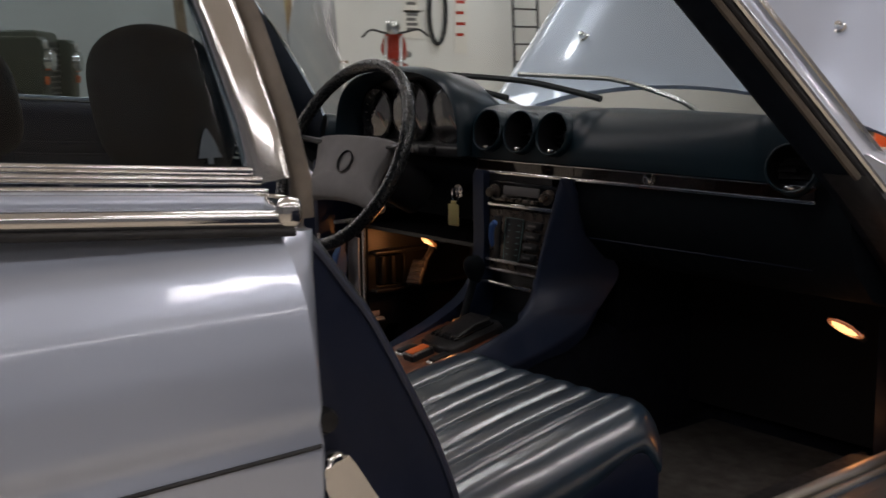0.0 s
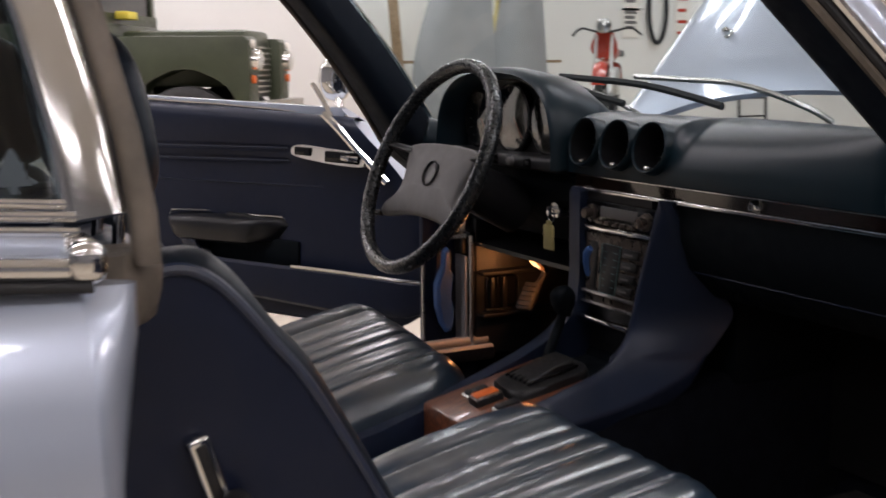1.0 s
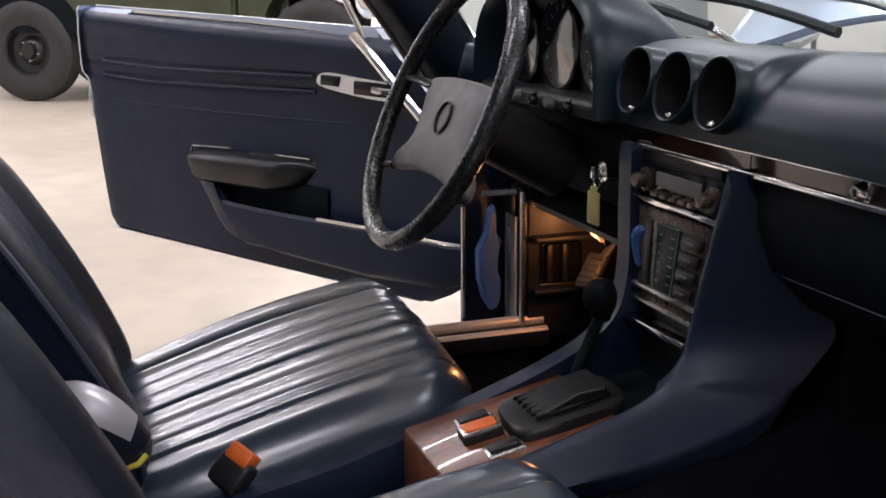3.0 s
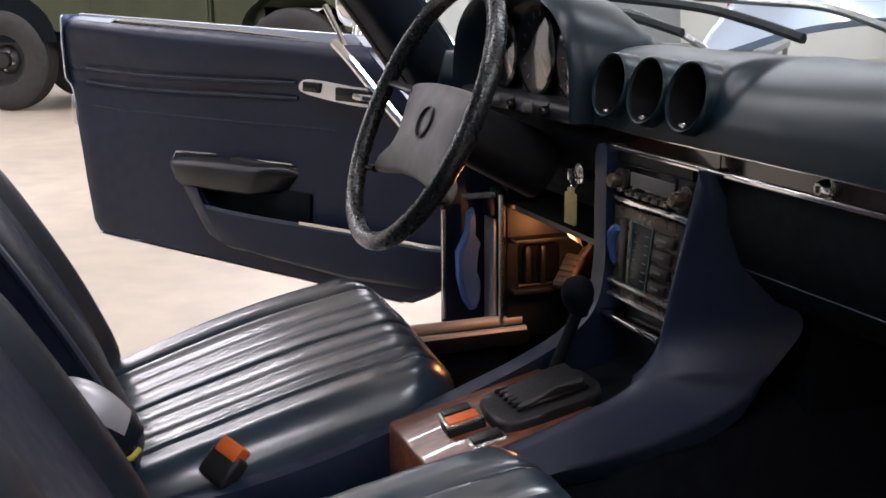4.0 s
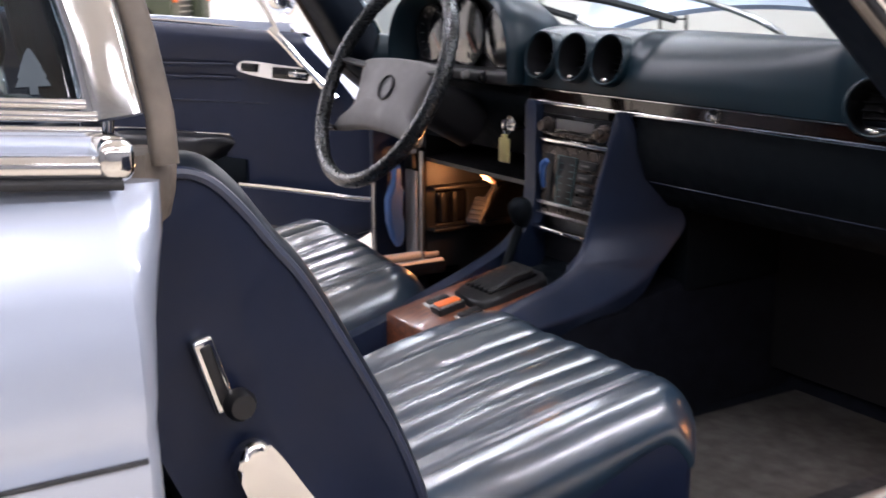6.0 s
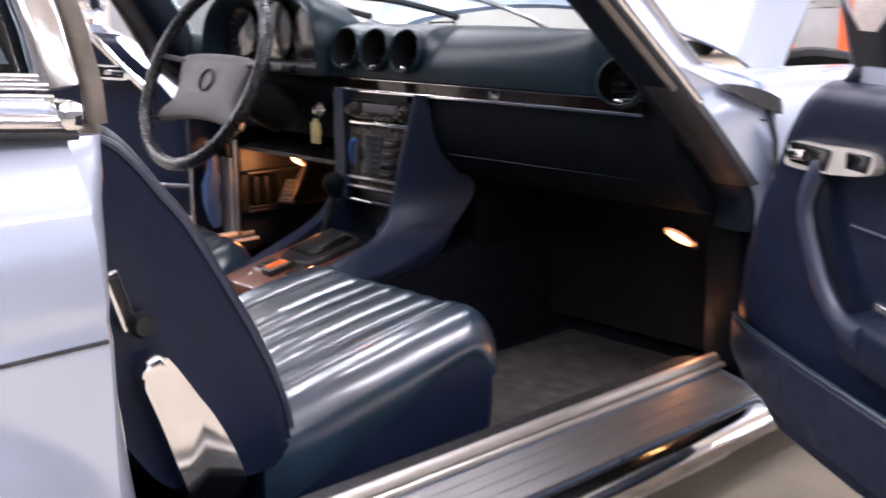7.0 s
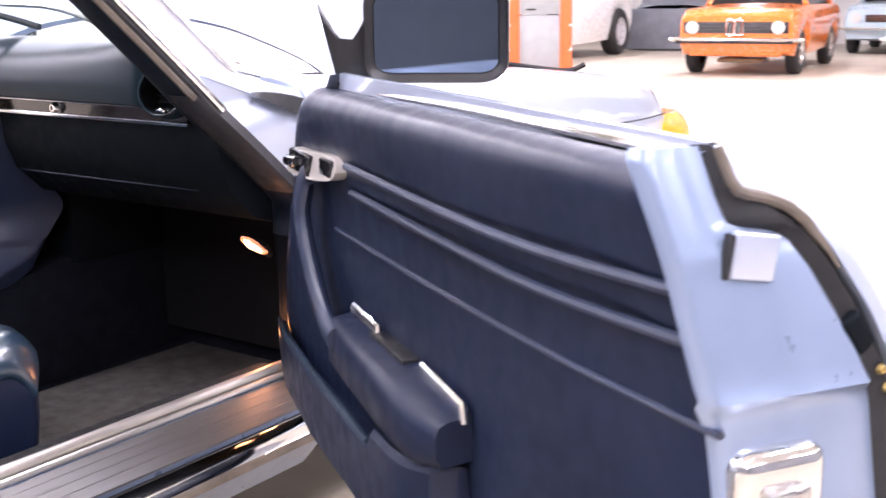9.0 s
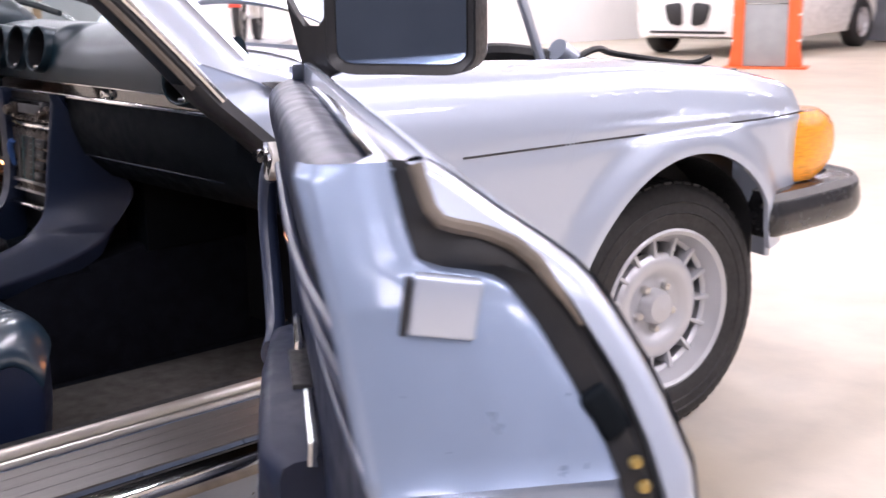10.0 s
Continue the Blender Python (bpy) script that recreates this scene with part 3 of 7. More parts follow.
bm = B()
sheet(bm, lambda u, v: V(lerp(-0.80, 0.74, u), cowl_y(lerp(-0.80, 0.74, u), v), 0.953 - 0.022 * v - 0.028 * abs(2 * u - 1) ** 3), 40, 8)
part("cowl", thick(bm, 0.012), PAINT, car)
for k in range(7):
    bm = B()
    tube(bm, [(CX + x, cowl_y(CX + x, 0.56 + 0.055 * k), 0.957 - 0.022 * (0.56 + 0.055 * k) - 0.028 * abs(x / 0.77) ** 3) for x in [i / 16 * 0.66 for i in range(-16, 17)]], 0.0055, 6, flat=0.6)
    part("cowl_slat", bm, PAINT, car)
bm = B()
sheet(bm, lambda u, v: V(CX + lerp(-0.67, 0.67, u), cowl_y(CX + lerp(-0.67, 0.67, u), lerp(0.54, 0.92, v)), 0.9555 - 0.022 * lerp(0.54, 0.92, v) - 0.028 * abs(lerp(-0.67, 0.67, u) / 0.77) ** 3), 40, 2)
part("cowl_well", thick(bm, 0.004), BLACK, car)

# ---- windscreen, pillars, hardtop ----
def pillar_at(z):
    """Inner rear edge of the passenger's windscreen pillar at a height."""
    k = z - 1.0
    return min(0.704 - 0.41 * k + 0.255 * k * k, 0.748), min(-0.133 - 0.801 * k - 0.421 * k * k + 0.52 * max(0.90 - z, 0), 0.150)


def pillar_rings(sg, zs, section):
    """Level sections of a pillar: offsets outwards and forwards from its inner edge."""
    rings = []
    for z in zs:
        x, y = pillar_at(z)
        rings.append([V(CX + sg * (x + a - CX), y + b, z) for a, b in (section(z) if callable(section) else section)])
    return rings


def sweep(bm, pts, prof, out):
    """Draw a profile (a along `out`, b across) along pts."""
    rings = []
    for i, p in enumerate(pts):
        d = (pts[min(i + 1, len(pts) - 1)] - pts[max(i - 1, 0)]).normalized()
        o = (out - d * out.dot(d)).normalized()
        c = d.cross(o)
        rings.append([p + o * a + c * b for a, b in prof])
    return loft(bm, rings, True, True)


def rounded(w, h, r, n=4):
    pts = []
    for cx, cy, a0 in ((w - r, h - r, 0), (-w + r, h - r, 90), (-w + r, -h + r, 180), (w - r, -h + r, 270)):
        pts += [(cx + r * math.cos(radians(a0 + 90 * k / n)), cy + r * math.sin(radians(a0 + 90 * k / n))) for k in range(n + 1)]
    return pts


ZLOW = [0.748 + 0.03 * k for k in range(7)]
for sg in (1, -1):
    bm = B()
    loft(bm, pillar_rings(sg, [0.66 + 0.03 * k for k in range(22)], [(0.000, 0.004), (0.006, -0.006), (0.020, -0.012), (0.060, -0.016), (0.078, -0.012), (0.084, 0.000), (0.080, 0.035), (0.052, 0.118), (0.034, 0.120), (0.006, 0.050)]))
    part("pillar_trim", bm, PILLARTRIM, car, "dark blue padded windscreen pillar trim", sharp=50)
    bm = B()
    rings = []
    for z in [0.66 + 0.025 * k for k in range(26)]:
        x, y = pillar_at(z)
        w = side_x(min(z, 0.92)) - 0.002
        k = sstep(0.965, 0.895, z)
        d = sstep(0.872, 0.845, z)
        face = lerp(max(y + 0.012, 0.085), 0.130 + 0.09 * sstep(0.85, 0.70, z), d)
        tip = [(x + 0.083, y + 0.004), (min(x + 0.094, w - 0.014), lerp(y, y + 0.006, k)), (min(x + 0.103, w - lerp(0.010, 0.022, d)), lerp(y + 0.010, face - 0.004, k)), (lerp(min(x + 0.104, w), w - 0.009, k), lerp(y + 0.026, face, k))]
        wide = [(lerp(x + 0.084, w - 0.004, k), lerp(y + 0.075, 0.142, k)), (lerp(x + 0.064, w, k), lerp(y + 0.124, 0.20, k)), (lerp(x + 0.052, w - 0.03, k), lerp(y + 0.130, 0.215, k)), (lerp(x + 0.034, w - 0.07, k), lerp(y + 0.100, 0.20, k))]
        rings.append([V(CX + sg * (a - CX), b, z) for a, b in tip + wide])
    loft(bm, rings)
    part("windscreen_pillar", bm, PAINT, car, sharp=55)
    for nm, mat, r, dx, dy, z0, lab in (("weatherstrip", RUBBERTAN, 0.0075, 0.087, -0.013, 0.925, "aged beige sealing strip"), ("seal_groove", RUBBER, 0.0055, 0.096, -0.005, 0.915, ""),
                                        ("chrome_trim", CHROME, 0.0062, 0.1035, 0.008, 0.905, ""), ("chrome_trim", CHROME, 0.0095, 0.057, 0.133, 0.925, "")):
        bm = B()
        tube(bm, [r0[0] for r0 in pillar_rings(sg, [z0 + (1.29 - z0) * k / 12 for k in range(13)], [(dx, dy)])], r, 8)
        part(nm, bm, mat, car, lab)
    # foot of the pillar: grey shut face
    bm = B()
    loft(bm, pillar_rings(sg, ZLOW, [(0.030, -0.017), (0.062, -0.023), (0.090, -0.020), (0.101, -0.008), (0.096, 0.020), (0.034, 0.030)]))
    part("pillar_foot", bm, GREYSEAL, car, "grey shut face of the front post", sharp=50)
    bm = B()
    rings = []
    for k in range(13):
        u = k / 12
        x, y, top = lerp(0.826, 0.868, math.sin(u * 1.45)), lerp(0.030, 0.156, u), 0.9265 - 0.030 * u * u
        deep = 0.028 * math.sin(math.pi * min(u * 1.15, 1) * 0.66) + 0.002
        rings.append([V(CX + sg * (x + a - CX), y + b, c) for a, b, c in ((0.004, -0.003, top), (0.010, -0.006, top - deep), (-0.012, 0.010, top - deep), (-0.014, 0.012, top))])
    loft(bm, rings)
    tube(bm, [V(CX + sg * (a - CX), b, c) for a, b, c in ((0.852, 0.136, 0.890), (0.872, 0.138, 0.830), (0.880, 0.138, 0.740), (0.872, 0.138, 0.560))], 0.004, 8)
    part("shut_gap", bm, RUBBER, car)
    bm = B()
    tube(bm, [V(CX + sg * (a - CX), b, 0.862) for a, b in ((0.797, 0.100), (0.830, 0.110), (0.862, 0.122))], 0.0022, 6)
    part("panel_seam", bm, RUBBER, car)
GZ = [0.945 + 0.0345 * k for k in range(11)]
L0, L1 = [r0[0] for r0 in pillar_rings(-1, GZ, [(0.046, 0.120)])], [r0[0] for r0 in pillar_rings(1, GZ, [(0.046, 0.120)])]


def screen_pt(u, k):
    b = 1 - (2 * u - 1) ** 2
    return L0[k].lerp(L1[k], u) + V(0, 0.215 * b, 0.028 * b)


bm = B()
sheet(bm, lambda u, v: screen_pt(u, round(v * 10)), 24, 10)
ws = part("windscreen", bm, PANE, car, "clear curved laminated windscreen")
ws.visible_shadow = False
bm = B()
tube(bm, [screen_pt(i / 20, 0) + V(0, 0.004, -0.002) for i in range(21)], 0.008, 8)
part("chrome_trim", bm, CHROME, car)
# header and roof
bm = B()
sheet(bm, lambda u, v: V(CX + (u * 2 - 1) * lerp(0.66, 0.62, v) , lerp(-0.44, -1.42, v) + 0.05 * (1 - (2 * u - 1) ** 2) * (1 - 2 * v), 1.335 + 0.03 * math.sin(math.pi * v) - 0.035 * abs(u * 2 - 1) ** 3 + 0.02 * (1 - (2 * u - 1) ** 2)), 24, 20)
part("hardtop_roof", thick(bm, 0.035), PAINT, car, "silver-blue removable hardtop")
for sg in (1, -1):
    S = lambda x: CX + sg * (x - CX)
    # rear pillar of the hardtop
    bm = B()
    prism(bm, [(-1.60, 0.985), (-1.48, 0.985), (-1.36, 1.31), (-1.50, 1.31)], "x", S(0.70), S(0.76), 0.01)
    part("hardtop_pillar", bm, PAINT, car)
    bm = B()
    box(bm, S(0.62), S(0.66), -1.40, -0.45, 1.285, 1.325, 0.008)
    part("cant_rail", bm, PAINT, car)
    # quarter window
    bm = B()
    loft(bm, [[V(S(0.738), -1.585, 1.030), V(S(0.740), -1.093, 0.998)], [V(S(0.700), -1.535, 1.14), V(S(0.703), -1.117, 1.14)], [V(S(0.65), -1.40, 1.29), V(S(0.655), -1.150, 1.29)]], False, False)
    g = part("quarter_window", bm, TINTPANE, car, "dark hardtop quarter window with a tree sticker")
    g.visible_shadow = False
    # bright frame along the front of the quarter window
    bm = B()
    up = [V(S(0.756), -1.092, 0.985), V(S(0.741), -1.099, 1.05), V(S(0.714), -1.116, 1.14), V(S(0.668), -1.152, 1.29)]
    sweep(bm, [p + V(0, 0.018, 0) for p in up], rounded(0.013, 0.024, 0.0125, 6), V(sg, 0, 0))
    part("window_frame", bm, CHROME, car, "polished quarter window frame")
    bm = B()
    sweep(bm, [V(S(0.758), -1.091, 0.945) + V(-sg * 0.004, 0.057, 0)] + [p + V(-sg * 0.004, 0.057, 0) for p in up], rounded(0.011, 0.0115, 0.009, 5), V(sg, 0, 0))
    part("weatherstrip", bm, RUBBERTAN, car, "aged beige sealing strip")
    # base mouldings of hardtop and belt line
    for nm, mat, x, z, w, h in (("moulding", CHROME, 0.756, 0.997, 0.006, 0.0045), ("moulding", CHROME, 0.764, 0.988, 0.006, 0.0045), ("moulding", CHROME, 0.774, 0.9775, 0.006, 0.004),
                                ("hardtop_rail", PAINT, 0.786, 0.966, 0.016, 0.009), ("belt_trim", CHROME, 0.812, 0.955, 0.015, 0.009), ("rubber_seal", RUBBER, 0.822, 0.943, 0.010, 0.004)):
        bm = B()
        line = [V(S(x), -1.090, z), V(S(x), -1.2, z + 0.009), V(S(x), -1.4, z + 0.025), V(S(x - 0.01), -1.65, z + 0.043)]
        sweep(bm, line, rounded(w, h, min(w, h) * 0.8), V(sg, 0, 0))
        part(nm, bm, mat, car)
    bm = B()
    box(bm, min(S(0.762), S(0.832)), max(S(0.762), S(0.832)), -1.108, -1.078, 0.944, 0.978, 0.012, 4)
    part("trim_cap", bm, CHROME, car, "chrome end cap of the belt trim")
    bm = B()
    loft(bm, [[V(S(a), b, z) for a, b in ((0.690 - d, -1.060), (0.690 - d, -1.012 - c), (0.702 - d, -1.003 - c), (0.724, -1.004 - c), (0.742, -1.020 - c), (0.764, -1.054), (0.764, -1.078))] for z, c, d in ((0.890, 0.026, 0.0), (0.896, 0.018, 0.004), (0.918, 0.012, 0.010), (0.938, 0.010, 0.006), (0.950, 0.016, 0.0), (0.955, 0.026, -0.008))])
    part("rubber_block", bm, RUBBERTAN, car, "aged rubber sealing block")
    # door shut post
    bm = B()
    for_y = [(0.32, -1.02), (0.55, -1.045), (0.62, -1.055), (0.67, -1.067), (0.75, -1.073), (0.80, -1.067), (0.875, -1.057), (0.90, -1.053)]
    rings = []
    for k in range(32):
        z = 0.32 + 0.02 * k
        e, w = interp(z, for_y), side_x(z)
        rings.append([V(S(w - 0.003), -1.115, z), V(S(w - 0.006), -1.098, z), V(S(w - 0.012), -1.088, z), V(S(lerp(0.80, w, 0.62)), lerp(e, -1.088, 0.55), z), V(S(0.808), e - 0.004, z), V(S(0.800), e, z),
                      V(S(0.790), e - 0.004, z), V(S(0.765), e - 0.04, z), V(S(0.74), e - 0.07, z), V(S(0.74), -1.22, z), V(S(0.79), -1.22, z)])
    loft(bm, rings, True, True)
    part("door_post", bm, PAINT, car, sharp=60)
# rear screen
bm = B()
loft(bm, [[V(CX - 0.60, -1.60, 0.99), V(CX + 0.60, -1.60, 0.99)], [V(CX - 0.55, -1.44, 1.30), V(CX + 0.55, -1.44, 1.30)]], False, False)
g = part("rear_window", bm, TINTPANE, car)
g.visible_shadow = False
# tree sticker on the quarter glass
bm = B()
for z0, z1, w0, w1 in ((1.006, 1.012, 0.003, 0.003), (1.012, 1.019, 0.0125, 0.009), (1.019, 1.027, 0.0105, 0.007), (1.027, 1.034, 0.008, 0.0045), (1.034, 1.041, 0.005, 0.001)):
    bm.faces.new([bm.verts.new((0.7425 - (z - 1.003) * 0.27, -1.130 + y * 1.1, z)) for y, z in ((-w0, z0), (w0, z0), (w1, z1), (-w1, z1))])
part("sticker", bm, STICKER, car, "pale tree-shaped sticker on the glass")
# body shell behind the seats
bm = B()
box(bm, -0.78, 0.74, -1.30, -1.22, 0.24, 0.93, 0.02)
part("rear_bulkhead", bm, DARKCARPET, car)

# ---- sills ----
for sg in (1, -1):
    S = lambda x: CX + sg * (x - CX)
    bm = B()
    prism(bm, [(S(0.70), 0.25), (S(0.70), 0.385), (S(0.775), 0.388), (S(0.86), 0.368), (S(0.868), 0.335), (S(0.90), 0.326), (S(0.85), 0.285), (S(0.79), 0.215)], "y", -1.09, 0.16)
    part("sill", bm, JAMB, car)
    bm = B()
    box(bm, min(S(0.685), S(0.698)), max(S(0.685), S(0.698)), -1.09, 0.20, 0.24, 0.39, 0.003)
    part("sill_carpet", bm, DARKCARPET, car)
    bm = B()
    prism(bm, [(S(0.690), 0.385), (S(0.695), 0.398), (S(0.735), 0.404), (S(0.740), 0.388)], "y", -1.08, 0.15)
    part("sill_carpet_edge", bm, RUBBER, car)
    bm = B()
    tube(bm, [(S(0.752), -1.08, 0.402), (S(0.752), 0.19, 0.402)], 0.011, 10)
    tube(bm, [(S(0.770), -1.08, 0.394), (S(0.770), 0.17, 0.394)], 0.006, 8)
    part("sill_trim", bm, SATIN, car, "polished sill edge trim")
    if sg < 0:
        bm = B()
        box(bm, S(0.706), S(0.655), -0.62, 0.140, 0.380, 0.412, 0.006)
        part("sill_carpet_edge", bm, DARKCARPET, car)
        for x, z, q in ((0.694, 0.424, 0.0120), (0.668, 0.408, 0.0105)):
            bm = B()
            tube(bm, [(S(x), -0.60, z), (S(x), 0.135, z)], q, 10)
            part("sill_moulding", bm, ANODISED, car, "dull anodised sill moulding")
    bm = B()
    prism(bm, [(S(0.779), 0.3875), (S(0.779), 0.3890), (S(0.8665), 0.3675), (S(0.8665), 0.364)], "y", -0.97, 0.14)
    scuff = part("scuff_plate", bm, PLATE, car, "ribbed dull metal scuff plate")
    for k in range(3):
        bm = B()
        a = 0.20 + k / 3.6
        x = lerp(0.781, 0.860, a)
        z = 0.3890 - (x - 0.779) / 0.0875 * 0.0215
        box(bm, min(S(x), S(x + 0.0022)), max(S(x), S(x + 0.0012)), -0.95, 0.13, z - 0.004, z + 0.0004, 0.0002, 1)
        part("rib", bm, PLATE, scuff)
    bm = B()
    prism(bm, [(S(0.865), 0.330), (S(0.866), 0.356), (S(0.874), 0.357), (S(0.88), 0.330)], "y", -1.08, 0.14)
    part("weatherstrip", bm, RUBBER, car)
    bm = B()
    prism(bm, [(S(0.875), 0.325), (S(0.876), 0.3585), (S(0.900), 0.3580), (S(0.918), 0.350), (S(0.922), 0.343), (S(0.918), 0.335), (S(0.895), 0.318)], "y", -1.085, 0.12)
    part("rocker_trim", bm, CHROME, car, "wide polished rocker moulding")
    bm = B()
    sweep(bm, [V(S(0.930), -1.085, 0.339), V(S(0.930), 0.12, 0.339)], rounded(0.008, 0.006, 0.005), V(sg, 0, 0))
    part("rocker_edge", bm, RUBBERTAN, car, "aged beige rocker edging")

# ---- cabin ----
bm = B()
box(bm, -0.74, 0.70, -1.22, 0.62, 0.215, 0.245)
part("cabin_floor", bm, DARKCARPET, car)
bm = B()
box(bm, 0.115, 0.69, -0.35, 0.50, 0.244, 0.252, 0.003)
part("floor_mat", bm, CARPET, car, "grey cut-pile carpet mat")
bm = B()
prism(bm, [(0.49, 0.24), (0.56, 0.30), (0.66, 0.55), (0.66, 0.90), (0.70, 0.90), (0.70, 0.24)], "x", -0.75, 0.70)
part("toe_board", bm, DARKCARPET, car)
bm = B()
box(bm, 0.705, 0.745, 0.20, 0.62, 0.24, 0.90, 0.004)
part("kick_panel", bm, DARKCARPET, car)
bm = B()
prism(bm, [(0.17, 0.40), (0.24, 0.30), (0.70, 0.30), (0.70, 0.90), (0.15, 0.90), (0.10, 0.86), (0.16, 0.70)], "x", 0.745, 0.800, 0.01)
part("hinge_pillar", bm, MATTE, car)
# hidden block added to stop the driver's lamp leaking across the footwells
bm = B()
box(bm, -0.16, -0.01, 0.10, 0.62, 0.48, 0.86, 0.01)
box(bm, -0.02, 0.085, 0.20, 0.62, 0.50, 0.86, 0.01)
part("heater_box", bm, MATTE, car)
# tunnel and console
K0, K1 = -0.185, 0.090
bm = B()
prism(bm, [(-1.22, 0.24), (-1.22, 0.365), (-0.36, 0.385), (-0.30, 0.42), (-0.05, 0.455), (0.06, 0.50), (0.6, 0.58), (0.6, 0.24)], "x", K0 + 0.020, K1 - 0.012, 0.02)
part("tunnel", bm, DARKCARPET, car)
# driver's wall: one long ridge beside the seat that sweeps up to the dashboard
ridge = curve2([(-0.95, 0.385), (-0.67, 0.405), (-0.48, 0.434), (-0.35, 0.469), (-0.22, 0.513), (-0.127, 0.547), (-0.055, 0.582), (-0.012, 0.625), (0.002, 0.690), (0.002, 0.780), (0.002, 0.868)], 5)
bm = B()
prism(bm, ridge + [(0.10, 0.868), (0.10, 0.55), (-0.05, 0.46), (-0.35, 0.34), (-0.95, 0.30)], "x", K0, K0 + 0.036, 0.010, 3)
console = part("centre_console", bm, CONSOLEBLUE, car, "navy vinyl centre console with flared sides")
# passenger's wall: a soft skin from the inner edge out to the flare
rows = [((0.038, -0.345, 0.484), (0.076, -0.345, 0.452)), ((0.034, -0.250, 0.508), (0.082, -0.205, 0.478)), ((0.032, -0.165, 0.530), (0.087, -0.050, 0.500)), ((0.030, -0.075, 0.556), (0.092, 0.085, 0.545)),
        ((0.022, -0.016, 0.595), (0.106, 0.142, 0.608)), ((0.020, 0.002, 0.640), (0.119, 0.158, 0.655)), ((0.040, 0.003, 0.710), (0.121, 0.118, 0.706)), ((0.068, 0.003, 0.795), (0.121, 0.062, 0.776)), ((0.090, 0.002, 0.868), (0.121, 0.006, 0.868))]
ins, outs = smooth_line([a for a, b in rows], 6), smooth_line([b for a, b in rows], 6)
rings = []
for p, q in zip(ins, outs):
    side = (q - p).normalized()
    up = V(0, -0.35, 0.94) if p.z < 0.57 else V(0.25, -0.95, 0.15)
    up = (up - side * up.dot(side)).normalized()
    w = (q - p).length
    rings.append([p - up * 0.030, p - up * 0.006, p + side * 0.004, p + side * 0.012 + up * 0.004, p + side * w * 0.35 + up * 0.007, p + side * w * 0.65 + up * 0.005, p + side * (w - 0.010) + up * 0.001, q, q - up * 0.008, q - up * 0.05 - side * 0.02])
bm = B()
loft(bm, rings, False, False)
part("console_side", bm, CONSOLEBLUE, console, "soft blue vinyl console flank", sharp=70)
bm = B()
prism(bm, [(-0.325, 0.40), (-0.325, 0.470), (-0.10, 0.515), (0.02, 0.535), (0.06, 0.60), (0.06, 0.42)], "x", K0 + 0.030, 0.036)
part("console_core", bm, MATTE, console)
bm = B()
prism(bm, [(-0.341, 0.385), (-0.341, 0.483), (-0.337, 0.488), (-0.105, 0.539), (-0.105, 0.525), (-0.325, 0.474), (-0.325, 0.385)], "x", K0 + 0.034, 0.037, 0.003)
part("wood_panel", bm, WALNUT, console, "polished red-brown walnut panel")
# pad on the tunnel behind
bm = B()
prism(bm, [(-1.05, 0.36), (-1.05, 0.392), (-0.38, 0.406), (-0.347, 0.398), (-0.347, 0.36)], "x", K0 + 0.060, K1 - 0.005, 0.012, 3)
part("tunnel_pad", bm, LEATHER, car, "smooth leather pad on the tunnel")
# face of the console
FX0, FX1 = -0.150, 0.062
bm = B()
box(bm, FX0 - 0.03, 0.010, 0.030, 0.06, 0.545, 0.74)
box(bm, FX0 - 0.03, 0.050, 0.022, 0.06, 0.74, 0.87)
part("console_face", bm, BLACK, console)
bm = B()
box(bm, FX0, FX1, 0.012, 0.032, 0.790, 0.800, 0.003)
part("radio_bezel", bm, CHROME, console)
bm = B()
box(bm, FX0 + 0.004, FX1 - 0.004, 0.018, 0.034, 0.800, 0.847, 0.003)
radio = part("radio", bm, GLOSSBLACK, console, "chrome-trimmed black push-button radio")
for k in range(5):
    bm = B()
    box(bm, FX0 + 0.050 + k * 0.0235, FX0 + 0.070 + k * 0.0235, 0.008, 0.02, 0.804, 0.812, 0.002)
    part("radio_button", bm, SMOKED, radio)
bm = B()
box(bm, FX0 + 0.052, FX1 - 0.052, 0.0150, 0.019, 0.818, 0.838, 0.002)
part("dial_window", bm, PADGREY, radio)
for x in (FX0 + 0.025, FX1 - 0.025):
    bm = B()
    lathe(bm, [(0.0, 0.022), (0.009, 0.021), (0.011, 0.017), (0.011, 0.006), (0.017, 0.004), (0.017, 0.0)], Matrix.Translation((x, 0.018, 0.822)) @ Matrix.Rotation(radians(90), 4, "X"), 24)
    part("radio_knob", bm, SMOKED, radio)
bm = B()
box(bm, FX0 + 0.004, FX1 - 0.004, 0.018, 0.032, 0.640, 0.786, 0.004)
heater = part("heater_panel", bm, SMOKED, console, "dark smoked metal heater control panel")
bm = B()
box(bm, FX0 + 0.068, FX1 - 0.084, 0.0150, 0.019, 0.672, 0.768, 0.002)
slot = part("control_plate", bm, BLACK, heater, "dark scale plate with a pale outline")
bm = B()
a, b = FX0 + 0.068, FX1 - 0.084
tube(bm, [(a, 0.0145, 0.672), (b, 0.0145, 0.672), (b, 0.0145, 0.768), (a, 0.0145, 0.768)], 0.0012, 5, True)
for k in range(6):
    box(bm, a + 0.008, a + 0.016, 0.0140, 0.0152, 0.685 + k * 0.0135, 0.6866 + k * 0.0135)
    box(bm, b - 0.020, b - 0.008, 0.0140, 0.0152, 0.685 + k * 0.0135, 0.6866 + k * 0.0135)
part("scale_outline", bm, TEALLINE, slot)["kind"] = "stuff"
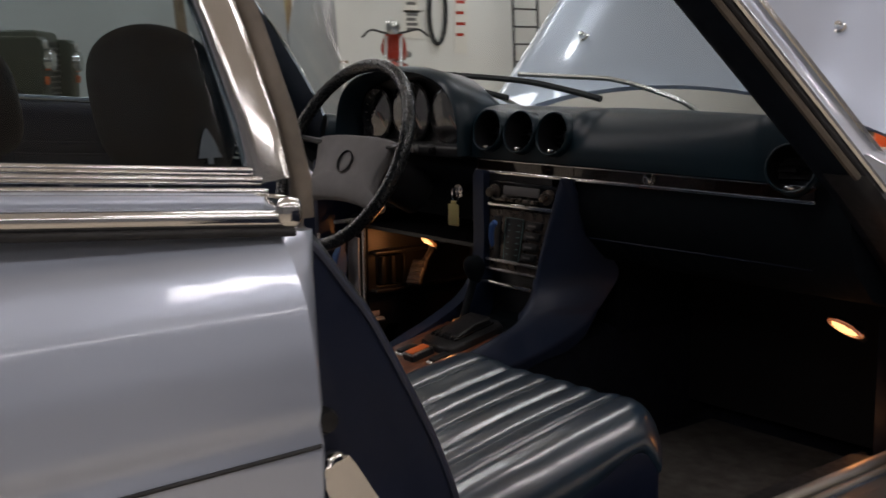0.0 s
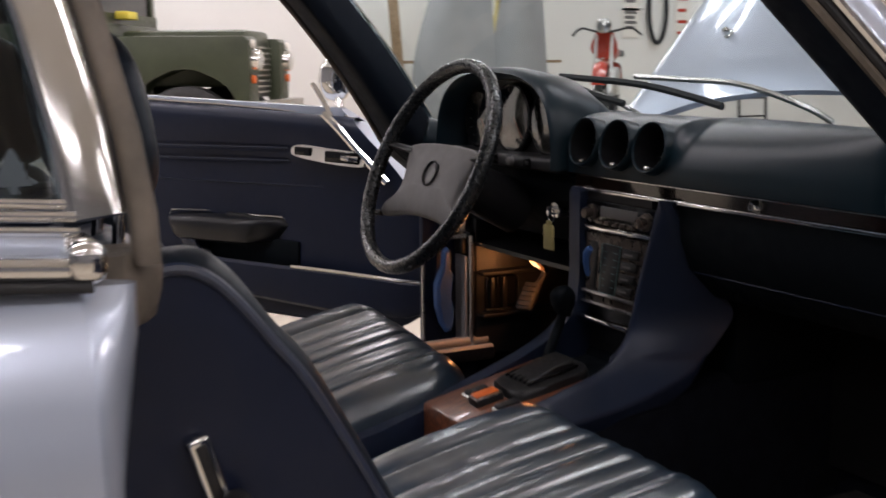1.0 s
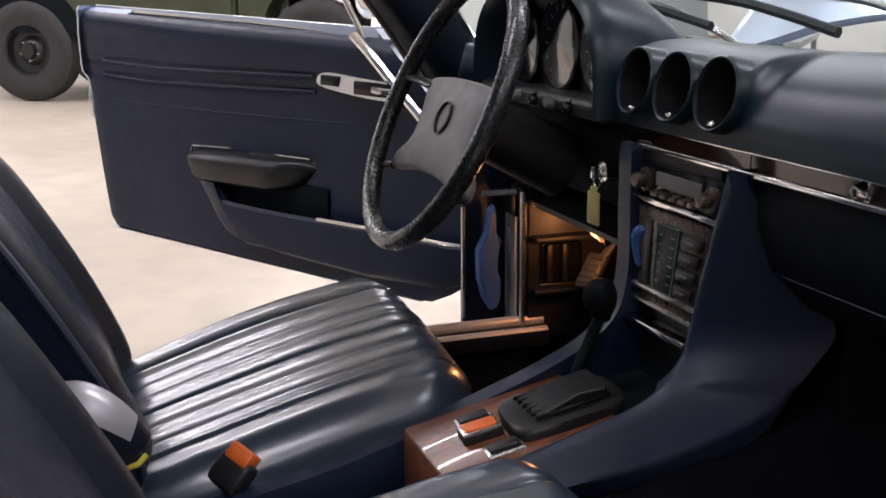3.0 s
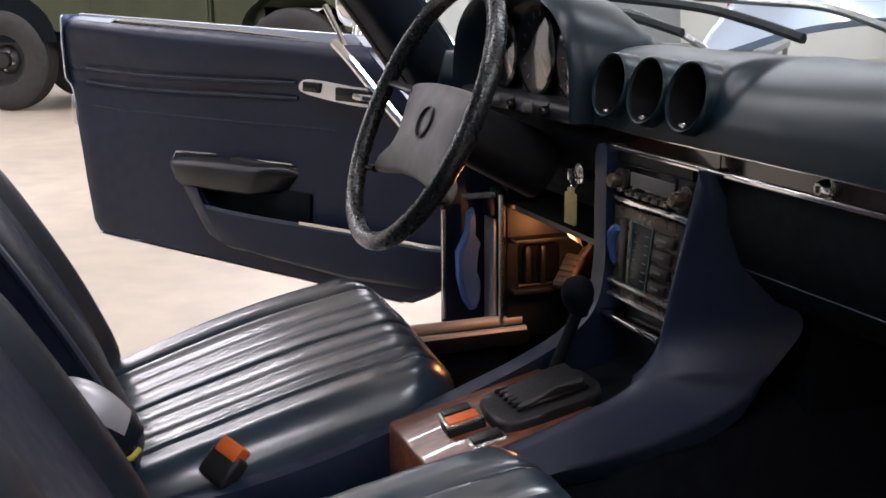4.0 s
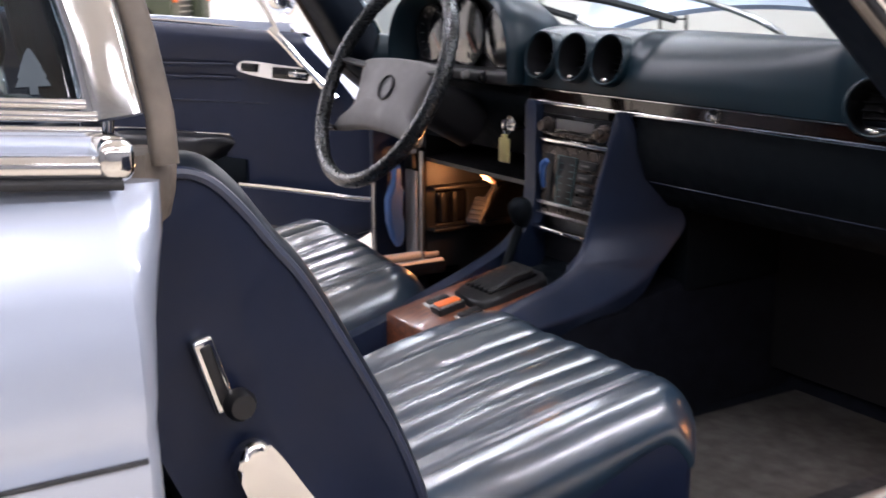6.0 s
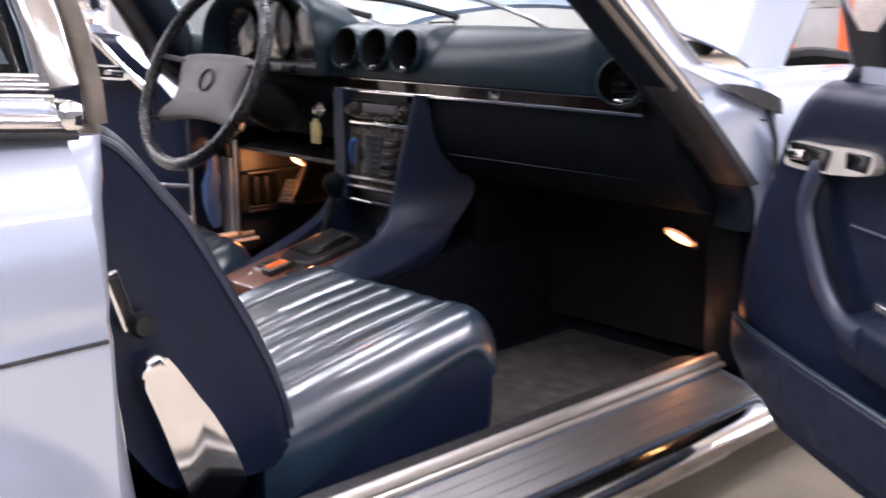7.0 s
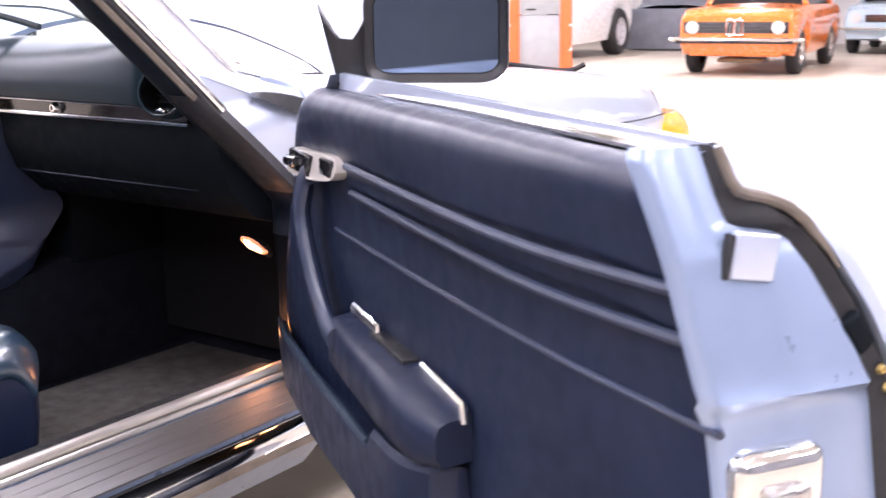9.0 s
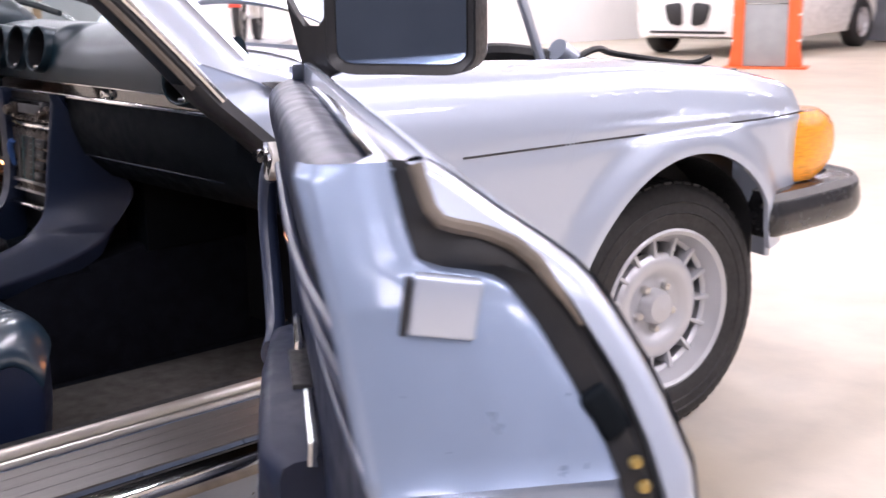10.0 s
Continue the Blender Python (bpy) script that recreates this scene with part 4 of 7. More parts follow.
for k in range(4):
    bm = B()
    box(bm, FX1 - 0.076, FX1 - 0.022, 0.0120, 0.020, 0.676 + k * 0.0240, 0.694 + k * 0.0240, 0.003)
    key = part("push_key", bm, BLACK, heater)
    bm = B()
    box(bm, FX1 - 0.066, FX1 - 0.040, 0.0112, 0.0122, 0.683 + k * 0.0240, 0.6865 + k * 0.0240)
    part("legend_bar", bm, PADGREY, key)
bm = B()
box(bm, FX0 + 0.024, FX0 + 0.050, 0.0165, 0.0190, 0.672, 0.768, 0.002)
part("lever_slot", bm, BLACK, heater)
bm = B()
tube(bm, smooth_line([(FX0 + 0.032, 0.008, 0.700), (FX0 + 0.034, 0.002, 0.722), (FX0 + 0.040, -0.002, 0.745), (FX0 + 0.050, 0.000, 0.757)], 4), [0.004, 0.005, 0.006, 0.006, 0.0065, 0.007, 0.007, 0.0075, 0.008, 0.008, 0.008, 0.0075, 0.006], 8)
part("heater_lever", bm, BLUEPLASTIC, heater, "bright blue lever knob")
for z0, z1, y0 in ((0.664, 0.671, 0.0125), (0.644, 0.649, 0.0125), (0.612, 0.622, 0.002)):
    bm = B()
    box(bm, FX0 - 0.004, FX1 - 0.002, y0, 0.030, z0, z1, 0.002)
    part("tray_trim", bm, CHROME if z0 < 0.62 else STEEL, console, "bright lip over the storage tray" if z0 < 0.62 else "")
# the face narrows towards its foot
for ob in [console] + list(console.children_recursive):
    if ob.name.split(".")[0] in ("radio_bezel", "radio", "radio_button", "dial_window", "radio_knob", "heater_panel", "control_plate", "scale_outline", "push_key", "legend_bar", "lever_slot", "heater_lever", "tray_trim"):
        for v in ob.data.vertices:
            k = (v.co.x - FX0) / (FX1 - FX0)
            v.co.x = lerp(-0.146, interp(v.co.z, [(0.60, 0.012), (0.64, 0.016), (0.70, 0.036), (0.79, 0.066), (0.86, 0.086)]), k)
            v.co.y -= 0.006
# gear selector
bm = B()
prism(bm, curve2([(-0.105, -0.205), (-0.118, -0.10), (-0.108, -0.045), (-0.04, -0.035), (0.02, -0.045), (0.030, -0.10), (0.018, -0.205), (-0.04, -0.218), (-0.105, -0.205)], 4)[:-1], "z", 0.505, 0.545, 0.008, 3)
gate = part("shift_gate", bm, BLACK, console, "ribbed black selector gate")
for v in gate.data.vertices:
    v.co.x, v.co.y = -0.045 + (v.co.x + 0.045) * 0.86, -0.232 + (v.co.y + 0.218) * 0.86
    v.co.z += (v.co.y + 0.2) * 0.20 - 0.012
bm = B()
for k in range(6):
    x = -0.092 + k * 0.018
    box(bm, x, x + 0.006, -0.185, -0.06, 0.0, 0.006, 0.002)
ribs = part("gate_rib", bm, GLOSSBLACK, console)
for v in ribs.data.vertices:
    v.co.x, v.co.y = -0.045 + (v.co.x + 0.045) * 0.86, -0.232 + (v.co.y + 0.218) * 0.86
    v.co.z += 0.535 + (v.co.y + 0.2) * 0.20
bm = B()
prism(bm, [(-0.200, 0.522), (-0.198, 0.540), (-0.140, 0.560), (-0.098, 0.570), (-0.090, 0.54)], "x", -0.082, -0.012, 0.006, 3)
part("gate_cover", bm, BLACK, console)
bm = B()
tube(bm, smooth_line([(-0.095, -0.105, 0.555), (-0.103, -0.080, 0.60), (-0.105, -0.062, 0.64)], 5), 0.009, 10)
lathe(bm, [(0.0, 0.062), (0.016, 0.060), (0.027, 0.050), (0.030, 0.036), (0.026, 0.018), (0.017, 0.004), (0.014, -0.004), (0.0, -0.006)], pose(-0.105, -0.060, 0.632, 8, 0, 0) @ Matrix.Diagonal((0.82, 0.82, 0.9, 1)), 20)
part("gear_lever", bm, MATTE, console)
# switches, set into the sloping wood
for x, y, w, d, h, mat, lab in ((-0.100, -0.255, 0.0165, 0.026, 0.004, BLACK, "bright-framed rocker switch"), (-0.052, -0.262, 0.0185, 0.028, 0.013, ORANGE, "red-orange hazard switch in a bright frame"), (0.006, -0.252, 0.0165, 0.026, 0.004, BLACK, "bright-framed rocker switch")):
    m = pose(x, y, 0.487 + 0.22 * (y + 0.341), 12.4, 0, -4)
    bm = B()
    box(bm, -w, w, -d, d, -0.004, h, 0.003, 3, m=m)
    sw = part("switch", bm, STEEL if h < 0.01 else BLACK, console, lab)
    bm = B()
    if h > 0.01:
        box(bm, -w + 0.001, w - 0.001, -d + 0.001, d - 0.001, h - 0.001, h + 0.0025, 0.001, m=m)
        part("switch_frame", bm, STEEL, sw)
        bm = B()
    box(bm, -w + 0.005, w - 0.005, -d + 0.005, d - 0.005, h - 0.002, h + 0.0055, 0.0025, m=m)
    part("rocker", bm, mat, sw)


# ---- dashboard ----
def dash_ring(x):
    """Section of the padded top; its front edge follows the windscreen, and it steps back behind the instruments."""
    a = (x - CX) / 0.77
    far = 0.225 - 0.30 * a * a
    edge = 0.045 * sstep(0.60, 0.72, abs(x - CX))
    back = 0.075 * sstep(-0.195, -0.215, x) * sstep(-0.668, -0.650, x)
    pod = sstep(0.165, 0.125, x) * sstep(-0.225, -0.175, x)
    out = []
    for y, z in curve2([(1.0, 0.985), (0.86, 1.003), (0.60, 1.010), (0.34, 1.002), (0.13, 0.975), (0.02, 0.940), (0.0, 0.915), (0.012, 0.897)], 7):
        out.append(V(x, lerp(-0.006 + edge + back, max(far, 0.04 + edge + back), y * (1 - 0.75 * pod * (1 - y))), z - edge * 0.35 - (0.05 * back / 0.075 if y < 0.5 else 0)))
    return out + [V(x, 0.03 + edge + back, 0.897), V(x, max(far, 0.06 + edge + back), 0.93)]


bm = B()
VENTS = [(vx, 0.000, 0.957, 0.0425, 0.0) for vx in (-0.118, -0.017, 0.084)] + [(0.646, 0.002, 0.921, 0.039, 22.0), (-0.728, -0.028, 0.932, 0.044, -24.0)]
xs = [-0.77 + 1.475 * i / 220 for i in range(221)]
loft(bm, [dash_ring(x) for x in xs], True, True)


def vent_pose(x, y, z, yaw):
    return Matrix.Translation((x, y, z)) @ Matrix.Rotation(radians(yaw), 4, "Z") @ Matrix.Rotation(radians(78), 4, "X")


for vx, vy, vz, r, yaw in VENTS:
    m = vent_pose(vx, vy, vz, yaw)
    inv = m.inverted()
    gone = []
    for f in bm.faces:
        c = inv @ f.calc_center_median()
        if abs(c.z) < 0.06 and math.hypot(c.x, c.y) < r:
            gone.append(f)
    for v in bm.verts:
        c = inv @ v.co
        q = math.hypot(c.x, c.y)
        if abs(c.z) < 0.06 and r - 0.007 < q < r + 0.007:
            v.co = m @ V(c.x * (r + 0.003) / q, c.y * (r + 0.003) / q, c.z)
    bmesh.ops.delete(bm, geom=gone, context="FACES")
dash = part("dashboard", bm, DASHPAD, car, "padded dark dashboard with three round vents", sharp=50)
# lower dash and glove lid
bm = B()
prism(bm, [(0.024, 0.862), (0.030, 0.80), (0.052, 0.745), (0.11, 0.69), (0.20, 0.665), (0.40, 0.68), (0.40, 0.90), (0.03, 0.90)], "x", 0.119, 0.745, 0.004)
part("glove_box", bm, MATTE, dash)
bm = B()
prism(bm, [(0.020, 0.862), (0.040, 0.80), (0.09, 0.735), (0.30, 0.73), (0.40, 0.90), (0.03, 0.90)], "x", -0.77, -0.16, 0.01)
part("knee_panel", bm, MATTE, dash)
# bead in lighter vinyl than the lid, for the light its edge catches
bm = B()
tube(bm, smooth_line([(0.125, 0.056, 0.7405), (0.30, 0.055, 0.7415), (0.50, 0.055, 0.742), (0.66, 0.055, 0.743)], 4), 0.0018, 6)
part("lid_edge", bm, VINYL, dash)
# trim strip, set back under the pad
bm = B()
box(bm, 0.1165, 0.680, 0.0200, 0.05, 0.869, 0.889)
box(bm, -0.19, 0.1135, 0.0200, 0.05, 0.869, 0.889)
strip = part("wood_strip", bm, DARKWOOD, dash, "glossy dark zebrano strip")
bm = B()
box(bm, -0.19, 0.684, 0.0165, 0.05, 0.8895, 0.8925, 0.001)
box(bm, -0.19, 0.684, 0.0145, 0.05, 0.8615, 0.8685, 0.002)
part("bright_edge", bm, CHROME, strip)
bm = B()
box(bm, -0.19, 0.70, 0.022, 0.05, 0.8925, 0.900)
box(bm, 0.10, 0.70, 0.026, 0.06, 0.850, 0.8612)
part("strip_backing", bm, MATTE, strip)
bm = B()
lathe(bm, [(0.0, 0.014), (0.007, 0.014), (0.0095, 0.011), (0.0115, 0.004), (0.0125, 0.0)], Matrix.Translation((0.320, 0.020, 0.879)) @ Matrix.Rotation(radians(90), 4, "X"), 24)
lock = part("glove_lock", bm, CHROME, dash, "round chrome glove box lock")
bm = B()
box(bm, 0.3185, 0.3215, 0.0045, 0.0065, 0.875, 0.883)
part("keyhole", bm, BLACK, lock)


def vent(x, y, z, r, yaw):
    m = vent_pose(x, y, z, yaw)
    bm = B()
    lathe(bm, [(r + 0.0050, -0.05), (r + 0.0048, 0.010), (r + 0.0040, 0.0145), (r + 0.0022, 0.0165), (r + 0.0004, 0.0155), (r - 0.0008, 0.012)], m, 48)
    v = part("vent", bm, DASHPAD, dash, "round black swivelling air vent")
    bm = B()
    for k in range(-2, 3):
        h = k * r * 0.30
        w = math.sqrt(max(r * r * 0.62 - h * h, 0.0001))
        box(bm, -w, w, h - 0.0012, h + 0.0012, -0.044, -0.030, m=m)
    part("vent_slat", bm, DUCT, v)
    bm = B()
    lathe(bm, [(r - 0.0006, 0.0125), (r - 0.003, -0.010), (r * 0.84, -0.030), (r * 0.82, -0.046), (0.0, -0.047)], m, 48)
    part("vent_duct", bm, DUCT, v)
    bm = B()
    lathe(bm, [(0.0, -0.020), (r * 0.10, -0.020), (r * 0.14, -0.024), (r * 0.14, -0.046)], m, 14)
    part("vent_hub", bm, DUCT, v)
    bm = B()
    box(bm, -0.009, 0.009, -r * 0.93, -r * 0.93 + 0.007, -0.006, 0.013, 0.003, m=m)
    part("vent_lever", bm, CHROME, v)


for row in VENTS:
    vent(*row)

# instrument binnacle
BC, BWID = -0.430, 0.252


def hood_ring(y, k, drop):
    pts = []
    for i in range(25):
        a = math.pi * i / 24
        pts.append(V(BC + BWID * k * math.copysign(abs(math.cos(a)) ** 0.72, math.cos(a)), y, 0.900 + (0.200 * k - drop) * math.sin(a) ** 0.62))
    return pts


bm = B()
loft(bm, [hood_ring(0.17, 0.80, 0.075), hood_ring(0.14, 0.90, 0.040), hood_ring(0.08, 0.98, 0.012), hood_ring(0.0, 1.0, 0.0), hood_ring(-0.035, 0.995, 0.0), hood_ring(-0.042, 0.965, 0.004),
          hood_ring(-0.030, 0.92, 0.004), hood_ring(0.05, 0.88, 0.004)], False, False)
binn = part("instrument_hood", bm, DASHPAD, dash, "arched instrument binnacle", sharp=60)
bm = B()
r = hood_ring(0.031, 0.90, 0.004)
bm.faces.new([bm.verts.new(p) for p in r])
part("instrument_panel", bm, BLACK, binn)
for gx, gr, mat in ((BC, 0.070, GLOSSBLACK), (BC - 0.142, 0.060, GLOSSBLACK), (BC + 0.142, 0.060, GLOSSBLACK)):
    m = Matrix.Translation((gx, 0.030, 0.992 if gr > 0.065 else 0.985)) @ Matrix.Rotation(radians(90), 4, "X")
    bm = B()
    lathe(bm, [(gr + 0.006, 0.0), (gr + 0.006, 0.016), (gr, 0.018), (gr - 0.002, 0.006), (0.0, 0.006)], m, 40)
    ga = part("gauge", bm, mat, binn, "round black gauge with pale markings")
    bm = B()
    for k in range(13):
        a = radians(225 - 270 * k / 12)
        d = V(math.cos(a), math.sin(a), 0)
        p, q = m @ (d * gr * 0.82 + V(0, 0, 0.008)), m @ (d * gr * 0.95 + V(0, 0, 0.008))
        tube(bm, [p, q], 0.0012, 4)
    part("gauge_mark", bm, PADGREY, ga)
    bm = B()
    tube(bm, [m @ V(0, 0, 0.010), m @ V(gr * 0.5, -gr * 0.6, 0.010)], 0.0018, 5)
    part("needle", bm, NEEDLE, ga)
    bm = B()
    lathe(bm, [(gr + 0.002, 0.0165), (gr * 0.5, 0.0185), (0.0, 0.019)], m, 36)
    part("gauge_lens", bm, LENS, ga).visible_shadow = False
bm = B()
box(bm, BC - 0.235, BC + 0.245, -0.030, 0.05, 0.893, 0.921, 0.008, 3)
low = part("lamp_bar", bm, BLACK, dash, "black bar with small knobs under the instruments")
for k in range(5):
    bm = B()
    lathe(bm, [(0.0, 0.013), (0.007, 0.012), (0.009, 0.008), (0.0095, 0.0), (0.012, -0.002)], Matrix.Translation((BC - 0.12 + k * 0.066, -0.030, 0.907)) @ Matrix.Rotation(radians(90), 4, "X"), 16)
    part("tell_tale", bm, PADGREY if k % 2 else GLOSSBLACK, low)

# steering wheel
WM = Matrix.Translation((-0.422, -0.193, 0.901)) @ Matrix.Rotation(radians(90 - 25.3), 4, "X")
bm = B()
R = 0.224
prof = [(0.0155 * math.cos(2 * math.pi * k / 12), 0.0165 * math.sin(2 * math.pi * k / 12)) for k in range(12)]
rings = []
for i in range(96):
    a = 2 * math.pi * i / 96
    d = V(math.cos(a), math.sin(a), 0)
    wave = 1 - 0.05 * (0.5 + 0.5 * math.cos(40 * a)) * sstep(0.2, -0.2, math.sin(a) - 0.9)
    rings.append([WM @ (d * (R + p * wave) + V(0, 0, q * wave)) for p, q in prof])
loft(bm, rings, True, False, True)
sw = part("steering_wheel", bm, RIMLEATHER, car, "worn black leather-rimmed four-spoke steering wheel")
bm = B()
half = [(0.075, 0.0565), (0.140, 0.0500), (0.154, 0.0380), (0.146, 0.0100), (0.132, -0.0300), (0.134, -0.0600), (0.150, -0.0820), (0.174, -0.0970), (0.181, -0.1090), (0.170, -0.1190), (0.132, -0.1150), (0.070, -0.1060)]
outline = curve2([(0.0, 0.058)] + half + [(0.0, -0.103)] + [(-a, b) for a, b in reversed(half)] + [(0.0, 0.058)], 4)[:-1]
rings = []
for k, h in ((0.88, -0.046), (0.98, -0.040), (1.0, -0.033), (0.992, -0.027), (0.965, -0.0225), (0.90, -0.0195), (0.6, -0.0165), (0.3, -0.0155)):
    rings.append([WM @ V(x * lerp(1.0, k, 0.8), -0.02 + (y + 0.02) * k, h) for x, y in outline])
loft(bm, rings, True, True)
part("horn_pad", bm, PADGREY, sw, "grey padded wheel boss with lower arms", sharp=50)
for sgn in (-1, 1):
    for y0, y1, x0, wd, z0 in ((0.036, 0.036, 0.135, 0.015, -0.030), (-0.116, -0.122, 0.170, 0.013, -0.026)):
        bm = B()
        pts = [V(sgn * lerp(x0, math.sqrt(R * R - y1 * y1) - 0.002, k / 4), lerp(y0, y1, k / 4), lerp(z0, -0.004, (k / 4) ** 1.5)) for k in range(5)]
        tube(bm, [WM @ p for p in pts], [wd, wd * 0.95, wd * 0.9, wd * 0.85, wd * 0.85], 10, flat=0.5)
        part("wheel_spoke", bm, BLACK, sw)
bm = B()
WB = WM @ Matrix.Translation((0.0, -0.012, -0.0415))
lathe(bm, [(0.026, 0.026), (0.0285, 0.0295), (0.0255, 0.0310), (0.0235, 0.0280), (0.0235, 0.0265), (0.0, 0.0265)], WB, 32)
part("round_badge", bm, BLACK, sw, "dark round boss badge")
bm = B()
cyl(bm, WM @ V(0, 0, -0.055), WM @ V(0, 0, -0.24), 0.048, 0.058, 20)
part("steering_column", bm, BLACK, car)
bm = B()
tube(bm, [WM @ V(-0.03, 0.0, -0.09), WM @ V(-0.10, 0.03, -0.08), WM @ V(-0.17, 0.055, -0.065)], [0.008, 0.006, 0.007], 8)
part("stalk", bm, BLACK, car)

# ignition key with tag
bm = B()
cyl(bm, (-0.235, 0.03, 0.815), (-0.235, 0.0, 0.815), 0.016, seg=16)
keyp = part("ignition_lock", bm, CHROME, car)
bm = B()
tube(bm, [V(-0.236 + 0.012 * math.cos(a), -0.008, 0.805 + 0.014 * math.sin(a)) for a in [2 * math.pi * k / 14 for k in range(14)]], 0.0016, 6, True)
box(bm, -0.239, -0.233, -0.018, 0.002, 0.806, 0.824, 0.001)
part("key_ring", bm, CHROME, keyp)
bm = B()
box(bm, -0.256, -0.222, -0.014, -0.008, 0.735, 0.785, 0.002)
box(bm, -0.246, -0.232, -0.014, -0.008, 0.784, 0.793, 0.001)
part("key_tag", bm, CREAM, keyp, "cream plastic key tag")

# courtesy lamps
for sg, lx, ly, lz, rz in ((1, 0.628, 0.215, 0.607, -8), (-1, -0.527, 0.135, 0.652, -8)):
    bm = B()
    m = pose(lx, ly, lz, -62, 12, rz)
    box(bm, -0.040, 0.040, -0.012, 0.018, 0.004, 0.016, 0.003, m=m)
    cl = part("courtesy_lamp", bm, BLACK, car, "small lit footwell lamp")
    bm = B()
    lathe(bm, [(0.0, -0.007), (0.4, -0.006), (0.8, -0.0015), (1.0, 0.004)], m @ Matrix.Diagonal((0.034, 0.0085, 1, 1)), 24)
    part("lamp_lens", bm, BULB, cl, "glowing warm lamp lens")
    # glowing ring added for the lamp's orange fringe
    bm = B()
    lathe(bm, [(1.0, -0.0005), (1.12, -0.001), (1.22, 0.002), (1.24, 0.006)], m @ Matrix.Diagonal((0.034, 0.0105, 1, 1)), 24)
    part("lens_rim", bm, HALOGLOW, cl, "added glowing ring for the lens's orange halo")
    data = bpy.data.lights.new("courtesy_light", "POINT")
    data.energy, data.color, data.shadow_soft_size = (1.15 if sg < 0 else 0.25), (1.0, 0.38, 0.13), 0.02
    lamp = new("courtesy_light", data)
    lamp.location = (lx - 0.05, ly + 0.03, lz - 0.030) if sg < 0 else (lx + 0.077, ly - 0.05, lz - 0.142)
bm = B()
prism(bm, [(0.10, 0.665), (0.30, 0.69), (0.30, 0.70), (0.10, 0.675)], "x", -0.76, -0.20)
part("knee_tray", bm, BLACK, car, "dark tray under the dashboard")

# driver footwell side
bm = B()
box(bm, -0.836, -0.815, -0.012, 0.125, 0.40, 0.86, 0.006)
part("hinge_panel", bm, VINYL, car)
bm = B()
box(bm, -0.775, -0.745, 0.10, 0.64, 0.24, 0.86, 0.004)
kick = part("kick_panel", bm, BLACK, car)
for z in (0.592, 0.486):
    bm = B()
    box(bm, -0.747, -0.712, 0.105, 0.46, z, z + 0.010, 0.003)
    part("kick_ledge", bm, BLACK, kick, "narrow dark ledge on the kick panel")
bm = B()
box(bm, -0.747, -0.738, 0.125, 0.215, 0.503, 0.586, 0.006, 3)
fuse = part("fuse_panel", bm, GLOSSBLACK, kick, "dark framed fuse cover")
bm = B()
tube(bm, smooth_line([(-0.736, 0.122, 0.500), (-0.736, 0.205, 0.500), (-0.736, 0.217, 0.512), (-0.736, 0.218, 0.575), (-0.736, 0.206, 0.588)], 4), 0.0042, 6)
part("fuse_frame", bm, BLACK, fuse)
bm = B()
box(bm, -0.742, -0.724, 0.133, 0.146, 0.508, 0.584, 0.003)
part("cover_grip", bm, BLACK, fuse)
bm = B()
box(bm, -0.742, -0.722, 0.166, 0.178, 0.506, 0.584, 0.003)
part("cover_grip", bm, BLACK, fuse)
bm = B()
box(bm, -0.80, -0.750, 0.083, 0.12, 0.40, 0.70, 0.006)
part("door_hinge_plate", bm, BLACK, car)
bm = B()
box(bm, -0.806, -0.753, 0.0745, 0.082, 0.415, 0.640, 0.003)
box(bm, -0.799, -0.778, 0.0715, 0.076, 0.560, 0.612, 0.002)
part("post_face", bm, ALLOY, car, "grey painted face of the hinge post")
bm = B()
box(bm, -0.800, -0.756, 0.068, 0.082, 0.645, 0.690, 0.004)
part("door_check", bm, BLACK, car)
bm = B()
tube(bm, [(-0.813, -0.012, 0.425), (-0.813, -0.012, 0.655)], 0.0045, 8)
part("panel_edge", bm, STEEL, car)
bm = B()
tube(bm, [(-0.790, 0.020, 0.684), (-0.768, 0.050, 0.688), (-0.752, 0.078, 0.690)], 0.004, 8, flat=1.5)
part("check_strap", bm, STEEL, car)
bm = B()
tube(bm, [(-0.745, 0.088, 0.41), (-0.745, 0.088, 0.69)], 0.006, 8)
part("post_edge", bm, STEEL, car)
bm = B()
box(bm, -0.30, -0.215, 0.33, 0.35, 0.40, 0.47, 0.006, m=pose(0, 0, 0, -12))
part("pedal", bm, RUBBER, car)
bm = B()
box(bm, -0.42, -0.36, 0.28, 0.30, 0.38, 0.47, 0.006, m=pose(0, 0, 0, -12))
part("pedal", bm, RUBBER, car)
bm = B()
tube(bm, [(-0.34, 0.30, 0.46), (-0.34, 0.34, 0.65)], 0.012, 8)
part("pedal_arm", bm, BLACK, car)
m = pose(-0.640, 0.190, 0.545, -38, 0, 24)
bm = B()
box(bm, -0.022, 0.022, -0.010, 0.008, -0.038, 0.038, 0.006, 3, m=m)
for k in range(-2, 3):
    box(bm, -0.018, 0.018, -0.0125, -0.009, 0.013 * k - 0.003, 0.013 * k + 0.003, 0.001, m=m)
brake = part("parking_brake_pedal", bm, RUBBER, car, "ribbed rubber parking brake pedal")
bm = B()
tube(bm, smooth_line([(-0.640, 0.196, 0.556), (-0.638, 0.235, 0.60), (-0.636, 0.262, 0.68)], 4), 0.009, 8)
part("pedal_arm", bm, BLACK, brake)


